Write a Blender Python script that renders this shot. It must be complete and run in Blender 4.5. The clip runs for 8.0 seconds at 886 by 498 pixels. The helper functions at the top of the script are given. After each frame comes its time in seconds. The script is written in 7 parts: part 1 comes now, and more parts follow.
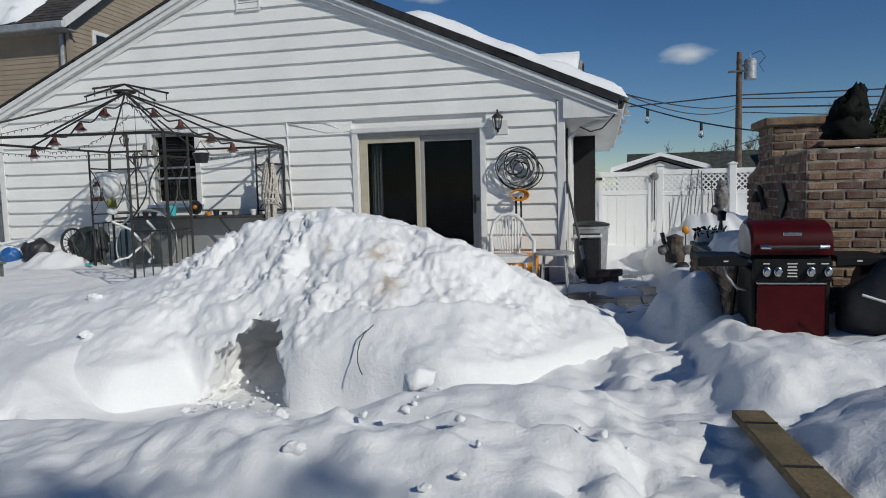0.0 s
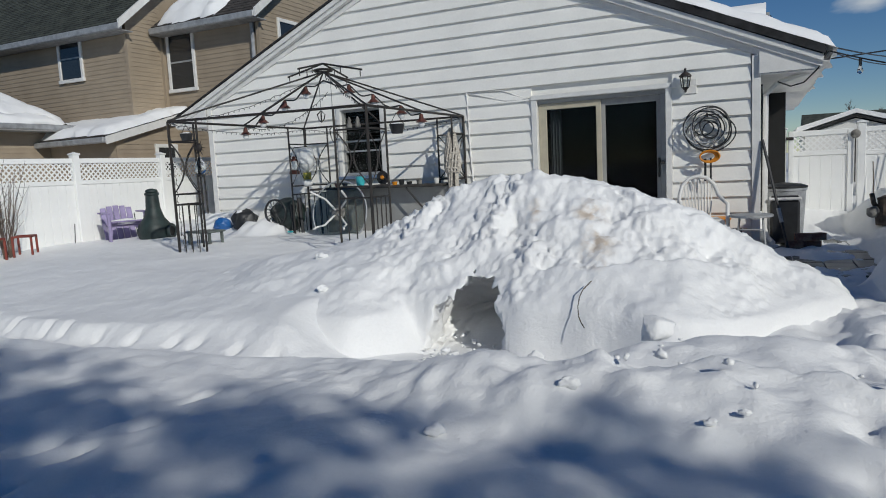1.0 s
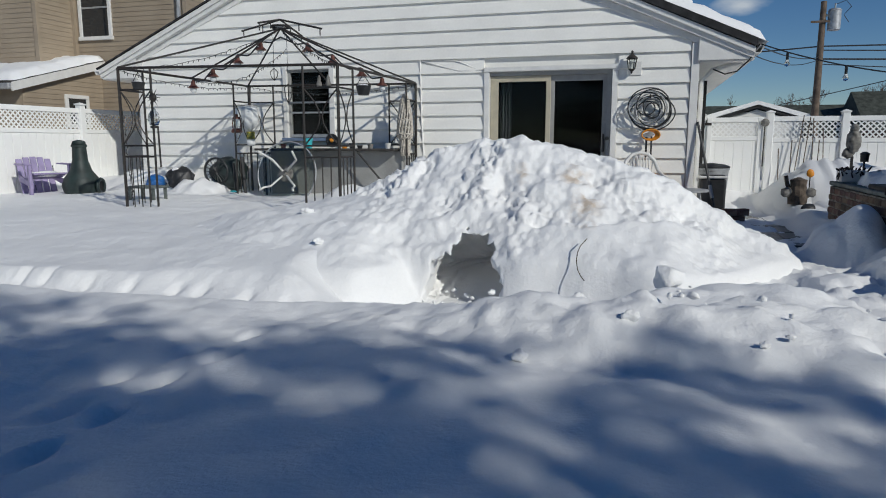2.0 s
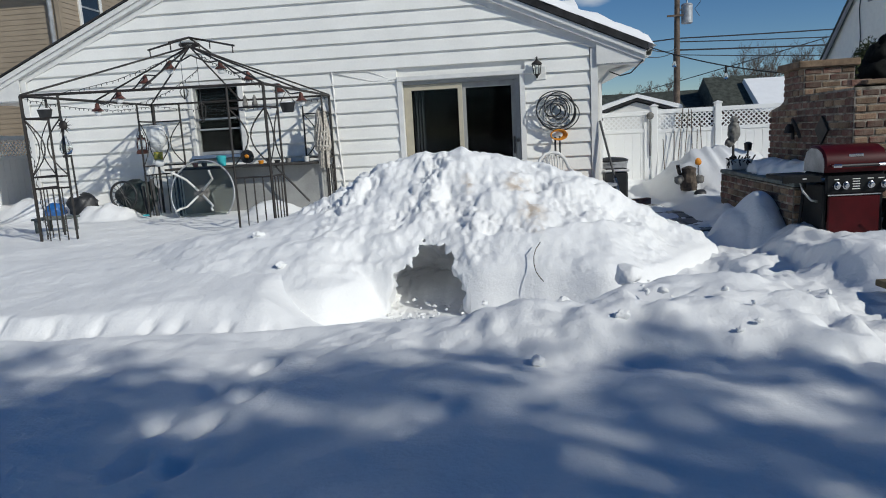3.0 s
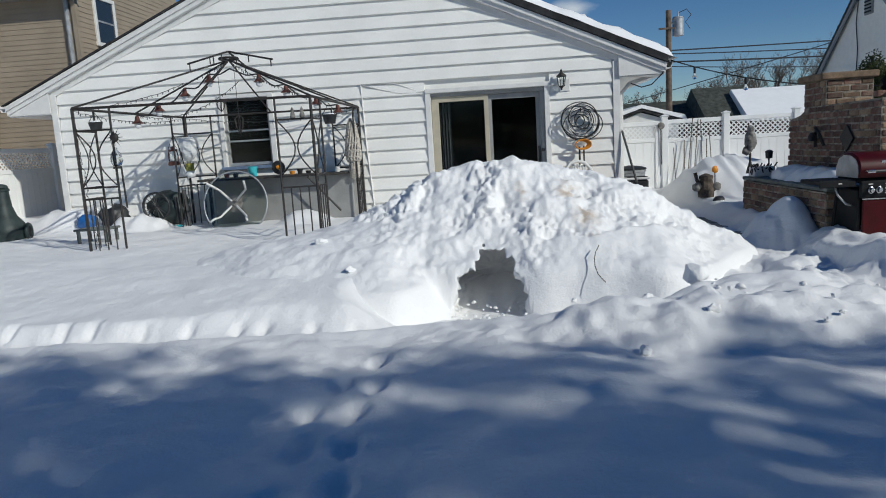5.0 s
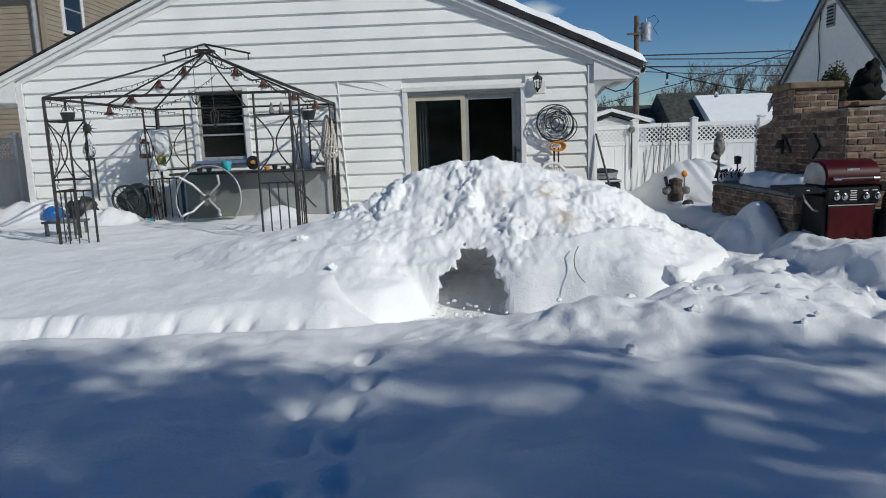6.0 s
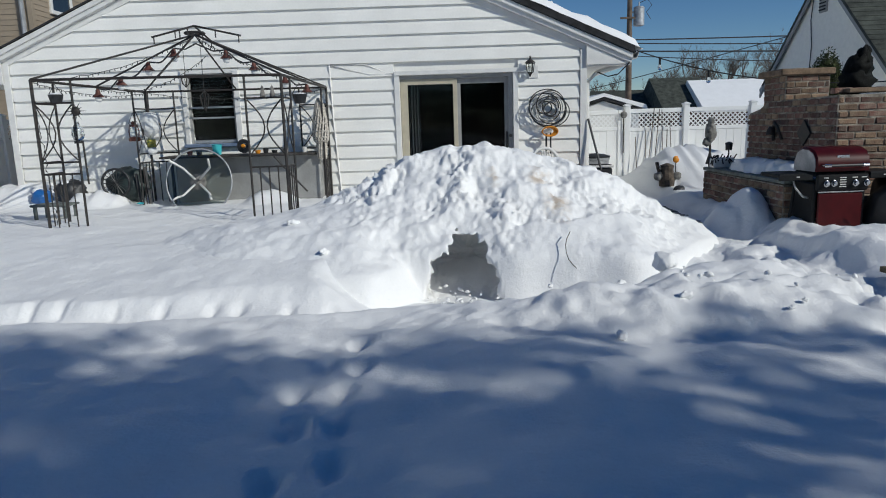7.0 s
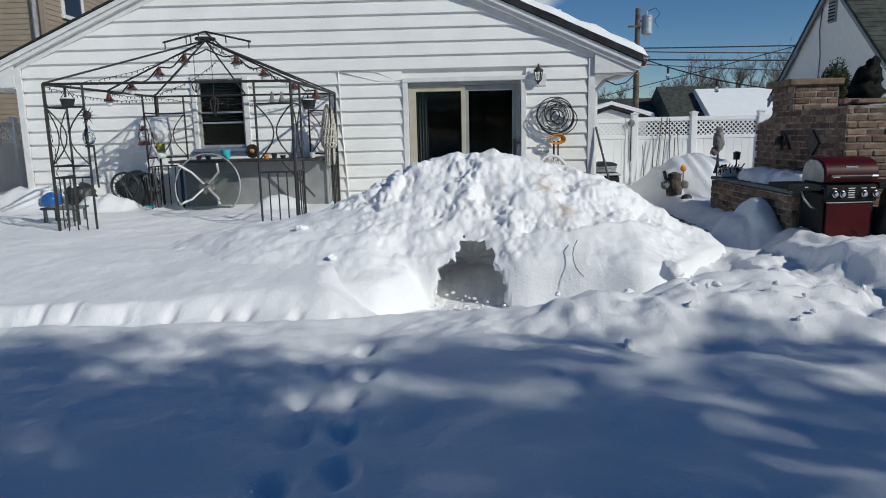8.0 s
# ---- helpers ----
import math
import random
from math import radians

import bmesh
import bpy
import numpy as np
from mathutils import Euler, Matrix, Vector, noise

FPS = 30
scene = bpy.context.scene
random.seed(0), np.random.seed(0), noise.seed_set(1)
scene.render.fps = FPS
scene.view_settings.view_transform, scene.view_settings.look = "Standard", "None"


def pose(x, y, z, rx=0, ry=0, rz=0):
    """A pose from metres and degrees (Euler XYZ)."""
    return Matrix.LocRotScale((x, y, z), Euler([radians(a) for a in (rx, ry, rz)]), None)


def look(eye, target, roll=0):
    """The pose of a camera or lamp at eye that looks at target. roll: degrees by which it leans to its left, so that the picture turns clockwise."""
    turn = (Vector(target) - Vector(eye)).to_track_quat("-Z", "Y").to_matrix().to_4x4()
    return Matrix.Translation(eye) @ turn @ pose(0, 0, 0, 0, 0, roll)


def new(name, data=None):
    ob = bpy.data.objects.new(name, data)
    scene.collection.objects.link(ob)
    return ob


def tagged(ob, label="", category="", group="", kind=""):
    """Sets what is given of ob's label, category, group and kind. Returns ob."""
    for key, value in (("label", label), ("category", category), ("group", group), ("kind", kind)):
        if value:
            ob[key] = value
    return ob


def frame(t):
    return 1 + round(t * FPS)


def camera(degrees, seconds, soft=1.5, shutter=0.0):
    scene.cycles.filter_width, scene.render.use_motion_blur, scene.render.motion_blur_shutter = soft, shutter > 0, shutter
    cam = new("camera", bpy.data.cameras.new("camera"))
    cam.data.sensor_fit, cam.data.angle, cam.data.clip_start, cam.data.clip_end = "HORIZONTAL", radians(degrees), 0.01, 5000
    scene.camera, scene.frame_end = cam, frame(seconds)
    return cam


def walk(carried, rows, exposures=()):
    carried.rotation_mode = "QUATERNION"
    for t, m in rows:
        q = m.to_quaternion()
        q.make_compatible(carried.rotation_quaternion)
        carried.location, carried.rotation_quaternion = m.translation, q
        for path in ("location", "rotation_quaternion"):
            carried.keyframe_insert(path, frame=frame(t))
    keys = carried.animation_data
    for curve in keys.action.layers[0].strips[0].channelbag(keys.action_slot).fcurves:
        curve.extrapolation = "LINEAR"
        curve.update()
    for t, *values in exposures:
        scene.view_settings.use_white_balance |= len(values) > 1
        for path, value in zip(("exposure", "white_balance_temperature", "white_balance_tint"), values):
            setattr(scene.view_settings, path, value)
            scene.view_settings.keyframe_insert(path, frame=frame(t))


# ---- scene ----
cam = camera(66.2, 8.0, soft=1.0)
PATH = [
    (0, (3.621, -9.725, 1.36), (3.16, -7.786, 1.188), -1.4),
    (0.2, (3.586, -9.729, 1.307), (2.982, -7.834, 1.1), -1.2),
    (0.5, (3.508, -9.785, 1.299), (2.678, -7.986, 1.023), -2.7),
    (0.7, (3.425, -9.834, 1.27), (2.596, -8.03, 1.026), -3.1),
    (1, (3.145, -10.079, 1.279), (2.291, -8.286, 1.046), -2.9),
    (1.2, (3.014, -10.186, 1.216), (1.999, -8.49, 0.912), -0.9),
    (1.5, (2.766, -10.389, 1.244), (1.81, -8.646, 1.029), -4.9),
    (1.7, (2.576, -10.484, 1.232), (1.745, -8.697, 0.888), -6.3),
    (2, (2.382, -10.646, 1.166), (1.829, -8.749, 0.855), 0),
    (2.2, (2.245, -10.723, 1.252), (1.886, -8.781, 0.932), 0.9),
    (3.3, (1.614, -11.117, 1.371), (1.399, -9.157, 1.035), -3.2),
    (3.5, (1.542, -11.153, 1.368), (1.268, -9.201, 1.025), -3.2),
    (3.7, (1.552, -11.197, 1.373), (1.264, -9.251, 1.013), -3.7),
    (4, (1.464, -11.255, 1.339), (1.252, -9.286, 1.058), -3.7),
    (4.2, (1.322, -11.269, 1.341), (1.296, -9.288, 1.067), -4.3),
    (4.5, (1.054, -11.38, 1.395), (1.025, -9.41, 1.049), -3.4),
    (4.7, (1.075, -11.368, 1.389), (0.896, -9.403, 1.064), -3.4),
    (5.8, (0.905, -11.442, 1.407), (0.836, -9.464, 1.12), -2.8),
    (6, (0.891, -11.438, 1.407), (0.83, -9.463, 1.096), -2.1),
    (6.5, (0.872, -11.441, 1.416), (0.829, -9.47, 1.079), -1.8),
    (7, (0.886, -11.442, 1.42), (0.849, -9.475, 1.062), -1.8),
    (7.5, (0.882, -11.45, 1.414), (0.871, -9.482, 1.057), -1.2),
    (8, (0.87, -11.457, 1.43), (0.817, -9.487, 1.09), -1.3),
]
walk(cam, [(t, look(eye, target, roll)) for t, eye, target, roll in PATH],
     [(0, -0.46, 6560, 6), (1, -0.52, 6550, 6), (2.2, -0.42, 6540, 6), (3.4, -0.24, 6470, 5), (4.3, -0.30, 6460, 5), (8, -0.31, 6450, 5)])

# ---- world, sun, exposure ----
SUN = Vector((1.45, -1.0, 1.05)).normalized()
world = bpy.data.worlds.new("sky_world")
scene.world = world
world.use_nodes = True
wn = world.node_tree.nodes
sky = wn.new("ShaderNodeTexSky")
sky.sky_type = "NISHITA"
sky.sun_disc = False
sky.sun_elevation = math.asin(SUN.z)
sky.sun_rotation = math.atan2(SUN.x, SUN.y)
sky.air_density, sky.dust_density, sky.ozone_density = 1.0, 0.0, 3.0
sky.altitude = 1800
deep = wn.new("ShaderNodeHueSaturation")
deep.inputs["Saturation"].default_value = 1.24
deep.inputs["Hue"].default_value = 0.507
world.node_tree.links.new(sky.outputs[0], deep.inputs["Color"])
world.node_tree.links.new(deep.outputs[0], wn["Background"].inputs[0])
wn["Background"].inputs[1].default_value = 0.082
sun_data = bpy.data.lights.new("sun", "SUN")
sun_data.energy, sun_data.angle, sun_data.color = 3.6, radians(0.75), (1.0, 0.972, 0.93)
sun = new("sun", sun_data)
sun.matrix_world = look(SUN * 50, (0, 0, 0))

# ---- materials ----


def mat(name, color, rough=0.7, metal=0.0, var=0.12, scale=8.0, bump=0.15, fine=60.0, island=0.0, rand=0.0, tint=None, spots=0.0, clear=0.0):
    """A surface with grain at two scales; tint: a second colour for stains; rand: change from object to object; island: from piece to piece."""
    m = bpy.data.materials.new(name)
    m.use_nodes = True
    nt = m.node_tree
    n, ln = nt.nodes, nt.links
    b = n["Principled BSDF"]
    b.inputs["Roughness"].default_value = rough
    b.inputs["Metallic"].default_value = metal
    b.inputs["Coat Weight"].default_value = clear
    tc = n.new("ShaderNodeTexCoord")
    n1, n2 = n.new("ShaderNodeTexNoise"), n.new("ShaderNodeTexNoise")
    for q, sc in ((n1, scale), (n2, fine)):
        q.inputs["Scale"].default_value = sc
        q.inputs["Detail"].default_value = 5
        ln.new(tc.outputs["Object"], q.inputs["Vector"])
    mix = n.new("ShaderNodeMix")
    mix.data_type = "RGBA"
    c = Vector(color[:3])
    c2 = Vector(tint[:3]) if tint else c * (1 - 2.2 * var)
    mix.inputs["A"].default_value = (*(c * (1 + (0 if tint else var))), 1)
    mix.inputs["B"].default_value = (*c2, 1)
    ramp = n.new("ShaderNodeMapRange")
    ramp.inputs["From Min"].default_value, ramp.inputs["From Max"].default_value = 0.36 + 0.16 * spots, 0.68
    ln.new(n1.outputs[0], ramp.inputs["Value"])
    ln.new(ramp.outputs[0], mix.inputs["Factor"])
    hsv = n.new("ShaderNodeHueSaturation")
    ln.new(mix.outputs["Result"], hsv.inputs["Color"])
    val = n.new("ShaderNodeMapRange")
    val.inputs["From Min"].default_value, val.inputs["From Max"].default_value = 0.3, 0.7
    val.inputs["To Min"].default_value, val.inputs["To Max"].default_value = 1 - var * 0.8, 1 + var * 0.8
    ln.new(n2.outputs[0], val.inputs["Value"])
    out = val.outputs[0]
    for amount, node, socket in ((rand, "ShaderNodeObjectInfo", "Random"), (island, "ShaderNodeNewGeometry", "Random Per Island")):
        if amount:
            src = n.new(node)
            r = n.new("ShaderNodeMapRange")
            r.inputs["To Min"].default_value, r.inputs["To Max"].default_value = 1 - amount, 1 + amount
            ln.new(src.outputs[socket], r.inputs["Value"])
            mu = n.new("ShaderNodeMath")
            mu.operation = "MULTIPLY"
            ln.new(out, mu.inputs[0]), ln.new(r.outputs[0], mu.inputs[1])
            out = mu.outputs[0]
    ln.new(out, hsv.inputs["Value"])
    ln.new(hsv.outputs[0], b.inputs["Base Color"])
    if bump:
        bp = n.new("ShaderNodeBump")
        bp.inputs["Strength"].default_value = bump
        bp.inputs["Distance"].default_value = 0.01
        add = n.new("ShaderNodeMath")
        add.operation = "ADD"
        ln.new(n1.outputs[0], add.inputs[0]), ln.new(n2.outputs[0], add.inputs[1])
        ln.new(add.outputs[0], bp.inputs["Height"])
        ln.new(bp.outputs[0], b.inputs["Normal"])
    return m


def snow_material(name, dirt=False):
    m = mat(name, (0.885, 0.885, 0.88), 0.55, var=0.015, scale=3.0, bump=0.0, fine=45.0)
    nt = m.node_tree
    n, ln = nt.nodes, nt.links
    b = n["Principled BSDF"]
    b.inputs["Specular IOR Level"].default_value = 0.3
    tc = n.new("ShaderNodeTexCoord")
    a, c, d = (n.new("ShaderNodeTexNoise") for _ in range(3))
    for q, sc in ((a, 14.0), (c, 48.0), (d, 190.0)):
        q.inputs["Scale"].default_value = sc
        q.inputs["Detail"].default_value = 6
        ln.new(tc.outputs["Object"], q.inputs["Vector"])
    last = None
    for q, dist in ((a, 0.014), (c, 0.008), (d, 0.003)):
        bp = n.new("ShaderNodeBump")
        bp.inputs["Strength"].default_value = 0.5
        bp.inputs["Distance"].default_value = dist
        ln.new(q.outputs[0], bp.inputs["Height"])
        if last:
            ln.new(last.outputs[0], bp.inputs["Normal"])
        last = bp
    ln.new(last.outputs[0], b.inputs["Normal"])
    return m


SNOW = snow_material("snow")
SIDING = mat("white_siding", (0.885, 0.87, 0.82), 0.5, var=0.03, scale=1.2, bump=0.05, fine=30, rand=0.02)
TRIM = mat("white_trim", (0.76, 0.75, 0.72), 0.4, var=0.03, bump=0.05)
VINYL = mat("white_vinyl", (0.88, 0.88, 0.86), 0.35, var=0.02, scale=2, bump=0.03)
SHINGLE = mat("black_shingle", (0.025, 0.025, 0.027), 0.9, var=0.3, bump=0.5, fine=150)
GREENROOF = mat("green_shingle", (0.055, 0.062, 0.05), 0.9, var=0.25, scale=4, bump=0.5, fine=60)
BROWNROOF = mat("brown_shingle", (0.06, 0.052, 0.047), 0.9, var=0.25, scale=4, bump=0.5, fine=60)
BEIGE = mat("beige_siding", (0.345, 0.28, 0.205), 0.6, var=0.05, scale=2, bump=0.1, rand=0.04)
TANFRAME = mat("tan_door_frame", (0.50, 0.45, 0.34), 0.4, var=0.05)
# grey for the door frame parts in shade; also on the window's storm frame
SHADEGREYFRAME = mat("shade_grey_frame", (0.33, 0.33, 0.32), 0.45, var=0.05)
BLACKIRON = mat("black_iron", (0.012, 0.012, 0.012), 0.6, var=0.3, bump=0.2, tint=(0.03, 0.022, 0.018))
# near-black colour standing in for the shade inside rooms and openings
SHADE_BLACK = mat("shade_black_interior", (0.008, 0.008, 0.008), 0.8, var=0.1)
CURTAIN = mat("grey_curtain", (0.05, 0.055, 0.065), 0.8, var=0.1)
PAVING = mat("wet_paving", (0.06, 0.058, 0.055), 0.35, var=0.3, scale=3, bump=0.2)
MORTAR = mat("mortar", (0.27, 0.235, 0.19), 0.95, var=0.3, scale=9, bump=0.5)
BRICK = mat("old_red_brick", (0.135, 0.058, 0.042), 0.9, var=0.3, scale=11, bump=0.8, fine=70, rand=0.45, tint=(0.20, 0.145, 0.11))
BRICKTAN = mat("old_tan_brick", (0.27, 0.195, 0.125), 0.9, var=0.3, scale=11, bump=0.8, fine=70, rand=0.4, tint=(0.19, 0.115, 0.075))
STONE = mat("cap_stone", (0.22, 0.15, 0.095), 0.9, var=0.2, bump=0.5)
BLUESTONE = mat("grey_green_slab", (0.13, 0.15, 0.14), 0.7, var=0.2, bump=0.4)
GREYPAINT = mat("grey_paint", (0.30, 0.30, 0.29), 0.7, var=0.08, scale=3)
WEATHERED = mat("weathered_wood", (0.20, 0.145, 0.075), 0.85, var=0.25, scale=6, bump=0.5, tint=(0.11, 0.09, 0.05))
BARK = mat("bark", (0.11, 0.085, 0.065), 0.95, var=0.3, scale=12, bump=0.6)
TWIGS = mat("bare_twigs", (0.13, 0.10, 0.08), 0.95, var=0.2, bump=0.2)
NEEDLES = mat("evergreen_needles", (0.035, 0.06, 0.025), 0.8, var=0.3, bump=0.0, island=0.4)
GOLDBUSH = mat("golden_conifer", (0.05, 0.062, 0.014), 0.8, var=0.3, bump=0.0, island=0.22)
CHROME = mat("bright_metal", (0.6, 0.6, 0.6), 0.25, metal=1.0, var=0.05, bump=0)
GALV = mat("galvanised_grey", (0.42, 0.43, 0.44), 0.5, metal=0.4, var=0.12)
GRILLRED = mat("dark_red_enamel", (0.055, 0.002, 0.004), 0.42, var=0.1, bump=0.02, clear=0.0)
GRILLBLACK = mat("black_enamel", (0.009, 0.010, 0.011), 0.55, var=0.15, bump=0.05)
BRONZE = mat("dark_bronze", (0.005, 0.006, 0.005), 0.8, var=0.3, bump=0.5)
for dull in (GRILLRED, GRILLBLACK, BRONZE):
    dull.node_tree.nodes["Principled BSDF"].inputs["Specular IOR Level"].default_value = 0.2
BLACKPLASTIC = mat("black_plastic", (0.022, 0.023, 0.025), 0.5, var=0.2)
WHITEPLASTIC = mat("white_plastic", (0.72, 0.71, 0.68), 0.45, var=0.05)
PURPLE = mat("lavender_plastic", (0.30, 0.25, 0.42), 0.6, var=0.08)
CHIMGREEN = mat("dark_green_clay", (0.018, 0.032, 0.03), 0.55, var=0.2)
BLUEPLASTIC = mat("blue_plastic", (0.02, 0.12, 0.36), 0.4, var=0.1)
CYAN = mat("turquoise_plastic", (0.06, 0.48, 0.52), 0.4, var=0.06)
ORANGE = mat("orange_plastic", (0.72, 0.27, 0.02), 0.45, var=0.08)
ROPE = mat("cream_cord", (0.50, 0.46, 0.40), 0.9, var=0.2, scale=30, bump=0.6)
COPPER = mat("copper_shade", (0.16, 0.065, 0.05), 0.45, metal=0.5, var=0.2)
REDWOOD = mat("red_painted_wood", (0.22, 0.045, 0.03), 0.7, var=0.2)
POLEWOOD = mat("pole_wood", (0.13, 0.095, 0.07), 0.9, var=0.2, scale=5, bump=0.4)
GREYROCK = mat("grey_stone_figure", (0.22, 0.21, 0.19), 0.9, var=0.3, scale=15, bump=0.6)


def stained_snow():
    """Snow with a few brown earth stains, each with a ragged outline."""
    m = snow_material("earth_stained_snow")
    n, ln = m.node_tree.nodes, m.node_tree.links
    b = n["Principled BSDF"]
    old = b.inputs["Base Color"].links[0].from_socket
    tc, nz3 = n.new("ShaderNodeTexCoord"), n.new("ShaderNodeTexNoise")
    nz3.inputs["Scale"].default_value, nz3.inputs["Detail"].default_value = 9.0, 8
    ln.new(tc.outputs["Object"], nz3.inputs["Vector"])
    flat = n.new("ShaderNodeVectorMath")
    flat.operation = "MULTIPLY"
    flat.inputs[1].default_value = (1, 1, 0.35)
    ln.new(tc.outputs["Object"], flat.inputs[0])
    total = None
    for p, r in (((1.92, -4.56, 0.61), 0.2), ((1.80, -4.27, 0.85), 0.2), ((1.30, -4.3, 0.95), 0.12), ((1.98, -4.8, 0.47), 0.12), ((0.78, -5.4, -0.2), 0.16)):
        d = n.new("ShaderNodeVectorMath")
        d.operation = "DISTANCE"
        d.inputs[1].default_value = (p[0], p[1], p[2] * 0.35)
        ln.new(flat.outputs[0], d.inputs[0])
        mr = n.new("ShaderNodeMapRange")
        mr.inputs["From Min"].default_value, mr.inputs["From Max"].default_value = 0.0, r
        mr.inputs["To Min"].default_value, mr.inputs["To Max"].default_value = 1.7, 0.0
        ln.new(d.outputs["Value"], mr.inputs["Value"])
        if total is None:
            total = mr.outputs[0]
        else:
            ad = n.new("ShaderNodeMath")
            ad.operation = "ADD"
            ln.new(total, ad.inputs[0]), ln.new(mr.outputs[0], ad.inputs[1])
            total = ad.outputs[0]
    cut = n.new("ShaderNodeMapRange")
    cut.inputs["From Min"].default_value, cut.inputs["From Max"].default_value = 0.42, 0.72
    ln.new(nz3.outputs[0], cut.inputs["Value"])
    mu = n.new("ShaderNodeMath")
    mu.operation, mu.use_clamp = "MULTIPLY", True
    ln.new(total, mu.inputs[0]), ln.new(cut.outputs[0], mu.inputs[1])
    mx = n.new("ShaderNodeMix")
    mx.data_type = "RGBA"
    mx.inputs["B"].default_value = (0.60, 0.51, 0.42, 1)
    ln.new(old, mx.inputs["A"]), ln.new(mu.outputs[0], mx.inputs["Factor"])
    ln.new(mx.outputs["Result"], b.inputs["Base Color"])
    return m


STAINED = stained_snow()


def glass_material(name, color=(1, 1, 1), rough=0.0):
    m = bpy.data.materials.new(name)
    m.use_nodes = True
    b = m.node_tree.nodes["Principled BSDF"]
    b.inputs["Base Color"].default_value = (*color, 1)
    b.inputs["Roughness"].default_value = rough
    b.inputs["Transmission Weight"].default_value = 1.0
    b.inputs["IOR"].default_value = 1.45
    return m


GLASS = glass_material("window_glass", (0.55, 0.58, 0.58))
GLASS.node_tree.nodes["Principled BSDF"].inputs["IOR"].default_value = 1.22
CLEARGLASS = glass_material("clear_glass", (0.9, 0.95, 0.95), 0.02)
FROSTED = mat("milky_glass", (0.72, 0.73, 0.72), 0.25, var=0.05, bump=0.0)
CREAM = mat("cream_siding", (0.90, 0.86, 0.77), 0.6, var=0.02, bump=0.02)
# brick-red darkened as if in shade, so the fence lattice gaps look dark
FARWALL = mat("shade_dark_brick_wall", (0.09, 0.05, 0.045), 0.9, var=0.3, scale=2)

# ---- mesh tools ----


class Shape:
    """Collects points and faces for one mesh."""

    def __init__(self):
        self.v, self.f = [], []

    def add(self, verts, faces, m=None):
        k = len(self.v)
        self.v += [tuple(m @ Vector(q)) if m else tuple(q) for q in verts]
        self.f += [tuple(k + i for i in q) for q in faces]
        return self

    def box(self, c, s, m=None, b=0.0):
        x, y, z = (q / 2 for q in s)
        b = min(b, 0.45 * min(s))
        if b <= 0:
            vs = [(i * x, j * y, k * z) for i in (-1, 1) for j in (-1, 1) for k in (-1, 1)]
            fs = [(0, 1, 3, 2), (4, 6, 7, 5), (0, 4, 5, 1), (2, 3, 7, 6), (0, 2, 6, 4), (1, 5, 7, 3)]
        else:
            vs, fs = [], []
            for i in (-1, 1):
                for j in (-1, 1):
                    for k in (-1, 1):
                        vs += [(i * x, j * (y - b), k * (z - b)), (i * (x - b), j * y, k * (z - b)), (i * (x - b), j * (y - b), k * z)]
            ix = lambda i, j, k, a: ((i > 0) * 4 + (j > 0) * 2 + (k > 0)) * 3 + a
            for i in (-1, 1):
                q = [ix(i, -1, -1, 0), ix(i, 1, -1, 0), ix(i, 1, 1, 0), ix(i, -1, 1, 0)]
                fs.append(q if i > 0 else q[::-1])
                q = [ix(-1, i, -1, 1), ix(1, i, -1, 1), ix(1, i, 1, 1), ix(-1, i, 1, 1)]
                fs.append(q[::-1] if i > 0 else q)
                q = [ix(-1, -1, i, 2), ix(1, -1, i, 2), ix(1, 1, i, 2), ix(-1, 1, i, 2)]
                fs.append(q if i > 0 else q[::-1])
                for j in (-1, 1):
                    q = [ix(i, j, -1, 0), ix(i, j, 1, 0), ix(i, j, 1, 1), ix(i, j, -1, 1)]
                    fs.append(q if i * j < 0 else q[::-1])
                    q = [ix(i, -1, j, 0), ix(i, 1, j, 0), ix(i, 1, j, 2), ix(i, -1, j, 2)]
                    fs.append(q if i * j > 0 else q[::-1])
                    q = [ix(-1, i, j, 1), ix(1, i, j, 1), ix(1, i, j, 2), ix(-1, i, j, 2)]
                    fs.append(q if i * j < 0 else q[::-1])
                    for k in (-1, 1):
                        q = [ix(i, j, k, 0), ix(i, j, k, 1), ix(i, j, k, 2)]
                        fs.append(q if i * j * k > 0 else q[::-1])
        t = Matrix.Translation(c)
        return self.add(vs, fs, m @ t if m else t)

    def tube(self, pts, r, seg=6, closed=False, taper=None):
        pts = [Vector(q) for q in pts]
        n = len(pts)
        vs, fs = [], []
        up = Vector((0, 0, 1))
        last = None
        for i, q in enumerate(pts):
            a = pts[(i - 1) % n] if (closed or i > 0) else q
            b = pts[(i + 1) % n] if (closed or i < n - 1) else q
            d = (b - a)
            d = d.normalized() if d.length > 1e-9 else up
            side = d.cross(up) if abs(d.z) < 0.95 else d.cross(Vector((1, 0, 0)))
            if last is not None:
                side = last - d * last.dot(d)
                if side.length < 1e-6:
                    side = d.cross(Vector((1, 0, 0.3)))
            side.normalize()
            last = side
            o = d.cross(side)
            rr = taper[i] if taper else r
            for s in range(seg):
                an = 2 * math.pi * s / seg
                vs.append(q + side * (rr * math.cos(an)) + o * (rr * math.sin(an)))
        for i in range(n if closed else n - 1):
            for s in range(seg):
                fs.append((i * seg + s, i * seg + (s + 1) % seg, ((i + 1) % n) * seg + (s + 1) % seg, ((i + 1) % n) * seg + s))
        if not closed:
            fs.append(tuple(range(seg))[::-1])
            fs.append(tuple((n - 1) * seg + s for s in range(seg)))
        return self.add(vs, fs)

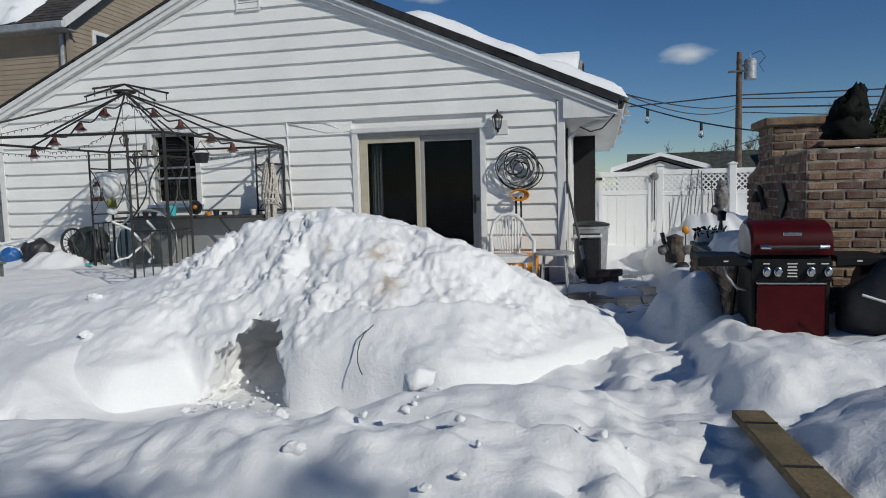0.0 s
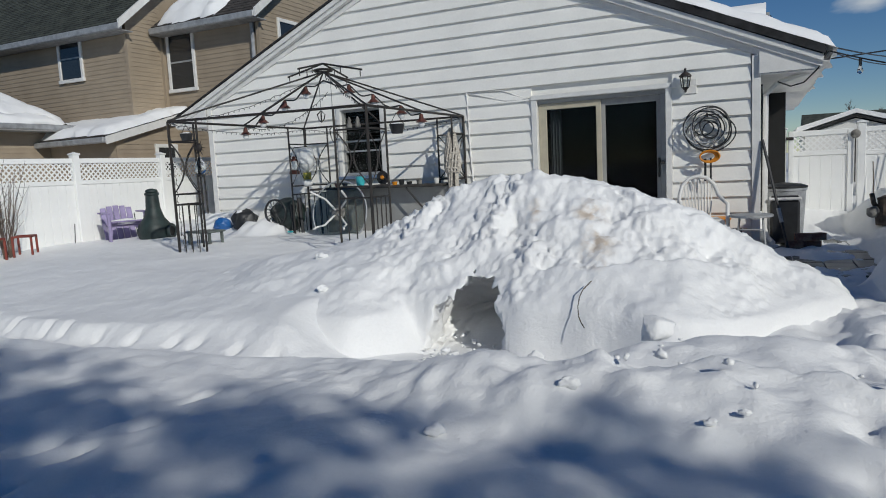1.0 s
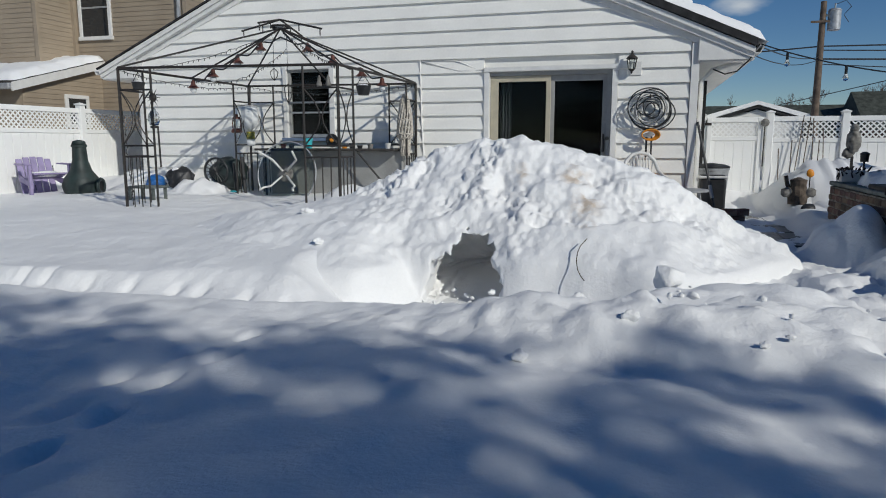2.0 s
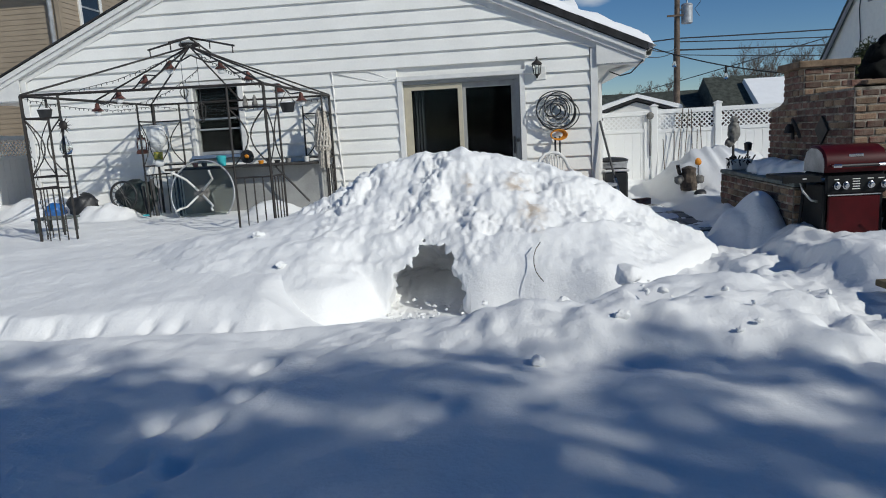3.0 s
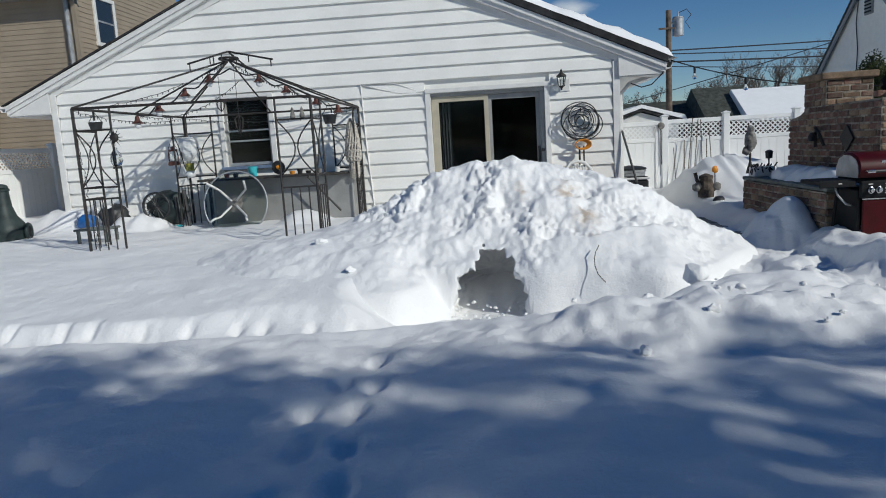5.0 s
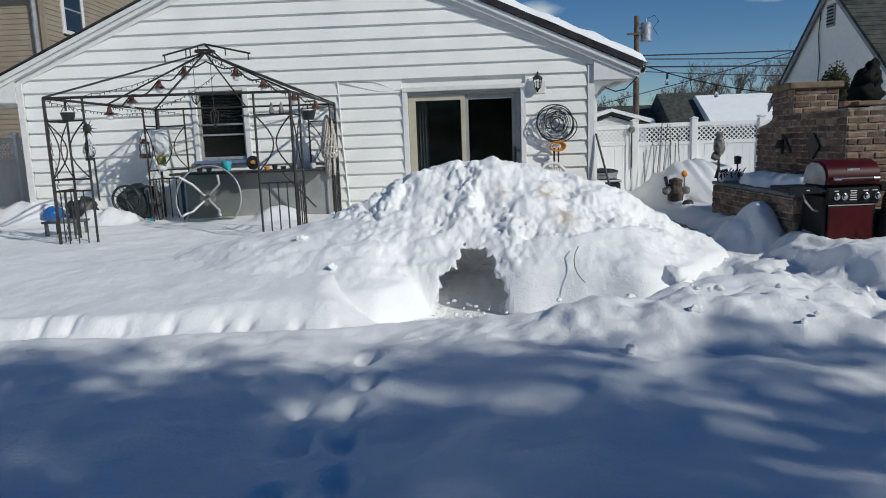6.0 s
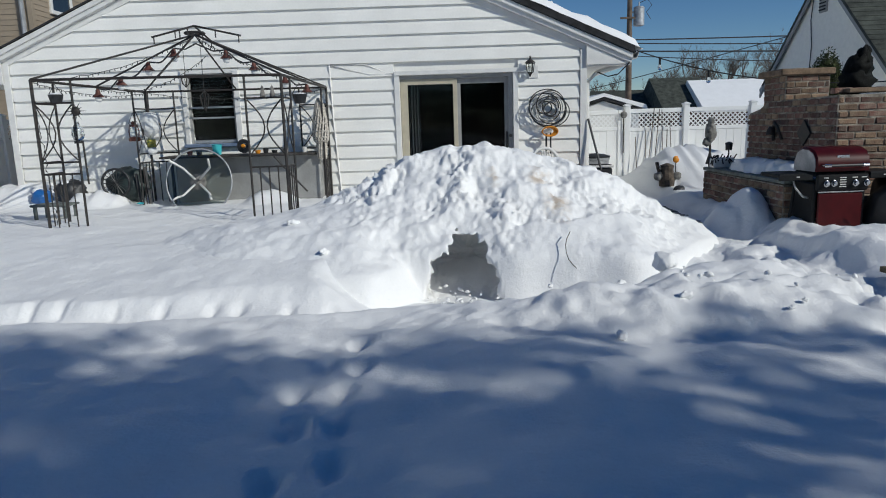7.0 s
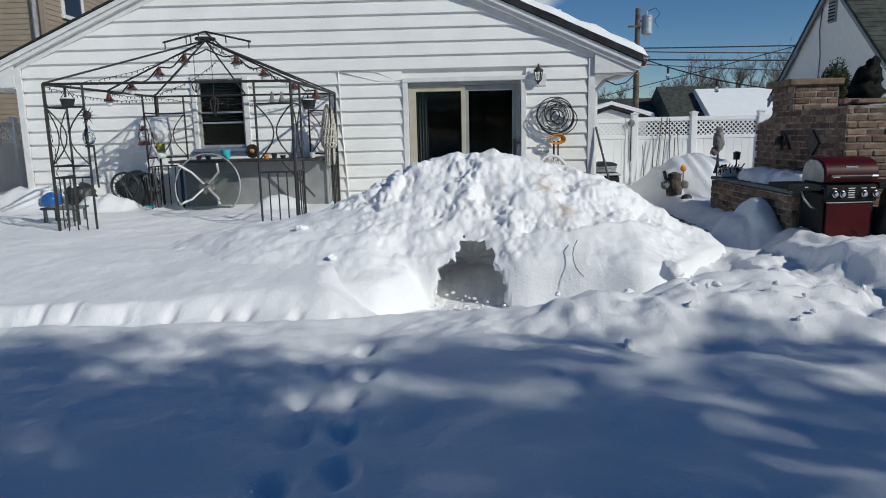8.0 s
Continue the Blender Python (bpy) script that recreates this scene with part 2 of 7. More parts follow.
    def lathe(self, profile, seg=16, m=None, cap=True):
        """profile: (radius, height) from the bottom up."""
        vs, fs = [], []
        for r, z in profile:
            for s in range(seg):
                a = 2 * math.pi * s / seg
                vs.append((r * math.cos(a), r * math.sin(a), z))
        for i in range(len(profile) - 1):
            for s in range(seg):
                fs.append((i * seg + s, i * seg + (s + 1) % seg, (i + 1) * seg + (s + 1) % seg, (i + 1) * seg + s))
        if cap:
            fs.append(tuple(range(seg))[::-1])
            fs.append(tuple((len(profile) - 1) * seg + s for s in range(seg)))
        return self.add(vs, fs, m)

    def prism(self, outline, a, b, axis="y"):
        """An outline of (u, v) pushed from a to b along an axis; u, v are the other two axes in order."""
        put = {"x": lambda u, v, w: (w, u, v), "y": lambda u, v, w: (u, w, v), "z": lambda u, v, w: (u, v, w)}[axis]
        n = len(outline)
        vs = [put(u, v, a) for u, v in outline] + [put(u, v, b) for u, v in outline]
        fs = [tuple(range(n)), tuple(range(2 * n - 1, n - 1, -1))]
        fs += [(i, i + n, (i + 1) % n + n, (i + 1) % n) for i in range(n)]
        return self.add(vs, fs)

    def lump(self, c, r, sub=2, rough=0.25, seed=0.0, freq=1.5):
        bm = bmesh.new()
        bmesh.ops.create_icosphere(bm, subdivisions=sub, radius=1)
        bm.verts.ensure_lookup_table()
        vs = []
        for q in bm.verts:
            k = 1 + rough * noise.noise(q.co * freq + Vector((seed, seed * 1.7, -seed)))
            vs.append((c[0] + q.co.x * r[0] * k, c[1] + q.co.y * r[1] * k, c[2] + q.co.z * r[2] * k))
        fs = [tuple(q.index for q in f.verts) for f in bm.faces]
        bm.free()
        return self.add(vs, fs)

    def mesh(self, name, material, smooth=False, fix=True):
        me = bpy.data.meshes.new(name)
        me.from_pydata(self.v, [], self.f)
        if fix and len(self.f) < 60000:
            bm = bmesh.new()
            bm.from_mesh(me)
            bmesh.ops.recalc_face_normals(bm, faces=bm.faces)
            bm.to_mesh(me)
            bm.free()
        me.materials.append(material)
        if smooth:
            me.polygons.foreach_set("use_smooth", [True] * len(me.polygons))
            if smooth == "edge":
                me.set_sharp_from_angle(angle=radians(40))
        me.update()
        return me


def thing(name, at=(0, 0, 0), label="", category="", group="", kind="", turn=0):
    ob = new(name)
    ob.empty_display_size = 0.1
    ob.matrix_basis = pose(*at, 0, 0, turn)
    return tagged(ob, label, category, group, kind)


def part(name, shape, material, parent=None, label="", smooth=False, at=None):
    """One mesh object under a thing, in the thing's own space."""
    me = shape if isinstance(shape, bpy.types.Mesh) else shape.mesh(name, material, smooth)
    ob = new(name, me)
    if parent:
        ob.parent = parent
    if at is not None:
        ob.matrix_basis = at
    if label:
        ob["label"] = label
    return ob


def solo(name, shape, material, label, category, group="", kind="", smooth=False, at=None):
    ob = part(name, shape, material, None, label, smooth, at)
    return tagged(ob, label, category, group, kind)


def nz(x, y, f, s=0.0):
    return noise.noise(Vector((x * f + s, y * f - s, s * 0.7)))


def step(a, b, v):
    t = min(1.0, max(0.0, (v - a) / (b - a)))
    return t * t * (3 - 2 * t)


def bump(x, y, cx, cy, rx, ry, p=1.0):
    d = ((x - cx) / rx) ** 2 + ((y - cy) / ry) ** 2
    return max(0.0, 1 - d) ** p

# ---- ground: one sheet of snow, paved court under it ----


def ground_height(x, y):
    """Height of the lying snow."""
    yard = 0.14 + 0.19 * step(-6.5, -4.4, y) + 0.05 * nz(x, y, 0.35, 3) + 0.02 * nz(x, y, 1.1, 5)
    yard -= 0.16 * step(-4.5, -8.5, x) * step(-2.0, -4.5, y)
    yard += 0.16 * step(-1.2, -0.2, y) * step(-3.5, -5.5, x)
    front = 0.07 + 0.11 * step(0.0, 1.4, x) + 0.03 * nz(x, y, 0.6, 9) + 0.025 * nz(x, y, 2.0, 2)
    front += 0.20 * bump(x, y, 2.65, -6.75, 1.75, 0.8) * (1 + 0.18 * nz(x, y, 3.5, 21)) + (0.012 * nz(x, y, 6.5, 13) + 0.006 * nz(x, y, 14.0, 4)) * step(-9.5, -7.5, y)
    edge = -6.55 + 0.12 * nz(x, 0, 0.8, 4)
    k = step(edge - 0.25, edge + 0.05, y)
    h = front * (1 - k) + yard * k
    # trodden lane before the drift
    lane_y = edge + 0.12 + 0.35 * step(-0.6, 0.9, x) + 0.35 * step(1.8, 2.8, x)
    cut = step(-6.0, -4.0, x) * (1 - step(2.2, 2.9, x))
    w = y - lane_y
    if w < 0:
        t = step(-0.34, -0.05, w)
    else:
        t = 1 - step(-0.06, 0.17 + 0.30 * step(-2.2, -0.4, x) + 0.05 * nz(x, 0, 5.0, 8) + 0.03 * nz(x, 0, 13.0, 2), w - 0.05 * abs(nz(x, 0, 4.0, 12)))
    floor = 0.015 - 0.215 * step(-0.8, 0.8, x)
    h = h * (1 - t * cut) + floor * t * cut
    # bites of the shovel along the far side of the lane
    if -4.6 < x < 0.4:
        for nx_, wd in NICKS:
            g = abs(x - nx_) / wd
            if g < 1:
                h -= 0.05 * (1 - g * g) * step(0.24, 0.12, w) * step(0.0, 0.06, w)
    # hollow in front of the opening
    t = step(0.0, 0.9, bump(x - min(1.9, max(0.0, x - 0.9)), y, 0.9, -5.6 + 0.45 * step(1.8, 3.0, x), 1.3, 0.95, 1.0))
    h = h * (1 - t) + (-0.2 + 0.22 * step(2.1, 3.4, x)) * t
    # bare ground under the drift
    t = step(0.15, 0.6, x) * (1 - step(3.7, 4.1, x)) * step(-5.5, -5.1, y) * (1 - step(-2.8, -2.3, y))
    h = h * (1 - t) - (0.24 - 0.24 * step(2.1, 3.4, x)) * t
    # lane on the east side, down to the paving
    lane = 4.02
    t = (1 - step(0.22, 0.38, abs(x - lane - 0.05 * nz(x, y, 2.5, 19)))) * (1 - step(-2.2, -1.4, y))
    t = max(t, step(2.9, 3.3, x) * (1 - step(4.2, 4.6, x)) * step(-5.0, -3.8, y) * (1 - step(2.8, 3.3, y)))
    t = max(t, step(1.6, 2.3, x) * (1 - step(4.2, 4.6, x)) * step(-2.0, -1.4, y) * (1 - step(2.8, 3.3, y)))
    low = 0.055 + 0.04 * step(-3.6, -5.2, y) - 0.09 * bump(x, y, 3.35, -1.55, 0.85, 0.4, 0.5)
    h = h * (1 - t) + (low + 0.045 * nz(x, y, 2.3, 6) + 0.02 * nz(x, y, 6, 1)) * t
    h += 0.15 * bump(x, y, 3.1, -6.25, 1.0, 0.6) * (1 + 0.3 * nz(x, y, 4.0, 31))
    # banks along the east side
    e = step(4.25, 4.6, x)
    h += e * 0.06
    h += 0.10 * bump(x, y, 4.75, -5.35, 0.7, 0.55) + 0.34 * bump(x, y, 5.5, -6.5, 1.05, 0.9) + 0.10 * bump(x, y, 5.9, -5.2, 0.9, 0.7) - 0.13 * e * step(-5.2, -4.5, y)
    h += 0.42 * bump(x, y, 4.33, -3.15, 0.42, 0.55, 1.2)
    h += 0.70 * bump(x, y, 5.4, 1.9, 1.15, 1.5, 0.7) * (1 + 0.35 * nz(x, y, 2.6, 15) + 0.2 * nz(x, y, 6.0, 3)) + 0.12 * bump(x, y, 3.6, 1.5, 0.7, 0.8)
    # banks by the house wall
    h += (0.20 * bump(x, y, -4.75, -0.75, 0.5, 0.5) + 0.2 * bump(x, y, -6.2, -0.3, 0.7, 0.6) + 0.2 * bump(x, y, -2.0, -0.75, 0.45, 0.4)) * (1 + 0.8 * nz(x, y, 4.0, 7))
    # a line of footprints
    for fx, fy in FEET:
        d = ((x - fx) / 0.07) ** 2 + ((y - fy - 0.04 * nz(x, y, 6.0, 3)) / 0.125) ** 2
        if d < 4:
            h += -0.055 * math.exp(-d * d) + 0.006 * math.exp(-(d - 1.9) ** 2 * 2)
    return h


FEET = [(0.36, -8.90), (0.31, -8.50), (0.27, -8.12), (0.02, -8.10), (0.32, -7.74), (0.10, -8.52), (0.12, -7.72), (0.26, -7.30), (0.10, -9.0), (0.30, -9.35)]
NICKS = [(-4.3, 0.05), (-3.75, 0.05), (-3.3, 0.05), (-2.9, 0.05), (-2.45, 0.05), (-2.2, 0.05), (-1.78, 0.05), (-1.42, 0.05), (-1.05, 0.05), (-0.85, 0.05), (-0.45, 0.05), (-0.12, 0.05)]


def clods(x, y, amount):
    a = noise.turbulence(Vector((x * 2.4, y * 2.4, 0.3)), 4, False)
    b = noise.noise(Vector((x * 9, y * 9, 1.0)))
    return amount * (a - 0.5) * 0.9 + amount * 0.25 * b


def axis(lo, hi, fine_lo, fine_hi, fine, grow=1.18, cap=60.0):
    """Grid lines, fine in the middle and wider and wider outside."""
    out = list(np.arange(fine_lo, fine_hi, fine))
    s, v = fine, fine_hi
    while v < hi:
        out.append(v)
        s = min(s * grow, cap)
        v += s
    out.append(hi)
    s, v, left = fine, fine_lo, []
    while v > lo + s:
        s = min(s * grow, cap)
        v -= s
        left.append(v)
    left.append(lo)
    return left[::-1] + out


def build_ground():
    xs = axis(-600, 600, -6.0, 6.0, 0.035)
    ys = axis(-400, 900, -9.6, -2.0, 0.03)
    verts, nx = [], len(xs)
    for y in ys:
        for x in xs:
            h = 0.2
            if -14 < x < 12 and -22 < y < 9:
                h = ground_height(x, y)
                ridge = bump(x, y, 2.2, -6.8, 2.2, 1.1)
                trod = step(3.3, 3.6, x) * (1 - step(4.2, 4.6, x))
                rough = 0.06 * ridge + 0.05 * step(3.2, 3.6, x) + 0.018
                h += (ridge + 2.6 * trod) * (0.011 * nz(x, y, 7, 3) + 0.010 * nz(x, y, 15, 5)) - 0.012 * ridge * noise.voronoi(Vector((x * 5, y * 5, 0)))[0][0]
                if -8 < x < 7 and -10 < y < 4:
                    h += clods(x, y, rough)
            verts.append((x, y, h))
    faces = [(j * nx + i, j * nx + i + 1, (j + 1) * nx + i + 1, (j + 1) * nx + i) for j in range(len(ys) - 1) for i in range(nx - 1)]
    s = Shape()
    s.v, s.f = verts, faces
    ob = new("ground", s.mesh("ground", SNOW, True, fix=False))
    tagged(ob, "deep white snow over the whole back yard", "snow", "", "structure")


build_ground()


def foot_line(x):
    """Where the front of the drift meets the trodden floor."""
    return -5.12 - 0.18 * step(0.9, 2.0, x) - 0.10 * step(2.0, 2.6, x) + 1.2 * step(2.45, 4.0, x)


def drift_height(x, y):
    """The heaped drift: a crest with a straight front slope on a steep toe, and a long smooth tail to the west."""
    dx = x - 1.1
    w = min(1.0, abs(dx) / (2.8 if dx > 0 else 2.35))
    crest = 1.23 * max(0.0, 1 - w ** 1.75) ** 0.95
    dy = y + 3.95
    if dy > 0:
        top = crest * max(0.0, 1 - (dy / 1.9) ** 1.75) ** 0.95
    else:
        v = max(0.0, (y - foot_line(x)) / (-3.95 - foot_line(x)))
        v = max(0.0, (1.00125 - math.sqrt((1 - min(v, 1.0)) ** 2 + 0.0025)) / 0.95125)
        toe = 1 - (1 - min(1.0, v / 0.13)) ** 2
        top = crest * (0.17 * toe + 0.83 * v ** 1.2)
    tail = 0.55 * bump(x, y, -0.6, -4.1, 2.5, 1.6, 0.9) * (1 - 0.8 * step(0.0, 0.6, x) * step(-4.6, -5.0, y))
    west = 0.28 * bump(x, y, -0.35, -4.75, 1.6, 1.15, 1.0) * (1 - step(0.05, 0.65, x))
    return (top ** 4 + tail ** 4 + west ** 4) ** 0.25


def build_drift():
    x0, x1, y0, y1, g = -3.2, 4.0, -6.6, -1.9, 0.018
    nx, ny = int((x1 - x0) / g) + 1, int((y1 - y0) / g) + 1
    verts = []
    for j in range(ny):
        for i in range(nx):
            x, y = x0 + i * g, y0 + j * g
            wx = x + 0.06 * nz(x, y, 2.0, 11)
            wy = y + 0.08 * nz(x, y, 2.0, 17)
            h = drift_height(wx, wy)
            edge = min(i, nx - 1 - i, j, ny - 1 - j)
            if edge < 2:
                h = 0.0
            verts.append((x, y, h - 0.34 * (1 - step(0.0, 0.14, h))))
    # break the surface into clods, outward along the slope
    z = np.array([q[2] for q in verts]).reshape(ny, nx)
    gy, gx = np.gradient(z, g)
    for j in range(2, ny - 2):
        for i in range(2, nx - 2):
            x, y, h = verts[j * nx + i]
            if h < 0.03:
                continue
            nrm = Vector((-gx[j, i], -gy[j, i], 1.0)).normalized()
            p = Vector((x, y, h * 1.1))
            k = step(0.03, 0.3, h)
            # a smooth packed slab under a broken ledge on the east front, smooth snow on the west tail
            slab = step(1.25, 1.6, x + 0.12 * noise.noise(p * 3)) * (1 - step(2.5, 3.0, x)) * (1 - step(-4.0, -3.6, y))
            below = 1 - step(0.47, 0.505, h + 0.07 * noise.noise(p * 2.2) + 0.03 * noise.noise(p * 9))
            rough_w = step(-0.2, 0.25, x + 0.5 + (y + 4.0) * 0.6 + 0.3 * noise.noise(p * 2.5))
            crumb = step(0.05, 0.3, h) * (1 - 0.9 * slab * below) * (0.10 + 0.90 * rough_w) * (1 - 0.25 * step(2.6, 3.3, x))
            a = noise.turbulence(p * 2.6, 3, False) - 0.5
            c = noise.noise(p * 8.5)
            e2 = noise.noise(p * 17)
            f1 = noise.voronoi(p * 15.0)[0][0]
            big = noise.voronoi(p * 7.0)[0][0]
            e3 = noise.noise(p * 33)
            f2 = noise.voronoi(p * 27.0)[0][0]
            disp = k * (0.03 * a + 0.012 * noise.noise(p * 4.0) + 0.006 * c + 0.003 * e2) + 0.028 * slab * below * step(0.03, 0.25, h)
            patch = 0.45 + 0.9 * step(-0.15, 0.35, noise.noise(p * 1.7 + Vector((3, 1, 7))))
            disp += crumb * patch * (0.055 * a + 0.020 * c + 0.022 * e2 + 0.020 * e3 + 0.032 * max(-0.2, 0.34 - f1) + 0.030 * max(-0.2, 0.3 - f2) + 0.016 * max(-0.2, 0.4 - big))
            q = Vector((x, y, h)) + nrm * disp
            verts[j * nx + i] = tuple(q)
    faces = [(j * nx + i, j * nx + i + 1, (j + 1) * nx + i + 1, (j + 1) * nx + i) for j in range(ny - 1) for i in range(nx - 1)]
    rim = [i for i in range(nx)] + [j * nx + nx - 1 for j in range(1, ny)] + [(ny - 1) * nx + i for i in range(nx - 2, -1, -1)] + [j * nx for j in range(ny - 2, 0, -1)]
    low = []
    for r in rim:
        x, y, _ = verts[r]
        low.append(len(verts))
        verts.append((x, y, -0.5))
    for a in range(len(rim)):
        b = (a + 1) % len(rim)
        faces.append((rim[a], low[a], low[b], rim[b]))
    faces.append(tuple(low[::-1]))
    s = Shape()
    s.v, s.f = verts, faces
    me = s.mesh("snow_drift", STAINED, True, fix=False)
    # hollow out the cave with a lumpy tunnel
    cut = Shape()
    rings, seg = 56, 60
    vs, fs = [], []
    for r in range(rings):
        u = r / (rings - 1)
        y = -6.7 + 2.75 * u
        x = 0.89 + 0.10 * u - 0.05 * step(0.55, 0.30, u)
        w = 0.37 + 0.10 * step(0.62, 0.8, u) + 0.03 * step(0.55, 0.30, u)
        hh = 0.55 + 0.03 * step(0.6, 0.8, u) + 0.3 * step(0.50, 0.30, u)
        round_off = math.sqrt(max(0.05, 1 - max(0.0, (u - 0.8) / 0.2) ** 2 * 0.95))
        w, hh = w * round_off, hh * round_off
        for q in range(seg):
            an = 2 * math.pi * q / seg
            ca, sa = math.cos(an), math.sin(an)
            k = 1 + 0.12 * noise.noise(Vector((ca * 1.4, sa * 1.4, u * 5))) + 0.19 * noise.noise(Vector((ca * 4.5, sa * 4.5, u * 16))) + 0.15 * noise.noise(Vector((ca * 9, sa * 9, u * 30)))
            vs.append((x + w * k * math.copysign(abs(ca) ** 0.9, ca), y + 0.11 * noise.noise(Vector((ca * 4, sa * 4, u * 9 + 5))), -0.21 + 0.22 * step(0.62, 1.0, u) + (hh * k * sa * (1 - 0.35 * step(0.7, 1.0, u)) if sa > 0 else 0.06 * sa * k)))
    for r in range(rings - 1):
        for q in range(seg):
            fs.append((r * seg + q, r * seg + (q + 1) % seg, (r + 1) * seg + (q + 1) % seg, (r + 1) * seg + q))
    fs.append(tuple(range(seg))[::-1])
    fs.append(tuple((rings - 1) * seg + q for q in range(seg)))
    cut.add(vs, fs)
    tool = new("tunnel", cut.mesh("tunnel", STAINED, True))
    ob = new("snow_drift", me)
    mod = ob.modifiers.new("cave", "BOOLEAN")
    mod.operation, mod.object, mod.solver = "DIFFERENCE", tool, "EXACT"
    dg = bpy.context.evaluated_depsgraph_get()
    done = bpy.data.meshes.new_from_object(ob.evaluated_get(dg))
    ob.modifiers.clear()
    ob.data = done
    bpy.data.objects.remove(tool)
    done.polygons.foreach_set("use_smooth", [True] * len(done.polygons))
    tagged(ob, "big heaped white snow drift with a dug-out cave opening", "snow drift")
    return ob


drift = build_drift()

# ---- the white house ----
WL, WR, RIDGE, EAVE_L, EAVE_R, EAVE_Z, PITCH = -6.45, 3.08, -1.70, -7.22, 3.80, 2.52, 0.445
RIDGE_Z = EAVE_Z + PITCH * (EAVE_R - RIDGE)
DEPTH = 9.0


def roof_z(x):
    return RIDGE_Z - PITCH * abs(x - RIDGE)


house = thing("house", (0, 0, 0), "white sided one-storey house with a low gable roof under snow", "house")
DX0, DX1, DZ = 0.045, 1.895, 2.245       # opening of the sliding door
NX0, NX1, NZ0, NZ1 = -3.47, -2.68, 1.24, 2.37   # window opening


def build_house():
    t = 0.14
    wall = Shape()
    # front wall as an outline around the two openings
    zt = lambda x: roof_z(x) - 0.17
    zb = -0.3
    cols = [WL, NX0, NX1, RIDGE, DX0, DX1, WR]
    for a, b in zip(cols[:-1], cols[1:]):
        lo = [(a, zb), (b, zb)]
        if a == NX0:
            wall.prism([(a, zb), (b, zb), (b, NZ0), (a, NZ0)], 0.02, t)
            wall.prism([(a, NZ1), (b, NZ1), (b, zt(b)), (a, zt(a))], 0.02, t)
        elif a == DX0:
            wall.prism([(a, zb), (b, zb), (b, 0.1), (a, 0.1)], 0.02, t)
            wall.prism([(a, DZ), (b, DZ), (b, zt(b)), (a, zt(a))], 0.02, t)
        else:
            wall.prism(lo + [(b, zt(b)), (a, zt(a))], 0.02, t)
    for x in (WL, WR):
        s = 1 if x == WL else -1
        wall.box((x + s * t / 2, DEPTH / 2 + t / 2, 1.1), (t, DEPTH - t, 2.75))
    wall.box(((WL + WR) / 2, DEPTH, 1.1), (WR - WL, t, 2.75))
    part("wall", wall, SIDING, house)
    # roof slabs
    for sgn, name in ((-1, "west"), (1, "east")):
        ex = EAVE_L if sgn < 0 else EAVE_R
        over = 0.07 if sgn > 0 else -0.015
        roof = Shape().prism([(RIDGE, RIDGE_Z + over), (ex + 0.03 * sgn, EAVE_Z + over - 0.013), (ex + 0.03 * sgn, EAVE_Z - 0.05), (RIDGE, RIDGE_Z - 0.05)], -0.19, DEPTH + 0.3)
        part("roof", roof, SHINGLE, house, "black asphalt shingle roof slope")
        rake = Shape().prism([(RIDGE, RIDGE_Z - 0.052), (ex, EAVE_Z - 0.052), (ex, EAVE_Z - 0.13), (RIDGE, RIDGE_Z - 0.13)], -0.16, -0.125)
        rake.prism([(RIDGE, RIDGE_Z - 0.10), (ex, EAVE_Z - 0.10), (ex, EAVE_Z - 0.20), (RIDGE, RIDGE_Z - 0.20)], -0.124, -0.10)
        part("rake_board", rake, TRIM, house, "white rake board")
        under = Shape().prism([(RIDGE, RIDGE_Z - 0.19), (ex, EAVE_Z - 0.19), (ex, EAVE_Z - 0.205), (RIDGE, RIDGE_Z - 0.205)], -0.099, 0.0)
        part("rake_soffit", under, TRIM, house)
        frieze = Shape().prism([(RIDGE, RIDGE_Z - 0.207), (ex + -sgn * 0.7, EAVE_Z + 0.7 * PITCH - 0.207), (ex - sgn * 0.7, EAVE_Z + 0.7 * PITCH - 0.30), (RIDGE, RIDGE_Z - 0.30)], -0.046, -0.006)
        part("frieze_board", frieze, TRIM, house)
        # eave: fascia, soffit, gutter
        wx = WL if sgn < 0 else WR
        sof = Shape().box(((wx + ex) / 2, DEPTH / 2, EAVE_Z - 0.22), (abs(ex - wx) - 0.02, DEPTH + 0.16, 0.015))
        sof.prism([(wx, EAVE_Z - 0.21), (ex, EAVE_Z - 0.21), (ex, EAVE_Z - 0.06), (wx, EAVE_Z + abs(ex - wx) * PITCH - 0.06)], -0.098, -0.08)
        part("soffit", sof, TRIM, house, "white boxed eave with soffit")
        gut = Shape()
        gx = ex + sgn * 0.06
        prof = [(gx - 0.06 * sgn, EAVE_Z - 0.03), (gx - 0.06 * sgn, EAVE_Z - 0.14), (gx + 0.02 * sgn, EAVE_Z - 0.14), (gx + 0.06 * sgn, EAVE_Z - 0.03), (gx + 0.05 * sgn, EAVE_Z - 0.03), (gx + 0.015 * sgn, EAVE_Z - 0.13), (gx - 0.05 * sgn, EAVE_Z - 0.13), (gx - 0.05 * sgn, EAVE_Z - 0.03)]
        gut.prism(prof, -0.15, DEPTH + 0.25)
        part("gutter", gut, TRIM, house, "white rain gutter")
    # corner boards
    for x in (WL - 0.01, WR + 0.01):
        cb = Shape().box((x + (0.045 if x < 0 else -0.045), -0.02, 1.25 if x > 0 else 1.35), (0.11, 0.064, 2.62 if x > 0 else 2.55), b=0.004)
        part("corner_board", cb, TRIM, house)
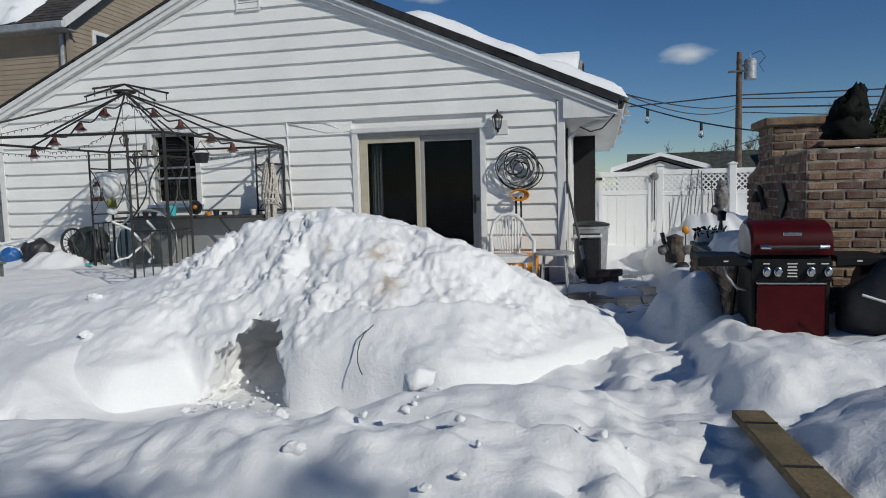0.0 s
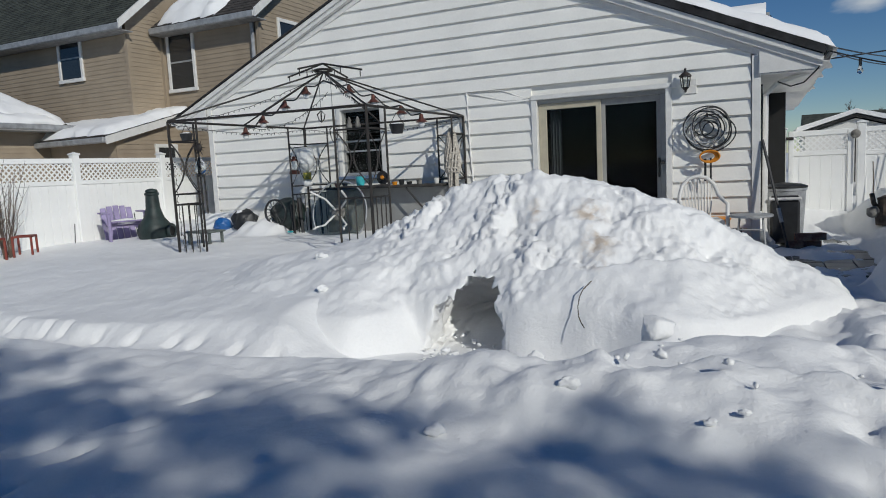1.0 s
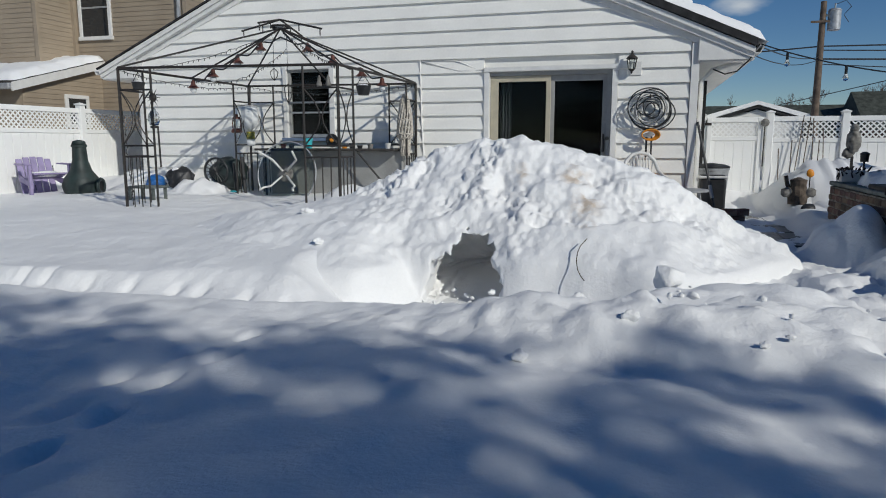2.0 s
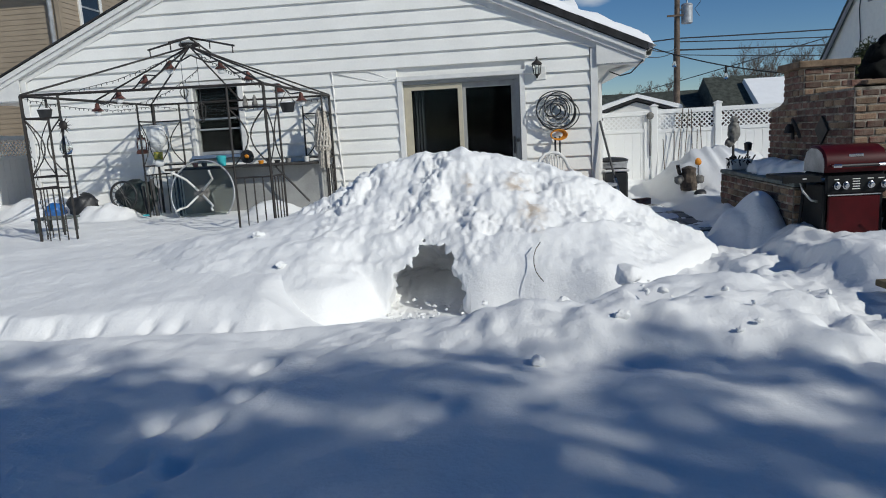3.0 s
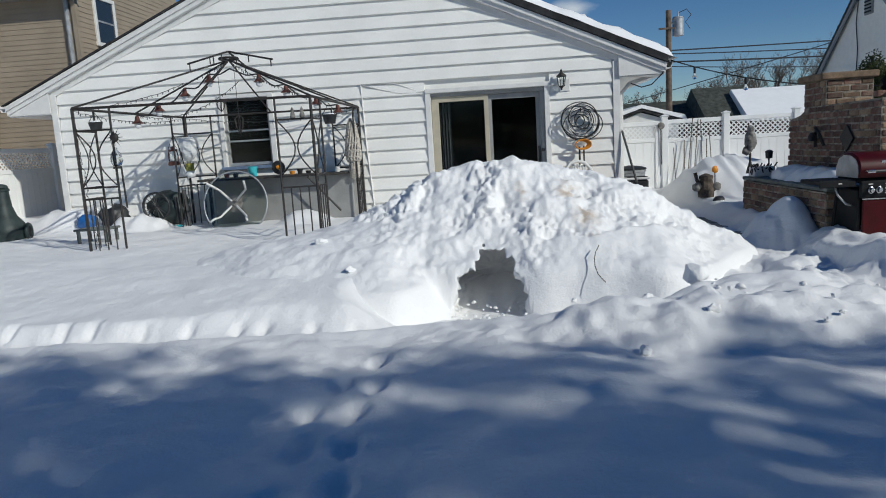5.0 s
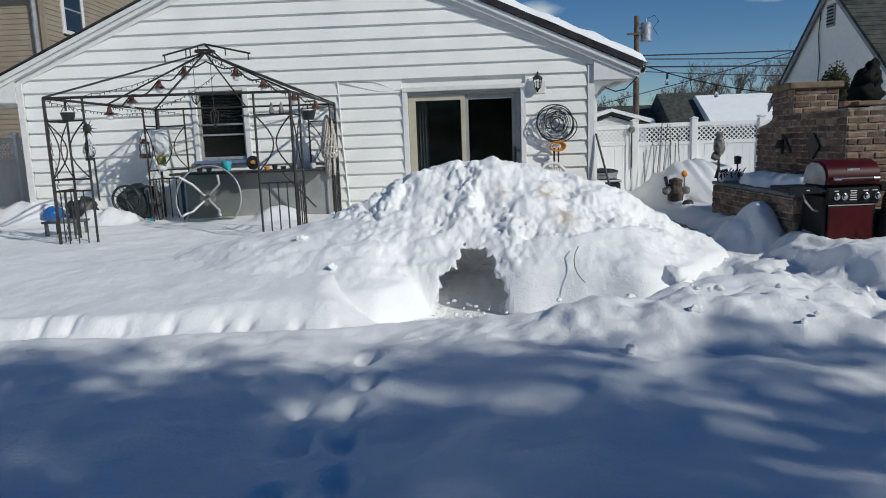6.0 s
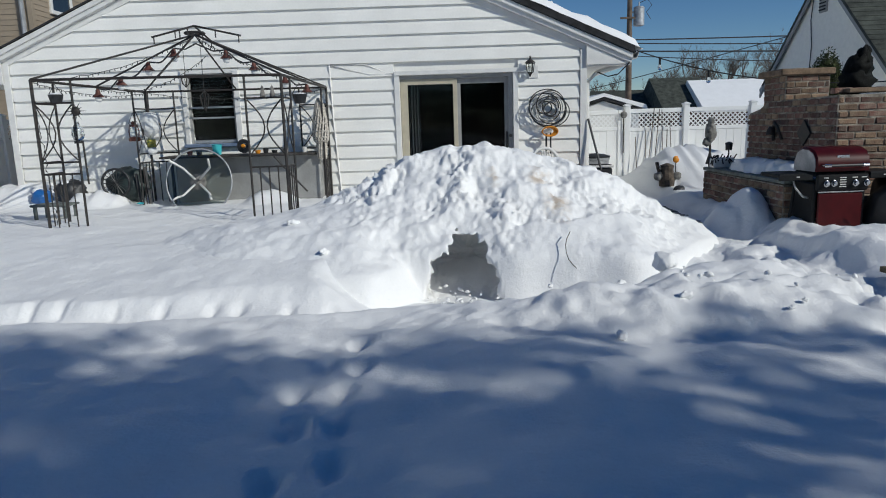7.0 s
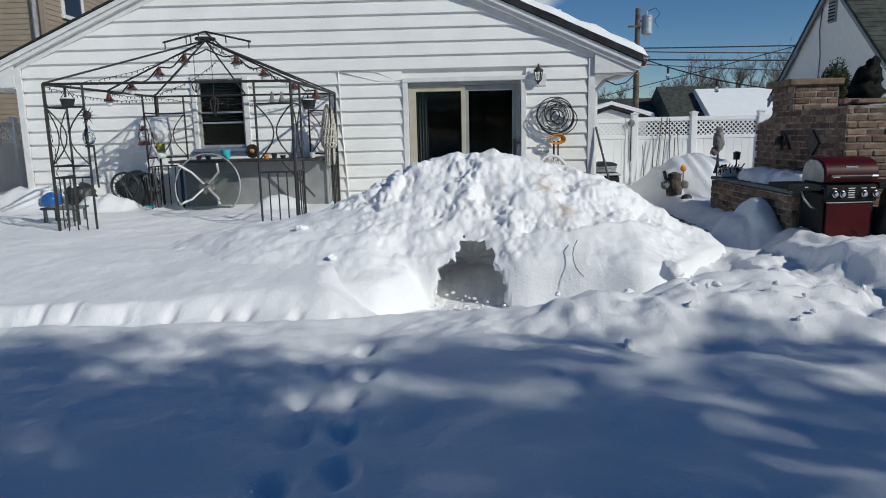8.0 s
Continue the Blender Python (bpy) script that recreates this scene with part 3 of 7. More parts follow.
    # downspout at the east corner
    ds = Shape().tube([(3.80, 0.30, 2.40), (3.74, 0.30, 2.33), (3.30, 0.22, 2.20), (3.16, 0.2, 2.05), (3.15, 0.2, 0.25), (3.18, 0.1, 0.14), (3.25, -0.2, 0.1)], 0.034, 8)
    part("downspout", ds, TRIM, house, "white metal downspout", smooth="edge")
    # gable vent
    vent = thing_part("gable_vent", house)
    fr = Shape()
    for c, s in (((-1.645, -0.03, 4.36), (0.4, 0.04, 0.03)), ((-1.645, -0.03, 4.17), (0.4, 0.04, 0.03)), ((-1.83, -0.03, 4.265), (0.03, 0.04, 0.16)), ((-1.46, -0.03, 4.265), (0.03, 0.04, 0.16))):
        fr.box(c, s)
    part("vent_frame", fr, TRIM, vent)
    for i in range(4):
        part("slat", Shape().box((-1.645, -0.022, 4.20 + 0.042 * i), (0.34, 0.03, 0.008), pose(0, 0, 0)), GREYPAINT, vent)
    # sliding door
    door = thing_part("sliding_door", house, "tan-framed sliding glass patio door with white trim")
    tr = Shape()
    tr.box((-0.0, -0.03, 1.17), (0.085, 0.05, 2.15), b=0.005)
    tr.box((1.94, -0.03, 1.17), (0.085, 0.05, 2.15), b=0.005)
    tr.box((0.97, -0.035, 2.27), (2.03, 0.07, 0.07), b=0.006)
    tr.box((0.97, -0.03, 0.07), (2.0, 0.1, 0.05), b=0.006)
    part("door_trim", tr, TRIM, door, "white door trim")
    # outer frame: its shade is put in as grey colour
    fm = Shape()
    fm.box((0.97, 0.05, 2.21), (1.85, 0.10, 0.07), b=0.004)
    fm.box((1.86, 0.05, 1.13), (0.07, 0.10, 2.09), b=0.004)
    part("outer_frame", fm, SHADEGREYFRAME, door, "outer door frame, coloured grey for its shade")
    # front leaf tan; the recessed leaf has its shade coloured in grey
    for k, (a, b, y, m) in enumerate(((0.05, 0.985, 0.045, TANFRAME), (0.93, 1.83, 0.085, SHADEGREYFRAME))):
        leaf = Shape()
        leaf.box((a + 0.06, y, 1.13), (0.12 if k == 0 else 0.10, 0.035, 2.08), b=0.004)
        leaf.box((b - 0.035, y, 1.13), (0.07, 0.035, 2.08), b=0.004)
        leaf.box(((a + b) / 2, y, 2.13), (b - a - 0.1, 0.034, 0.09), b=0.004)
        leaf.box(((a + b) / 2, y, 0.16), (b - a - 0.1, 0.034, 0.13), b=0.004)
        lf = part("door_leaf", leaf, m, door)
        pane = part("pane", Shape().box(((a + b) / 2, y, 1.15), (b - a - 0.14, 0.006, 1.93)), GLASS, lf)
        pane.visible_shadow = False
    part("handle", Shape().box((1.79, 0.04, 1.15), (0.03, 0.05, 0.28), b=0.01), BLACKPLASTIC, door, "black pull handle")
    part("latch", Shape().lathe([(0.025, 0), (0.03, 0.02), (0.02, 0.035)], 10, pose(1.85, -0.01, 1.22, 90)), BLACKPLASTIC, door)
    # room behind the glass; its darkness is put into the near-black colour
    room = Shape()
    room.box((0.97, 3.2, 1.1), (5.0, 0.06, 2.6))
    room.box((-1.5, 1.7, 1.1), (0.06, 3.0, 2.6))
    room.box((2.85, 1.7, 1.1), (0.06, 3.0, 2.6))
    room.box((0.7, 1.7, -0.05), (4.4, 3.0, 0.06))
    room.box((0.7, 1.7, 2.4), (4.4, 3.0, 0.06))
    part("inner_room", room, SHADE_BLACK, house, "room shell coloured near-black for the unlit dark behind the glass")
    cur = Shape()
    pts = [(0.18 + 0.012 * i, 0.20 + 0.02 * math.sin(i * 1.6)) for i in range(16)]
    for p0, p1 in zip(pts[:-1], pts[1:]):
        cur.add([(p0[0], p0[1], 0.15), (p1[0], p1[1], 0.15), (p1[0], p1[1], 2.1), (p0[0], p0[1], 2.1)], [(0, 1, 2, 3)])
    part("curtain", cur, CURTAIN, house, "grey-blue curtain drawn aside")
    # window
    win = thing_part("window", house, "white double-hung window with dark screens")
    wt = Shape()
    wt.box((NX0 - 0.035, -0.02, 1.80), (0.07, 0.08, 1.22), b=0.004)
    wt.box((NX1 + 0.045, -0.02, 1.80), (0.09, 0.08, 1.22), b=0.004)
    wt.box(((NX0 + NX1) / 2, -0.022, NZ1 + 0.03), (0.95, 0.055, 0.06), b=0.004)
    part("window_frame", wt, TRIM, win)
    part("window_sill", Shape().box(((NX0 + NX1) / 2, -0.045, NZ0 - 0.03), (0.98, 0.11, 0.055), b=0.006), mat("blue_grey_sill", (0.16, 0.22, 0.33), 0.5), win, "blue-grey painted sill")
    ins = Shape()
    ins.box((NX0 + 0.02, 0.04, 1.805), (0.04, 0.07, 1.13))
    ins.box((NX1 - 0.02, 0.04, 1.805), (0.04, 0.07, 1.13))
    ins.box(((NX0 + NX1) / 2, 0.04, NZ1 - 0.02), (0.71, 0.07, 0.04))
    part("storm_frame", ins, SHADEGREYFRAME, win)
    for z, h in ((1.66, 0.028), (1.83, 0.028), (1.27, 0.05)):
        part("sash_rail", Shape().box(((NX0 + NX1) / 2, 0.02, z), (0.70, 0.03, h), b=0.003), GALV, win)
    for z0, z1 in ((1.30, 1.645), (1.675, 1.815), (1.845, 2.32)):
        p = part("pane", Shape().box(((NX0 + NX1) / 2, 0.035, (z0 + z1) / 2), (0.70, 0.006, z1 - z0)), GLASS, win)
        p.visible_shadow = False
    blind = thing_part("blind", win)
    for i in range(20):
        part("slat", Shape().box(((NX0 + NX1) / 2, 0.115, 1.31 + i * 0.05), (0.68, 0.03, 0.004), None), CURTAIN, blind)
    # near-black sheet that paints the unlit room behind the window
    part("shade_panel", Shape().box(((NX0 + NX1) / 2, 0.16, 1.8), (0.9, 0.02, 1.3)), SHADE_BLACK, house)


def thing_part(name, parent, label=""):
    """A part that itself has pieces: an Empty under its thing."""
    ob = new(name)
    ob.empty_display_size = 0.05
    ob.parent = parent
    if label:
        ob["label"] = label
    return ob


build_house()


def roof_snow(name, outline_fn, u0, u1, v0, v1, thick, seed, label, du=0.12):
    """A slab of snow with rounded lumpy rims on a slope; outline_fn(u, v) gives the point on the roof."""
    nu, nv = max(8, int(abs(u1 - u0) / du)), max(8, int(abs(v1 - v0) / du))
    s = Shape()
    top, bot = [], []
    for j in range(nv + 1):
        for i in range(nu + 1):
            fu, fv = i / nu, j / nv
            wob = 0.14 * nz(fu * 9, fv * 9, 1.0, seed)
            e = min(fu * nu, (1 - fu) * nu, fv * nv, (1 - fv) * nv) * du
            k = math.sqrt(min(1.0, max(0.0, e / 0.22)))
            p = Vector(outline_fn(u0 + (u1 - u0) * fu + wob * (1 if 0.0 <= fu <= 1 else 0), v0 + (v1 - v0) * fv + wob))
            bot.append(p + Vector((0, 0, 0.004)))
            top.append(p + Vector((0, 0, 0.006 + thick * k * (1 + 0.3 * nz(fu * 14, fv * 14, 0.8, seed + 4)))))
    n = nu + 1
    k = len(top)
    faces = [(j * n + i, j * n + i + 1, (j + 1) * n + i + 1, (j + 1) * n + i) for j in range(nv) for i in range(nu)]
    faces += [tuple(k + q for q in f[::-1]) for f in faces]
    s.add(top + bot, faces)
    return solo(name, s, SNOW, label, "snow", smooth=True)


roof_snow("roof_snow", lambda u, v: (u, v, roof_z(u) + 0.07), 0.9, 3.99, -0.17, 6.5, 0.17, 3, "thick white snow lying on the lower roof slope and over the eave")
roof_snow("roof_snow", lambda u, v: (u, v, roof_z(u) + 0.07), -0.6, 1.75, 2.6, 8.0, 0.16, 8, "thick white snow lying on the upper roof slope")

# ---- fences ----
LATTICE_CACHE = {}


def lattice_shape(w, h, pitch=0.098, bw=0.026, t=0.006):
    """Diagonal strips clipped to a w by h panel in the xz plane."""
    s = Shape()
    for sgn in (1, -1):
        y = 0.004 * sgn
        n = int((w + h) / pitch) + 2
        for i in range(n):
            c = -h / 2 + i * pitch - (0 if sgn > 0 else 0)
            pts = []
            for off in (-bw * 0.7, bw * 0.7):
                # line x = c + off + sgn * z, z from 0 to h, clipped to 0 <= x <= w
                x0 = c + off + (0 if sgn > 0 else h)
                lo, hi = 0.0, h
                if sgn > 0:
                    lo, hi = max(lo, -x0), min(hi, w - x0)
                else:
                    lo, hi = max(lo, x0 - w), min(hi, x0)
                pts.append((x0, lo, hi))
            (xa, la, ha), (xb, lb, hb) = pts
            if ha - la < 0.02 or hb - lb < 0.02:
                continue
            q = [(xa + sgn * la, la), (xb + sgn * lb, lb), (xb + sgn * hb, hb), (xa + sgn * ha, ha)]
            s.prism(q, y - t / 2, y + t / 2)
    return s


def fence_panel(parent, w, z0, z1, lat=0.30, name="panel"):
    """Panel in the xz plane from x = 0 to w, in a frame of its own."""
    pn = thing_part(name, parent)
    r = Shape()
    r.box((w / 2, 0, z1 - 0.045), (w, 0.05, 0.09), b=0.006)
    part("top_rail", r, VINYL, pn)
    part("mid_rail", Shape().box((w / 2, 0, z1 - 0.09 - lat - 0.04), (w, 0.05, 0.08), b=0.006), VINYL, pn)
    key = (round(w, 2), lat)
    if key not in LATTICE_CACHE:
        LATTICE_CACHE[key] = lattice_shape(w, lat).mesh("lattice", VINYL)
    part("lattice", LATTICE_CACHE[key], VINYL, pn, "white diagonal lattice", at=pose(0, 0, z1 - 0.09 - lat))
    zb = z1 - 0.09 - lat - 0.08
    nb = max(3, int(round(w / 0.16)))
    bw = w / nb
    key = ("board", round(bw, 4), round(zb - z0, 2))
    if key not in LATTICE_CACHE:
        LATTICE_CACHE[key] = Shape().box((bw / 2, 0, (z0 + zb) / 2), (bw - 0.004, 0.022, zb - z0), b=0.004).mesh("board", VINYL)
    for i in range(nb):
        part("board", LATTICE_CACHE[key], VINYL, pn, at=pose(i * bw, 0, 0))
    return pn


def fence_post(parent, x, y, z0, z1):
    po = part("post", Shape().box((0, 0, (z0 + z1) / 2), (0.125, 0.125, z1 - z0), b=0.008), VINYL, parent, at=pose(x, y, 0))
    cap = Shape().box((0, 0, z1 + 0.012), (0.155, 0.155, 0.024), b=0.005)
    cap.add([(-0.07, -0.07, z1 + 0.024), (0.07, -0.07, z1 + 0.024), (0.07, 0.07, z1 + 0.024), (-0.07, 0.07, z1 + 0.024), (0, 0, z1 + 0.055)], [(0, 1, 4), (1, 2, 4), (2, 3, 4), (3, 0, 4), (0, 3, 2, 1)])
    part("post_cap", cap, VINYL, po)


def fences():
    west = thing("fence", (-8.0, 0, 0), "white vinyl privacy fence with lattice top in the snow", "fence", "garden fences")
    ys = [0.15 + 1.94 * k for k in range(-6, 5)]
    for y in ys:
        fence_post(west, 0, y, -0.2, 1.86)
    for y in ys[:-1]:
        pn = fence_panel(west, 1.94 - 0.125, -0.1, 1.80)
        pn.matrix_basis = pose(0, y + 0.0625, 0, 0, 0, 90)
    north = thing("fence", (0, 3.38, 0), "white vinyl privacy fence with lattice top beside the house", "fence", "garden fences")
    xs = [4.62, 5.87, 7.28, 8.7]
    for x in xs:
        fence_post(north, x, 0, -0.2, 1.70)
    for a, b in zip(xs[:-1], xs[1:]):
        pn = fence_panel(north, b - a - 0.125, 0.0, 1.635)
        pn.matrix_basis = pose(a + 0.0625, 0, 0)
    east = thing("fence", (8.7, 0, 0), "white vinyl privacy fence with lattice top beyond the oven", "fence", "garden fences")
    ey = [3.38 - 1.6 * k for k in range(7)]
    for y in ey[1:]:
        fence_post(east, 0, y, -0.2, 1.70)
    for y in ey[1:]:
        pn = fence_panel(east, 1.6 - 0.125, 0.0, 1.635)
        pn.matrix_basis = pose(0, y + 0.0625, 0, 0, 0, 90)
    gate = thing("gate", (3.52, 3.32, 0), "white vinyl garden gate with lattice top, closed", "gate")
    fence_post(gate, -0.09, 0.05, -0.1, 1.66)
    pn = fence_panel(gate, 0.98, 0.08, 1.62, 0.26, "gate_leaf")
    st = Shape().box((0.045, -0.004, 0.84), (0.09, 0.062, 1.56), b=0.006)
    part("stile", st, VINYL, gate)
    part("stile", Shape().box((0.935, -0.004, 0.84), (0.09, 0.062, 1.56), b=0.006), VINYL, gate)
    part("hinge", Shape().box((0.02, -0.045, 1.5), (0.12, 0.02, 0.05), b=0.005), BLACKIRON, gate, "black hinge")
    part("latch_rod", Shape().tube([(1.0, -0.06, 1.5), (1.0, -0.06, 0.72)], 0.012, 6), BLACKIRON, gate, "black drop rod")
    part("latch", Shape().lathe([(0.02, 0), (0.06, 0.01), (0.075, 0.03), (0.05, 0.05)], 12, pose(1.0, -0.05, 1.52, 90)), GREYROCK, gate, "round grey latch plate", smooth="edge")
    # wall end between house corner and gate
    part("post", Shape().box((-0.28, 0.05, 0.8), (0.26, 0.03, 1.6)), VINYL, gate)


fences()

# ---- neighbouring houses ----


def clap_wall(parent, p0, p1, z0, z1, material, pitch=0.11, proud=0.012, top=None):
    """Overlapping boards on a wall from p0 to p1 (plan); outside is to the right of the way; top(u): height limit, or None. One joined part."""
    p0, p1 = Vector((*p0, 0)), Vector((*p1, 0))
    d = (p1 - p0)
    L = d.length
    d.normalize()
    nrm = Vector((d.y, -d.x, 0))
    s = Shape()
    z = z0
    while z < z1:
        zt = min(z + pitch, z1)
        a, b = 0.0, L
        if top:
            us = [L * i / 60 for i in range(61) if top(L * i / 60) > z + pitch * 0.4]
            if not us:
                break
            a, b = us[0], us[-1]
        q = []
        for u in (a, b):
            base = p0 + d * u
            q += [base + nrm * proud + Vector((0, 0, z)), base + nrm * 0.002 + Vector((0, 0, zt)), base + Vector((0, 0, z)), base - nrm * 0.01 + Vector((0, 0, zt))]
        s.add(q, [(0, 4, 5, 1), (0, 2, 6, 4), (0, 1, 3, 2), (4, 6, 7, 5)])
        z += pitch
    ob = part("siding", s, material, parent)
    ob["kind"] = "stuff"
    return ob


def simple_window(parent, x0, x1, z0, z1, y, turn_at=None):
    w = thing_part("window", parent)
    if turn_at is not None:
        w.matrix_basis = turn_at
    f = Shape()
    b = 0.09
    f.box(((x0 + x1) / 2, y - 0.02, z1 - b / 2), (x1 - x0, 0.06, b), b=0.006)
    f.box(((x0 + x1) / 2, y - 0.03, z0 + b / 2), (x1 - x0 + 0.04, 0.08, b), b=0.006)
    f.box((x0 + b / 2, y - 0.02, (z0 + z1) / 2), (b, 0.058, z1 - z0 - 2 * b), b=0.006)
    f.box((x1 - b / 2, y - 0.02, (z0 + z1) / 2), (b, 0.058, z1 - z0 - 2 * b), b=0.006)
    part("frame", f, TRIM, w)
    part("sash", Shape().box(((x0 + x1) / 2, y - 0.022, (z0 + z1) / 2), (x1 - x0 - 2 * b, 0.03, 0.04), None), GALV, w)
    part("pane", Shape().box(((x0 + x1) / 2, y - 0.012, (z0 + z1) / 2), (x1 - x0 - 2 * b, 0.022, z1 - z0 - 2 * b)), DARKGLASS, w)


DARKGLASS = mat("dark_window_glass", (0.02, 0.024, 0.028), 0.08, var=0.1, bump=0.0, clear=0.5)


def shingled(parent, a, b, c, d, material, name="roof"):
    """A roof slope a-b along the eave, d-c along the ridge, with thickness and courses of shingles."""
    a, b, c, d = (Vector(q) for q in (a, b, c, d))
    n = (b - a).cross(d - a).normalized()
    if n.z < 0:
        n = -n
    s = Shape()
    s.add([a - n * 0.06, b - n * 0.06, c - n * 0.06, d - n * 0.06, a, b, c, d], [(0, 1, 2, 3), (4, 7, 6, 5), (0, 4, 5, 1), (1, 5, 6, 2), (2, 6, 7, 3), (3, 7, 4, 0)])
    rf = part(name, s, material, parent)
    rows = max(4, int((d - a).length / 0.16))
    q = Shape()
    for i in range(rows):
        u0, u1 = i / rows, (i + 1) / rows
        l0, l1 = a.lerp(d, u0), a.lerp(d, u1)
        r0, r1 = b.lerp(c, u0), b.lerp(c, u1)
        q.add([l0 + n * 0.014, r0 + n * 0.014, r1 + n * 0.003, l1 + n * 0.003, l0 + n * 0.001, r0 + n * 0.001], [(0, 1, 2, 3), (0, 4, 5, 1)])
    sh = part("shingles", q, material, rf)
    sh["kind"] = "stuff"
    return rf


def beige_house():
    h = thing("house", (0, 0, 0), "beige two-storey house with dark roofs and snow, behind the fence", "house", "neighbouring houses")
    cx, y1, y2, rx = -11.1, 2.3, 3.4, -7.9
    core = Shape()
    core.box(((-24 + cx) / 2, 6.0, 2.6), (cx + 24, 2 * (6.0 - y1), 5.2))
    core.prism([(y1, 5.2), (2 * 6.0 - y1, 5.2), (6.0, 8.4)], -24, cx, "x")
    part("wall", core, BEIGE, h)
    wing = Shape().box(((cx + rx) / 2, 6.4, 2.6), (rx - cx, 2 * (6.4 - y2), 5.2))
    wing.prism([(y2, 5.2), (9.4, 5.2), (6.4, 7.6)], cx, rx, "x")
    part("wall", wing, BEIGE, h)
    clap_wall(h, (-20, y1), (cx, y1), 1.8, 5.2, BEIGE)
    clap_wall(h, (cx, y1), (cx, y2), 1.8, 6.4, BEIGE, top=lambda u: 5.2 + 0.86 * (u + 0.2))
    clap_wall(h, (cx, y2), (rx, y2), 1.8, 5.2, BEIGE)
    clap_wall(h, (rx, y2), (rx, 9.4), 1.8, 7.6, BEIGE, top=lambda u: 5.2 + 0.8 * min(u, 6 - u))
    for x, y in ((cx, y1), (rx, y2), (cx + 0.04, y2 - 0.04)):
        part("corner_board", Shape().box((x, y, 3.5), (0.10, 0.10, 3.5)), BEIGE, h)
    simple_window(h, -13.65, -12.72, 4.0, 5.22, y1)
    simple_window(h, -10.92, -9.97, 3.6, 5.12, y2)
    simple_window(h, 0, 0.9, 4.1, 5.25, 0, pose(rx, 4.1, 0, 0, 0, 90))
    # roofs
    shingled(h, (-24.3, y1 - 0.4, 5.18), (cx + 0.3, y1 - 0.4, 5.18), (cx + 0.3, 6.0, 8.55), (-20.5, 6.0, 8.55), GREENROOF)
    shingled(h, (cx + 0.1, y2 - 0.4, 5.22), (rx + 0.3, y2 - 0.4, 5.22), (rx + 0.3, 6.4, 7.75), (cx + 0.1, 6.4, 7.75), BROWNROOF)
    eave = Shape().box(((-24.3 + cx + 0.3) / 2, y1 - 0.4, 5.08), (cx + 24.6, 0.12, 0.16), b=0.02)
    eave.box(((-24.3 + cx + 0.3) / 2, y1 - 0.2, 5.0), (cx + 24.5, 0.4, 0.02))
    part("gutter", eave, GALV, h, "grey gutter and soffit")
    eave = Shape().box(((cx + rx) / 2 + 0.15, y2 - 0.4, 5.12), (rx - cx + 0.2, 0.12, 0.16), b=0.02)
    eave.box(((cx + rx) / 2 + 0.15, y2 - 0.2, 5.04), (rx - cx + 0.2, 0.4, 0.02))
    part("gutter", eave, GALV, h, "grey gutter and soffit")
    for x, y0, yr, z0, zr in ((cx + 0.29, y1 - 0.45, 6.0, 5.02, 8.42), (rx + 0.29, y2 - 0.45, 6.4, 5.04, 7.6)):
        part("rake_board", Shape().prism([(y0, z0), (yr, zr), (yr, zr + 0.2), (y0, z0 + 0.2)], x - 0.03, x + 0.03, "x"), TRIM, h, "white rake board")
    part("downspout", Shape().tube([(rx - 0.15, y2 - 0.06, 5.1), (rx - 0.15, y2 - 0.06, 1.5)], 0.05, 8), GALV, h)
    part("vent_pipe", Shape().lathe([(0.06, 0), (0.06, 0.45)], 10, pose(-15.9, 4.4, 6.9)), TRIM, h)
    roof_snow("roof_snow", lambda u, v: (u, v, 5.24 + (v - 3.0) * 0.745), cx + 0.3, -8.9, 3.0, 6.0, 0.28, 21, "smooth white snow sliding off the neighbour's roof")
    # lean-to under the wing
    lean = thing("lean_to", (0, 0, 0), "low beige lean-to with white-edged roof buried in snow", "shed", "neighbouring houses")
    lx0, lx1 = -13.4, -10.3
    part("wall", Shape().prism([(1.1, -0.2), (y1 - 0.02, -0.2), (y1 - 0.02, 2.72), (1.1, 2.36)], lx0 + 0.1, lx1 - 0.1, "x"), BEIGE, lean)
    part("wall", Shape().prism([(y1, -0.2), (y2 - 0.03, -0.2), (y2 - 0.03, 3.0), (y1, 2.7)], cx + 0.06, lx1 - 0.1, "x"), BEIGE, lean)
    clap_wall(lean, (lx1 - 0.1, 1.1), (lx1 - 0.1, y2), 0.8, 2.9, BEIGE, top=lambda u: 2.42 + 0.28 * u)
    part("roof", Shape().prism([(0.8, 2.34), (y2 - 0.02, 3.04), (y2 - 0.02, 3.12), (0.8, 2.42)], lx0, lx1, "x"), BROWNROOF, lean)
    part("rake_board", Shape().prism([(0.75, 2.22), (y2 - 0.02, 2.93), (y2 - 0.02, 3.11), (0.75, 2.40)], lx1 + 0.003, lx1 + 0.04, "x"), TRIM, lean, "white rake board")
    part("gutter", Shape().box(((lx0 + lx1) / 2, 0.74, 2.32), (lx1 - lx0, 0.11, 0.13), b=0.02), GALV, lean, "dark grey gutter")
    simple_window(lean, 0, 0.7, 1.5, 2.25, 0, pose(lx1 - 0.1, 2.2, 0, 0, 0, 90))
    roof_snow("roof_snow", lambda u, v: (u, v, 2.43 + (v - 0.8) * 0.27), lx0 - 0.3, lx1 + 0.02, 0.85, y2 - 0.05, 0.17, 33, "thick snow on the lean-to roof")
    # low hipped house to the west
    low = thing("house", (0, 0, 0), "low house with brown hipped roof and snow along its gutter", "house", "neighbouring houses")
    gx = -12.7
    part("wall", Shape().box((gx - 4.0, -3.2, 1.2), (8.0, 8.6, 2.9)), BEIGE, low)
    clap_wall(low, (gx, -7.5), (gx, 1.1), 0.6, 2.6, BEIGE)
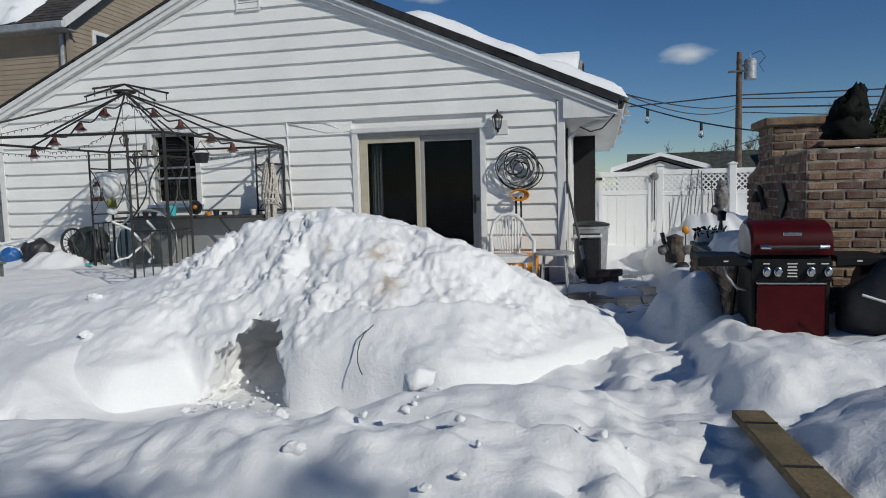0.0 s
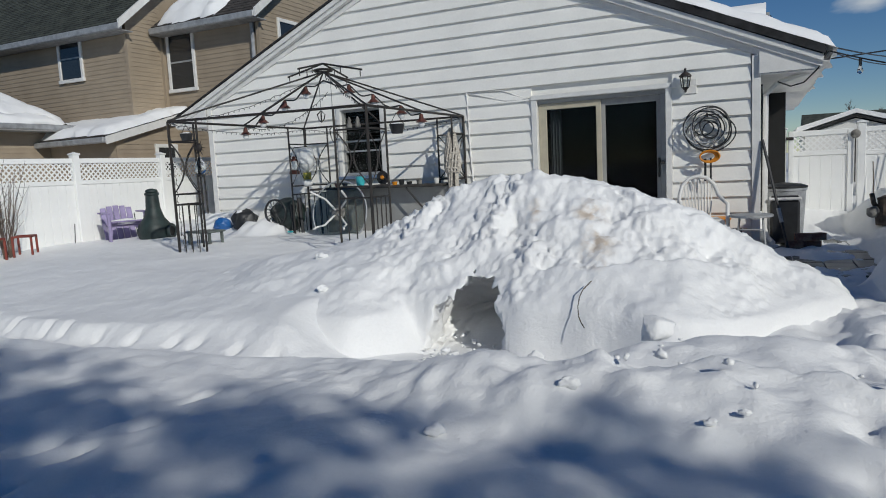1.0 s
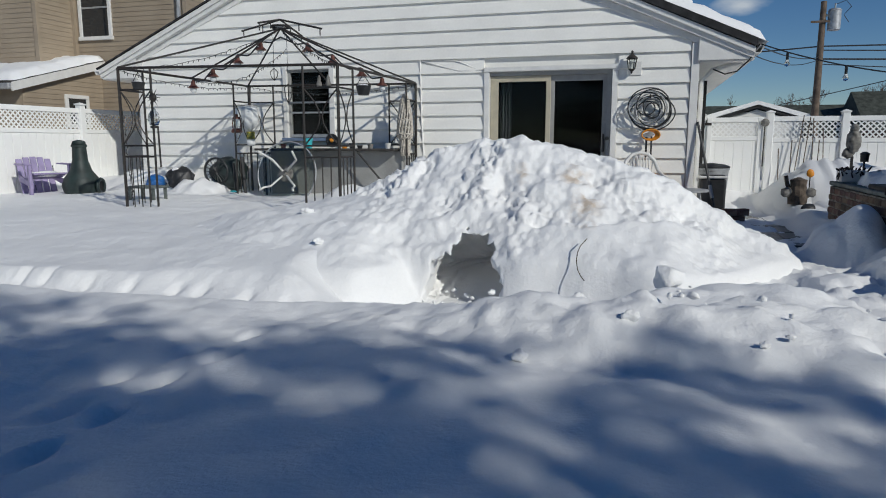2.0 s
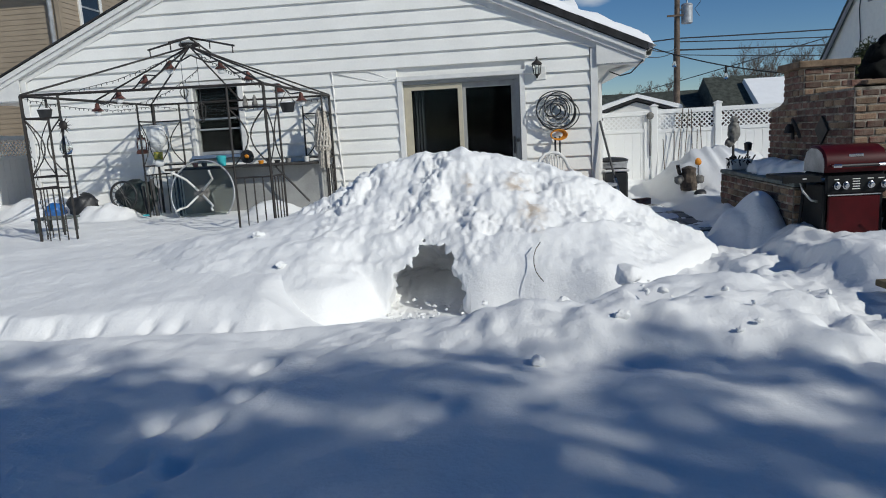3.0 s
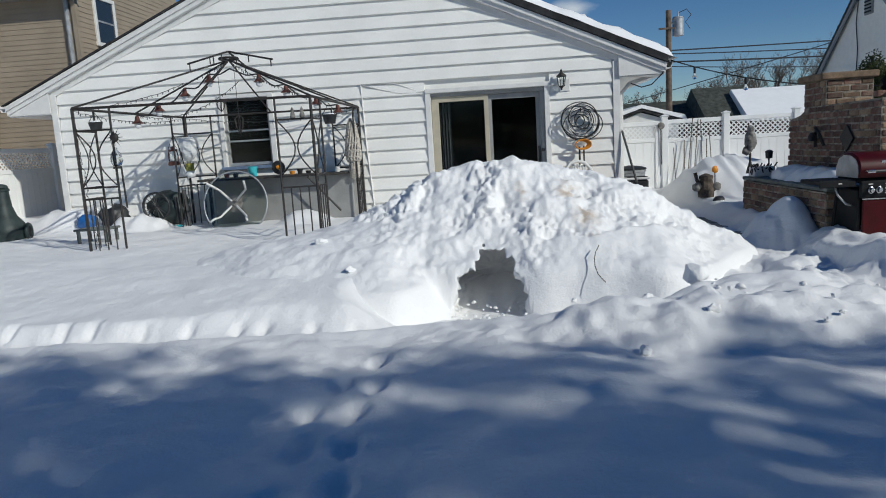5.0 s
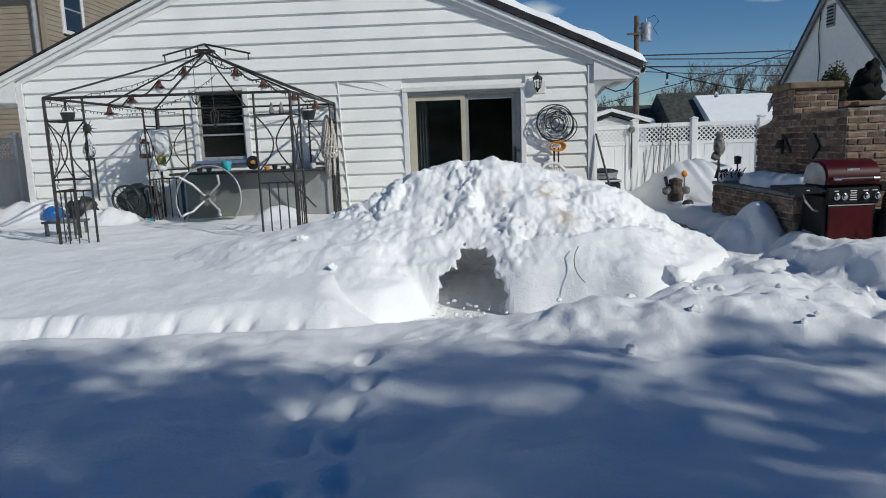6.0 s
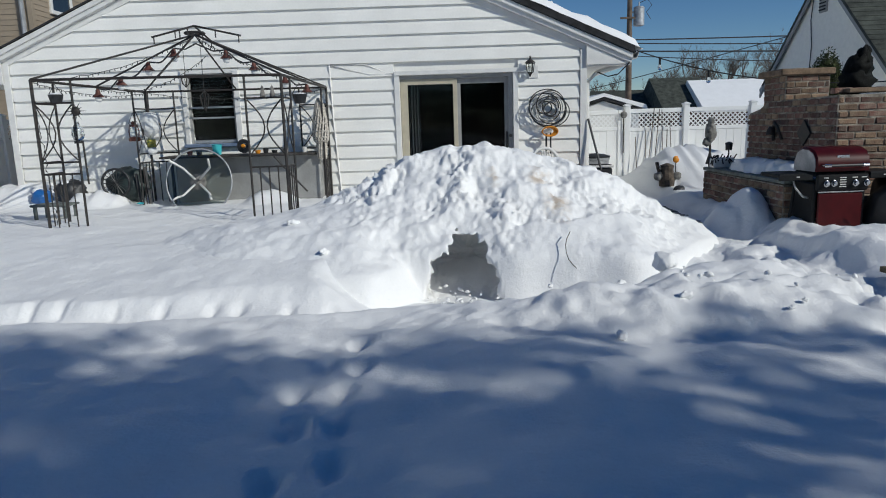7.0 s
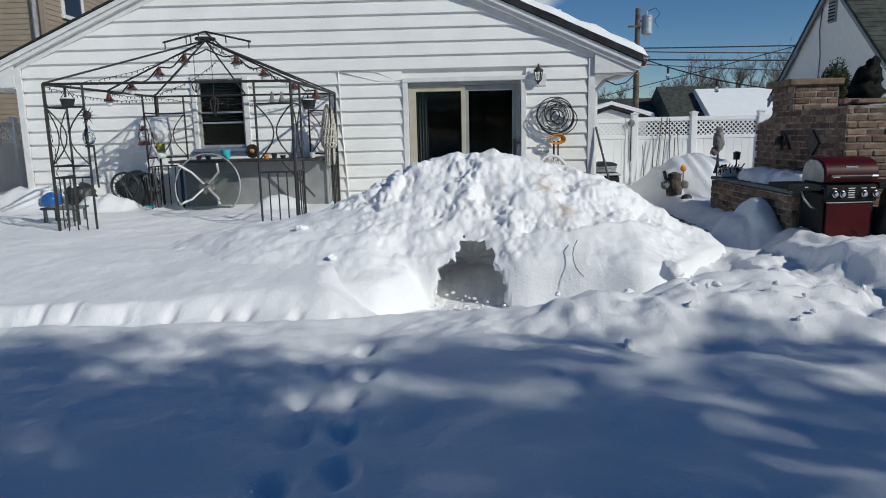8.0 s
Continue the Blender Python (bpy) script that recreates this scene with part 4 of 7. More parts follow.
    part("wall_trim", Shape().box((gx + 0.2, -3.2, 2.66), (0.5, 9.0, 0.03)), GREYPAINT, low)
    e = gx + 0.4
    shingled(low, (e, -8.0, 2.76), (e, 1.5, 2.76), (gx - 4.0, -2.4, 5.6), (gx - 4.0, -5.0, 5.6), BROWNROOF)
    shingled(low, (e, 1.5, 2.76), (gx - 8.4, 1.5, 2.76), (gx - 4.0, -2.4, 5.6), (gx - 4.0, -2.41, 5.6), BROWNROOF)
    part("gutter", Shape().box((e + 0.02, -3.2, 2.74), (0.12, 9.5, 0.13), b=0.02), GALV, low, "white gutter")
    simple_window(low, 0, 1.0, 1.45, 2.5, 0, pose(gx, -2.5, 0, 0, 0, 90))
    part("chimney_pipe", Shape().lathe([(0.13, 0), (0.13, 0.75), (0.19, 0.76), (0.19, 0.9), (0.12, 0.92), (0.12, 0.97), (0.24, 1.0), (0.05, 1.12)], 14, pose(-14.2, -0.75, 3.7)), GALV, low, "dark metal chimney pipe", smooth="edge")
    part("vent_pipe", Shape().lathe([(0.05, 0), (0.05, 0.4)], 10, pose(-13.7, 0.1, 3.4)), TRIM, low)
    roof_snow("roof_snow", lambda u, v: (u, v, 2.77 + (e - u) * 0.645), e - 0.6, e - 0.02, -7.8, 1.2, 0.12, 40, "ragged snow along the low roof's edge")
    roof_snow("roof_snow", lambda u, v: (u, v, 2.77 + min((e - u) * 0.645, (1.5 - v) * 0.728)), e - 1.6, e - 0.1, -0.3, 1.4, 0.15, 44, "snow in the roof's corner")


def north_house():
    h = thing("house", (0, 0, 0), "white house gable with green roof beyond the oven", "house", "neighbouring houses")
    gx, ya, za, ze, half = 9.5, 5.0, 4.62, 2.25, 2.65
    part("wall", Shape().prism([(ya - half, -0.2), (ya + half, -0.2), (ya + half, ze), (ya, za), (ya - half, ze)], gx, gx + 9, "x"), CREAM, h)
    sl = (za - ze) / half
    clap_wall(h, (gx, ya + half), (gx, ya - half), 0.3, za, CREAM, 0.105, 0.012, top=lambda u: za - sl * abs(u - half))
    for s in (-1, 1):
        o = 0.25
        shingled(h, (gx - 0.12, ya + s * (half + o), ze - sl * o + 0.07), (gx + 9, ya + s * (half + o), ze - sl * o + 0.07), (gx + 9, ya, za + 0.07), (gx - 0.12, ya, za + 0.07), GREENROOF)
        part("rake_board", Shape().prism([(ya + s * (half + o), ze - sl * o - 0.13), (ya, za - 0.13), (ya, za + 0.0), (ya + s * (half + o), ze - sl * o)], gx - 0.11, gx - 0.07, "x"), GREYPAINT, h, "dark rake trim")
    part("gutter", Shape().box((gx + 4.4, ya - half - 0.30, ze - sl * 0.25 + 0.02), (9.0, 0.12, 0.11), b=0.02), TRIM, h, "white gutter")
    part("downspout", Shape().tube([(gx + 0.1, ya - half - 0.3, ze - sl * 0.25 - 0.02), (gx - 0.02, ya - half - 0.1, ze - sl * 0.25 - 0.25), (gx - 0.05, ya - half - 0.05, 0.3)], 0.04, 8), TRIM, h)
    roof_snow("roof_snow", lambda u, v: (u, v, za + 0.09 - sl * (ya - v)), gx + 0.5, gx + 5.0, ya - half - 0.1, ya - half + 0.9, 0.2, 71, "thick white snow left on the lower green roof")
    v = thing_part("gable_vent", h)
    part("vent_frame", Shape().box((gx - 0.02, ya, 3.95), (0.05, 0.32, 0.5), b=0.01), GREYPAINT, v)
    # vent slats in the near-black shade colour
    for i in range(6):
        part("slat", Shape().box((gx - 0.05, ya, 3.76 + 0.075 * i), (0.03, 0.26, 0.03)), SHADE_BLACK, v)
    part("cable", Shape().tube([(gx - 0.03, ya + 0.45, 4.1), (gx - 0.04, ya + 0.5, 3.6), (gx - 0.03, ya + 0.42, 3.0), (gx - 0.03, ya + 0.5, 1.8)], 0.012, 5), BLACKPLASTIC, h)
    part("corner_lamp", Shape().lump((gx - 0.15, ya + half, 2.1), (0.06, 0.06, 0.12), 1, 0.2), GALV, h)


beige_house()
north_house()


def far_things():
    def far_house(x0, x1, y, ze, zr, snow, label):
        h = thing("house", (0, 0, 0), label, "house", "far houses")
        part("wall", Shape().box(((x0 + x1) / 2, y + 3, ze / 2 - 0.2), (x1 - x0 - 0.6, 5, ze + 0.3)), FARWALL, h)
        s = Shape().prism([(y - 0.2, ze), (y + 3, zr), (y + 6.2, ze)], x0, x1, "x")
        part("roof", s, SNOW if snow else GREENROOF, h)
    far_house(5.0, 13.3, 30, 1.6, 3.25, False, "far low house with a dark green roof")
    far_house(13.0, 16.0, 28.5, 1.8, 3.85, False, "far house with a dark roof edge")
    far_house(15.0, 24.0, 27.5, 1.7, 3.6, True, "far house with a snow-covered roof")
    shed = thing("shed", (4.9, 7.0, 0), "small white shed with snow on its gable roof", "shed")
    part("wall", Shape().prism([(-0.95, -0.2), (0.95, -0.2), (0.95, 1.62), (0, 1.92), (-0.95, 1.62)], 0, 2.2), TRIM, shed)
    part("roof", Shape().prism([(-1.1, 1.60), (0, 1.95), (1.1, 1.60), (1.1, 1.66), (0, 2.02), (-1.1, 1.66)], -0.1, 2.3), SHINGLE, shed)
    part("snow_cover", Shape().prism([(-1.15, 1.67), (0, 2.03), (1.15, 1.67), (1.1, 1.80), (0, 2.12), (-1.1, 1.80)], -0.12, 2.3), SNOW, shed, "white snow cover")
    pole = thing("utility_pole", (9.1, 21.0, 0), "brown wooden utility pole with a grey transformer", "utility pole")
    part("shaft", Shape().tube([(0, 0, -0.3), (0, 0, 3), (0, 0, 6.75)], 0.14, 10, taper=[0.16, 0.14, 0.11]), POLEWOOD, pole, smooth="edge")
    tr = part("transformer", Shape().lathe([(0.2, 0), (0.24, 0.03), (0.24, 0.75), (0.26, 0.76), (0.2, 0.84), (0.05, 0.86)], 16, pose(0.42, 0, 5.6)), GALV, pole, "grey transformer can", smooth="edge")
    part("bushing", Shape().tube([(0.42, 0, 6.45), (0.42, 0, 6.65)], 0.03, 6), GALV, tr)
    part("crossarm", Shape().box((0, -0.12, 5.95), (0.9, 0.08, 0.08)), POLEWOOD, pole)
    part("bracket", Shape().box((0.2, 0, 6.2), (0.25, 0.06, 0.08)), GALV, pole)
    part("jumper_wire", Shape().tube([(0.42, 0, 6.6), (0.8, 0, 6.75), (1.0, 0, 6.5), (0.75, 0, 6.2), (0.95, 0, 5.9)], 0.015, 5), BLACKPLASTIC, pole)

    def sag(a, b, drop, n=24):
        a, b = Vector(a), Vector(b)
        return [a.lerp(b, i / n) - Vector((0, 0, drop * 4 * (i / n) * (1 - i / n))) for i in range(n + 1)]
    for a, b, dr, r in (((9.1, 21, 5.0), (40, 23, 5.6), 0.2, 0.03), ((9.1, 21, 4.85), (40, 23, 5.0), 0.3, 0.025), ((9.1, 21, 4.5), (40, 23, 4.4), 0.2, 0.035), ((9.1, 21, 4.3), (40, 23, 4.0), 0.5, 0.02),
                        ((9.1, 21, 4.6), (3.85, 2.0, 2.9), 0.2, 0.014), ((9.1, 21, 4.5), (3.3, 4.2, 3.55), 0.5, 0.014), ((9.1, 21, 5.0), (-14, 24, 5.0), 0.3, 0.03), ((40, 21, 11.0), (8.0, 45, 3.0), 0.3, 0.03)):
        solo("power_line", Shape().tube(sag(a, b, dr), r, 5), BLACKPLASTIC, "black overhead power line", "cable", "overhead lines")

    def bare_tree(x, y, h, seed, r=0.26, label="bare leafless deciduous tree in winter"):
        rng = random.Random(seed)
        t = thing("tree", (x, y, 0), label, "tree", "bare trees")
        trunk, crown = Shape(), Shape()

        def limb(p, d, length, rad, level):
            pts, q, dd = [p], p, d
            n = 4
            for i in range(n):
                dd = (dd + Vector((rng.uniform(-0.22, 0.22), rng.uniform(-0.22, 0.22), rng.uniform(-0.03, 0.14)))).normalized()
                q = q + dd * (length / n)
                pts.append(q)
            tp = [rad * (1 - 0.6 * i / n) for i in range(n + 1)]
            (trunk if level == 0 else crown).tube(pts, rad, 6 if level == 0 else (4 if level == 1 else 3), taper=tp)
            if level < 4:
                for i in range((8, 7, 6, 6)[level]):
                    u = rng.uniform(0.3, 1.0)
                    k = min(n - 1, int(u * n))
                    at = pts[k].lerp(pts[k + 1], u * n - k)
                    side = Vector((rng.uniform(-1, 1), rng.uniform(-1, 1), rng.uniform(0.1, 0.9))).normalized()
                    limb(at, (side * 0.75 + dd * 0.5).normalized(), length * rng.uniform(0.38, 0.6), max(0.007, tp[k] * 0.42), level + 1)
        limb(Vector((0, 0, -0.3)), Vector((0, 0, 1)), h * 0.55, r, 0)
        part("trunk", trunk, BARK, t)
        part("crown", crown, TWIGS, t, "fine bare branches")
    for i, (x, y, h) in enumerate(((20.0, 46, 8.0), (22.5, 48, 7.0), (25.5, 45, 8.5), (28.5, 47, 8.8), (31.5, 46, 8.5), (12.5, 45, 5.4), (15.5, 50, 5.6), (35, 44, 9), (18.5, 47, 6.4), (21.2, 44, 7.4), (24.0, 49, 8.0), (27.0, 44, 8.2), (30.0, 49, 8.8), (8.5, 40, 5.0), (10.5, 44, 5.2))):
        bare_tree(x, y, h, i + 5)


far_things()

# ---- iron gazebo ----
GZ = {"fl": (-4.05, -3.30), "fr": (-1.19, -2.93), "br": (-1.16, -0.06), "bl": (-4.02, -0.35)}
GZ_TOP, GZ_HUB = 2.09, Vector((-2.67, -1.62, 2.77))


def bar(a, b, r=0.014, seg=5):
    return Shape().tube([a, b], r, seg)


def gazebo():
    g = thing("gazebo", (0, 0, 0), "black wrought-iron garden gazebo frame without its canopy", "gazebo")
    c = {k: Vector((*v, GZ_TOP)) for k, v in GZ.items()}
    ring = ["fl", "fr", "br", "bl"]
    for i, k in enumerate(ring):
        a, b = c[k], c[ring[(i + 1) % 4]]
        part("beam", bar(a, b, 0.018, 6), BLACKIRON, g)
        part("rib", bar(GZ_HUB, a + Vector((0, 0, 0.01)), 0.013), BLACKIRON, g)
        part("rib", bar(GZ_HUB, a.lerp(b, 0.5) + Vector((0, 0, 0.01)), 0.013), BLACKIRON, g)
        # raised crown over the hub
        peak = GZ_HUB + Vector((0, 0, 0.12))
        tip = peak.lerp(a.lerp(b, 0.5), 0.42) + Vector((0, 0, 0.19))
        part("crown_rib", bar(peak, tip, 0.014), BLACKIRON, g)
        for u in (0.45, 0.95):
            q = peak.lerp(tip, u)
            part("crown_strut", bar(q, q - Vector((0, 0, 0.10)), 0.009, 4), BLACKIRON, g)
        foot = Vector((a.x, a.y, 0.12))
        part("corner_post", bar(a, foot, 0.019, 6), BLACKIRON, g)
        for other in (b, c[ring[i - 1]]):
            d = (other - a)
            d.z = 0
            d.normalize()
            w = 0.44
            e = a + d * w
            part("side_post", bar(e, Vector((e.x, e.y, 0.12)), 0.015), BLACKIRON, g)
            at = lambda u, z: Vector((a.x + d.x * u, a.y + d.y * u, z))
            for z in (1.82, 1.12, 0.98):
                part("crossbar", bar(at(0, z), at(w, z), 0.012), BLACKIRON, g)
            for s in (0, 1):
                arc = []
                for j in range(9):
                    an = math.pi * j / 8
                    u = 0.19 * math.sin(an)
                    arc.append(at(u + 0.015 if s == 0 else w - u - 0.015, 1.80 - 0.66 * j / 8))
                part("arc", Shape().tube(arc, 0.009, 4), BLACKIRON, g)
            for j in range(3):
                part("picket", bar(at(w * (j + 1) / 4, 0.98), at(w * (j + 1) / 4, 0.12), 0.009, 4), BLACKIRON, g)
    ringm = Shape().tube([GZ_HUB + Vector((0.13 * math.cos(t), 0.13 * math.sin(t), 0.02)) for t in np.linspace(0, 2 * math.pi, 14)[:-1]], 0.018, 5, closed=True)
    part("hub_ring", ringm, BLACKIRON, g)


gazebo()


def string_lights():
    left = Vector((*GZ["fl"], GZ_TOP)).lerp(Vector((*GZ["bl"], GZ_TOP)), 0.5)
    right = Vector((*GZ["fr"], GZ_TOP)).lerp(Vector((*GZ["br"], GZ_TOP)), 0.5)
    for end, us in ((left, (0.22, 0.48, 0.76, 0.99)), (right, (0.27, 0.52, 0.80, 1.0))):
        st = thing("string_light", tuple(GZ_HUB), "garden string lights with copper shades hung along a rib", "string light", "string lights")
        w = []
        for i in range(49):
            u = i / 48
            near = min(abs(u - q) for q in us)
            w.append((end - GZ_HUB) * u + Vector((0, 0, -0.03 - 0.09 * min(1, near * 9))))
        part("wire", Shape().tube(w, 0.011, 5), BLACKPLASTIC, st)
        for u in us:
            p = (end - GZ_HUB) * u + Vector((0, 0, -0.03))
            sh = part("lamp_shade", Shape().lathe([(0.085, -0.115), (0.08, -0.11), (0.035, -0.065), (0.028, -0.02), (0.012, 0.0)], 14, Matrix.Translation(p)), COPPER, st, "copper-red tin shade", smooth="edge")
            part("bulb", Shape().lathe([(0.0, -0.185), (0.03, -0.178), (0.048, -0.15), (0.045, -0.125), (0.025, -0.1)], 12, Matrix.Translation(p), cap=False), FROSTED, sh, smooth=True)
    # thin fairy lights along the beams and posts
    rng = random.Random(4)
    runs = []
    fl, fr, br, bl = (Vector((*GZ[k], GZ_TOP)) for k in ("fl", "fr", "br", "bl"))
    runs.append((GZ_HUB, fl, 0.12)), runs.append((fl, bl, 0.10)), runs.append((bl, br, 0.12)), runs.append((GZ_HUB, fr, 0.05)), runs.append((fl, fl - Vector((-0.1, 0, 1.7)), 0.0)), runs.append((fl.lerp(bl, 0.5), GZ_HUB - Vector((-0.2, 0.2, 0.3)), 0.2))
    for a, b, drop in runs:
        pts = []
        for i in range(31):
            u = i / 30
            pts.append(a.lerp(b, u) + Vector((rng.uniform(-0.015, 0.015), rng.uniform(-0.02, 0.02), -drop * 4 * u * (1 - u) - 0.02 + rng.uniform(-0.01, 0.01))))
        f = thing("fairy_lights", tuple(a), "thin dark fairy-light string wound on the gazebo", "string light", "fairy lights")
        part("wire", Shape().tube([p - a for p in pts], 0.004, 4), BLACKPLASTIC, f)
        buds = Shape()
        for p in pts[1:-1]:
            q = p - a
            buds.tube([q, q + Vector((rng.uniform(-0.01, 0.01), 0, -0.03))], 0.006, 4)
        part("small_bulbs", buds, BLACKPLASTIC, f)["kind"] = "stuff"


string_lights()


def hanging_things():
    def pot(at, r, h, label):
        p = thing("hanging_pot", at, label, "plant pot", "hanging pots")
        part("bowl", Shape().lathe([(r * 0.7, -h), (r, 0), (r * 0.9, 0), (r * 0.62, -h * 0.9)], 14), BLACKPLASTIC, p, smooth="edge")
        part("hook", Shape().tube([(-r, 0, 0), (0, 0, h * 1.2), (r, 0, 0)], 0.006, 4), BLACKIRON, p)
        part("snow_fill", Shape().lump((0, 0, -0.01), (r * 0.86, r * 0.86, 0.03), 2, 0.2), SNOW, p, smooth=True)
    pot((-3.82, -3.22, 1.92), 0.085, 0.10, "small black hanging pot with snow in it")
    pot((-1.10, -2.35, 1.88), 0.10, 0.12, "black hanging flower pot tilted on the gazebo")
    # star ornament
    s = Shape()
    for i in range(12):
        a = 2 * math.pi * i / 12
        r = 0.13 if i % 2 == 0 else 0.10
        s.add([(0.04 * math.cos(a - 0.2), -0.008, 0.04 * math.sin(a - 0.2)), (r * math.cos(a), 0, r * math.sin(a)), (0.04 * math.cos(a + 0.2), -0.008, 0.04 * math.sin(a + 0.2)), (0.0, 0.012, 0.0)], [(0, 1, 2), (0, 3, 1), (1, 3, 2), (0, 2, 3)])
    star = thing("sun_ornament", (-3.58, -3.26, 1.72), "black metal sun-shaped garden ornament on the gazebo post", "ornament")
    part("rays", s, BLACKIRON, star)
    part("disc", Shape().lump((0, 0, 0), (0.055, 0.03, 0.055), 2, 0.1), BLACKIRON, star, smooth=True)
    g = thing("glass_globe", (-3.60, -3.24, 1.47), "clear glass globe hanging from the gazebo post", "ornament")
    part("globe", Shape().lathe([(0.0, -0.10), (0.05, -0.09), (0.075, -0.03), (0.06, 0.05), (0.025, 0.10), (0.02, 0.13)], 16, cap=False), CLEARGLASS, g, smooth=True)
    part("base", Shape().lathe([(0.05, -0.13), (0.05, -0.10)], 12), BLACKIRON, g)
    part("rod", Shape().tube([(0.05, 0.0, -0.1), (0.06, 0, -0.62)], 0.012, 5), BLACKIRON, g)
    # lantern
    ln = thing("lantern", (-4.23, -0.42, 1.32), "rusty red hurricane lantern hanging at the gazebo", "lantern")
    part("tank", Shape().lathe([(0.085, 0), (0.095, 0.02), (0.085, 0.06), (0.04, 0.075)], 14), COPPER, ln, smooth="edge")
    part("chimney", Shape().lathe([(0.04, 0.08), (0.062, 0.13), (0.055, 0.19), (0.04, 0.23)], 12, cap=False), CLEARGLASS, ln, smooth=True)
    part("hood", Shape().lathe([(0.06, 0.23), (0.055, 0.26), (0.03, 0.27), (0.035, 0.30), (0.0, 0.32)], 12), COPPER, ln, smooth="edge")
    for sx in (-1, 1):
        part("side_tube", Shape().tube([(sx * 0.07, 0, 0.05), (sx * 0.082, 0, 0.15), (sx * 0.06, 0, 0.27)], 0.009, 5), COPPER, ln)
    part("bail", Shape().tube([(-0.07, 0, 0.28), (0, 0, 0.44), (0.07, 0, 0.28)], 0.005, 4), BLACKIRON, ln)
    part("bracket", Shape().tube([(0, 0, 0.43), (0.02, 0.01, 0.46), (0.21, 0.07, 0.46)], 0.006, 5), BLACKIRON, ln)
    # bird feeder made from a plastic jug
    j = thing("bird_feeder", (-3.97, -0.42, 1.20), "clear plastic jug bird feeder hanging at the gazebo", "bird feeder")
    part("jug", Shape().lathe([(0.02, 0.14), (0.045, 0.17), (0.135, 0.26), (0.155, 0.34), (0.14, 0.50), (0.12, 0.55), (0.05, 0.57)], 8), FROSTED, j, "milky clear jug", smooth="edge")
    part("label_band", Shape().lathe([(0.068, 0.02), (0.07, 0.14)], 12), mat("yellow_label", (0.40, 0.33, 0.05), 0.6, var=0.3, scale=40, tint=(0.05, 0.12, 0.04)), j, "yellow and green printed band")
    part("tray", Shape().lathe([(0.05, -0.10), (0.085, -0.06), (0.075, -0.01), (0.05, 0.02)], 12), FROSTED, j, smooth=True)
    part("hanger", Shape().tube([(0, 0, 0.56), (0, 0.02, 0.88)], 0.022, 6), BLACKIRON, j)
    # macrame hanging
    m = thing("macrame_hanger", (-1.22, -0.42, 0.95), "cream knotted macrame hanger dangling from the gazebo", "hanging decoration")
    for i in range(14):
        a = 2 * math.pi * i / 14
        pts = []
        for z, r in ((0.0, 0.06), (0.12, 0.07), (0.26, 0.075), (0.30, 0.11), (0.42, 0.115), (0.62, 0.10), (0.85, 0.06), (0.95, 0.015)):
            tw = a + z * 1.5
            pts.append((r * math.cos(tw), r * math.sin(tw), z))
        part("cord", Shape().tube(pts, 0.019, 4), ROPE, m)
    for z, r in ((0.28, 0.10), (0.34, 0.115), (0.44, 0.115), (0.56, 0.105), (0.68, 0.088), (0.78, 0.07), (0.03, 0.065)):
        part("knot_ring", Shape().tube([(r * math.cos(t), r * math.sin(t), z + 0.008 * math.sin(9 * t)) for t in np.linspace(0, 2 * math.pi, 17)[:-1]], 0.016, 5, closed=True), ROPE, m)
    for x, y, z, h, label in ((-2.67, -1.45, 1.95, 0.22, "small dark wire lantern under the gazebo ridge"), (-2.98, -1.3, 2.20, 0.12, "small dark hanging lantern under the gazebo")):
        w = thing("wire_lantern", (x, y, z), label, "lantern", "hanging lanterns")
        for i in range(6):
            a = math.pi * i / 3
            part("wire", Shape().tube([(0.0, 0, -h), (0.05 * math.cos(a), 0.05 * math.sin(a), -h * 0.55), (0.065 * math.cos(a), 0.065 * math.sin(a), 0), (0, 0, 0.06)], 0.006, 4), BLACKIRON, w)
        part("cord", Shape().tube([(0, 0, 0.06), (0.0, 0.0, min(0.75, 2.7 - z))], 0.004, 4), BLACKPLASTIC, w)
    for x in (-1.30, -1.42):
        f = Shape().lathe([(0.03, 0), (0.035, 0.03), (0.02, 0.07), (0.025, 0.09), (0.012, 0.12), (0.0, 0.14)], 10, pose(x, -2.96, 1.832))
        solo("bell", f, GREYROCK, "small grey bell-shaped ornament on the crossbar", "ornament", "small bells", smooth=True)


hanging_things()


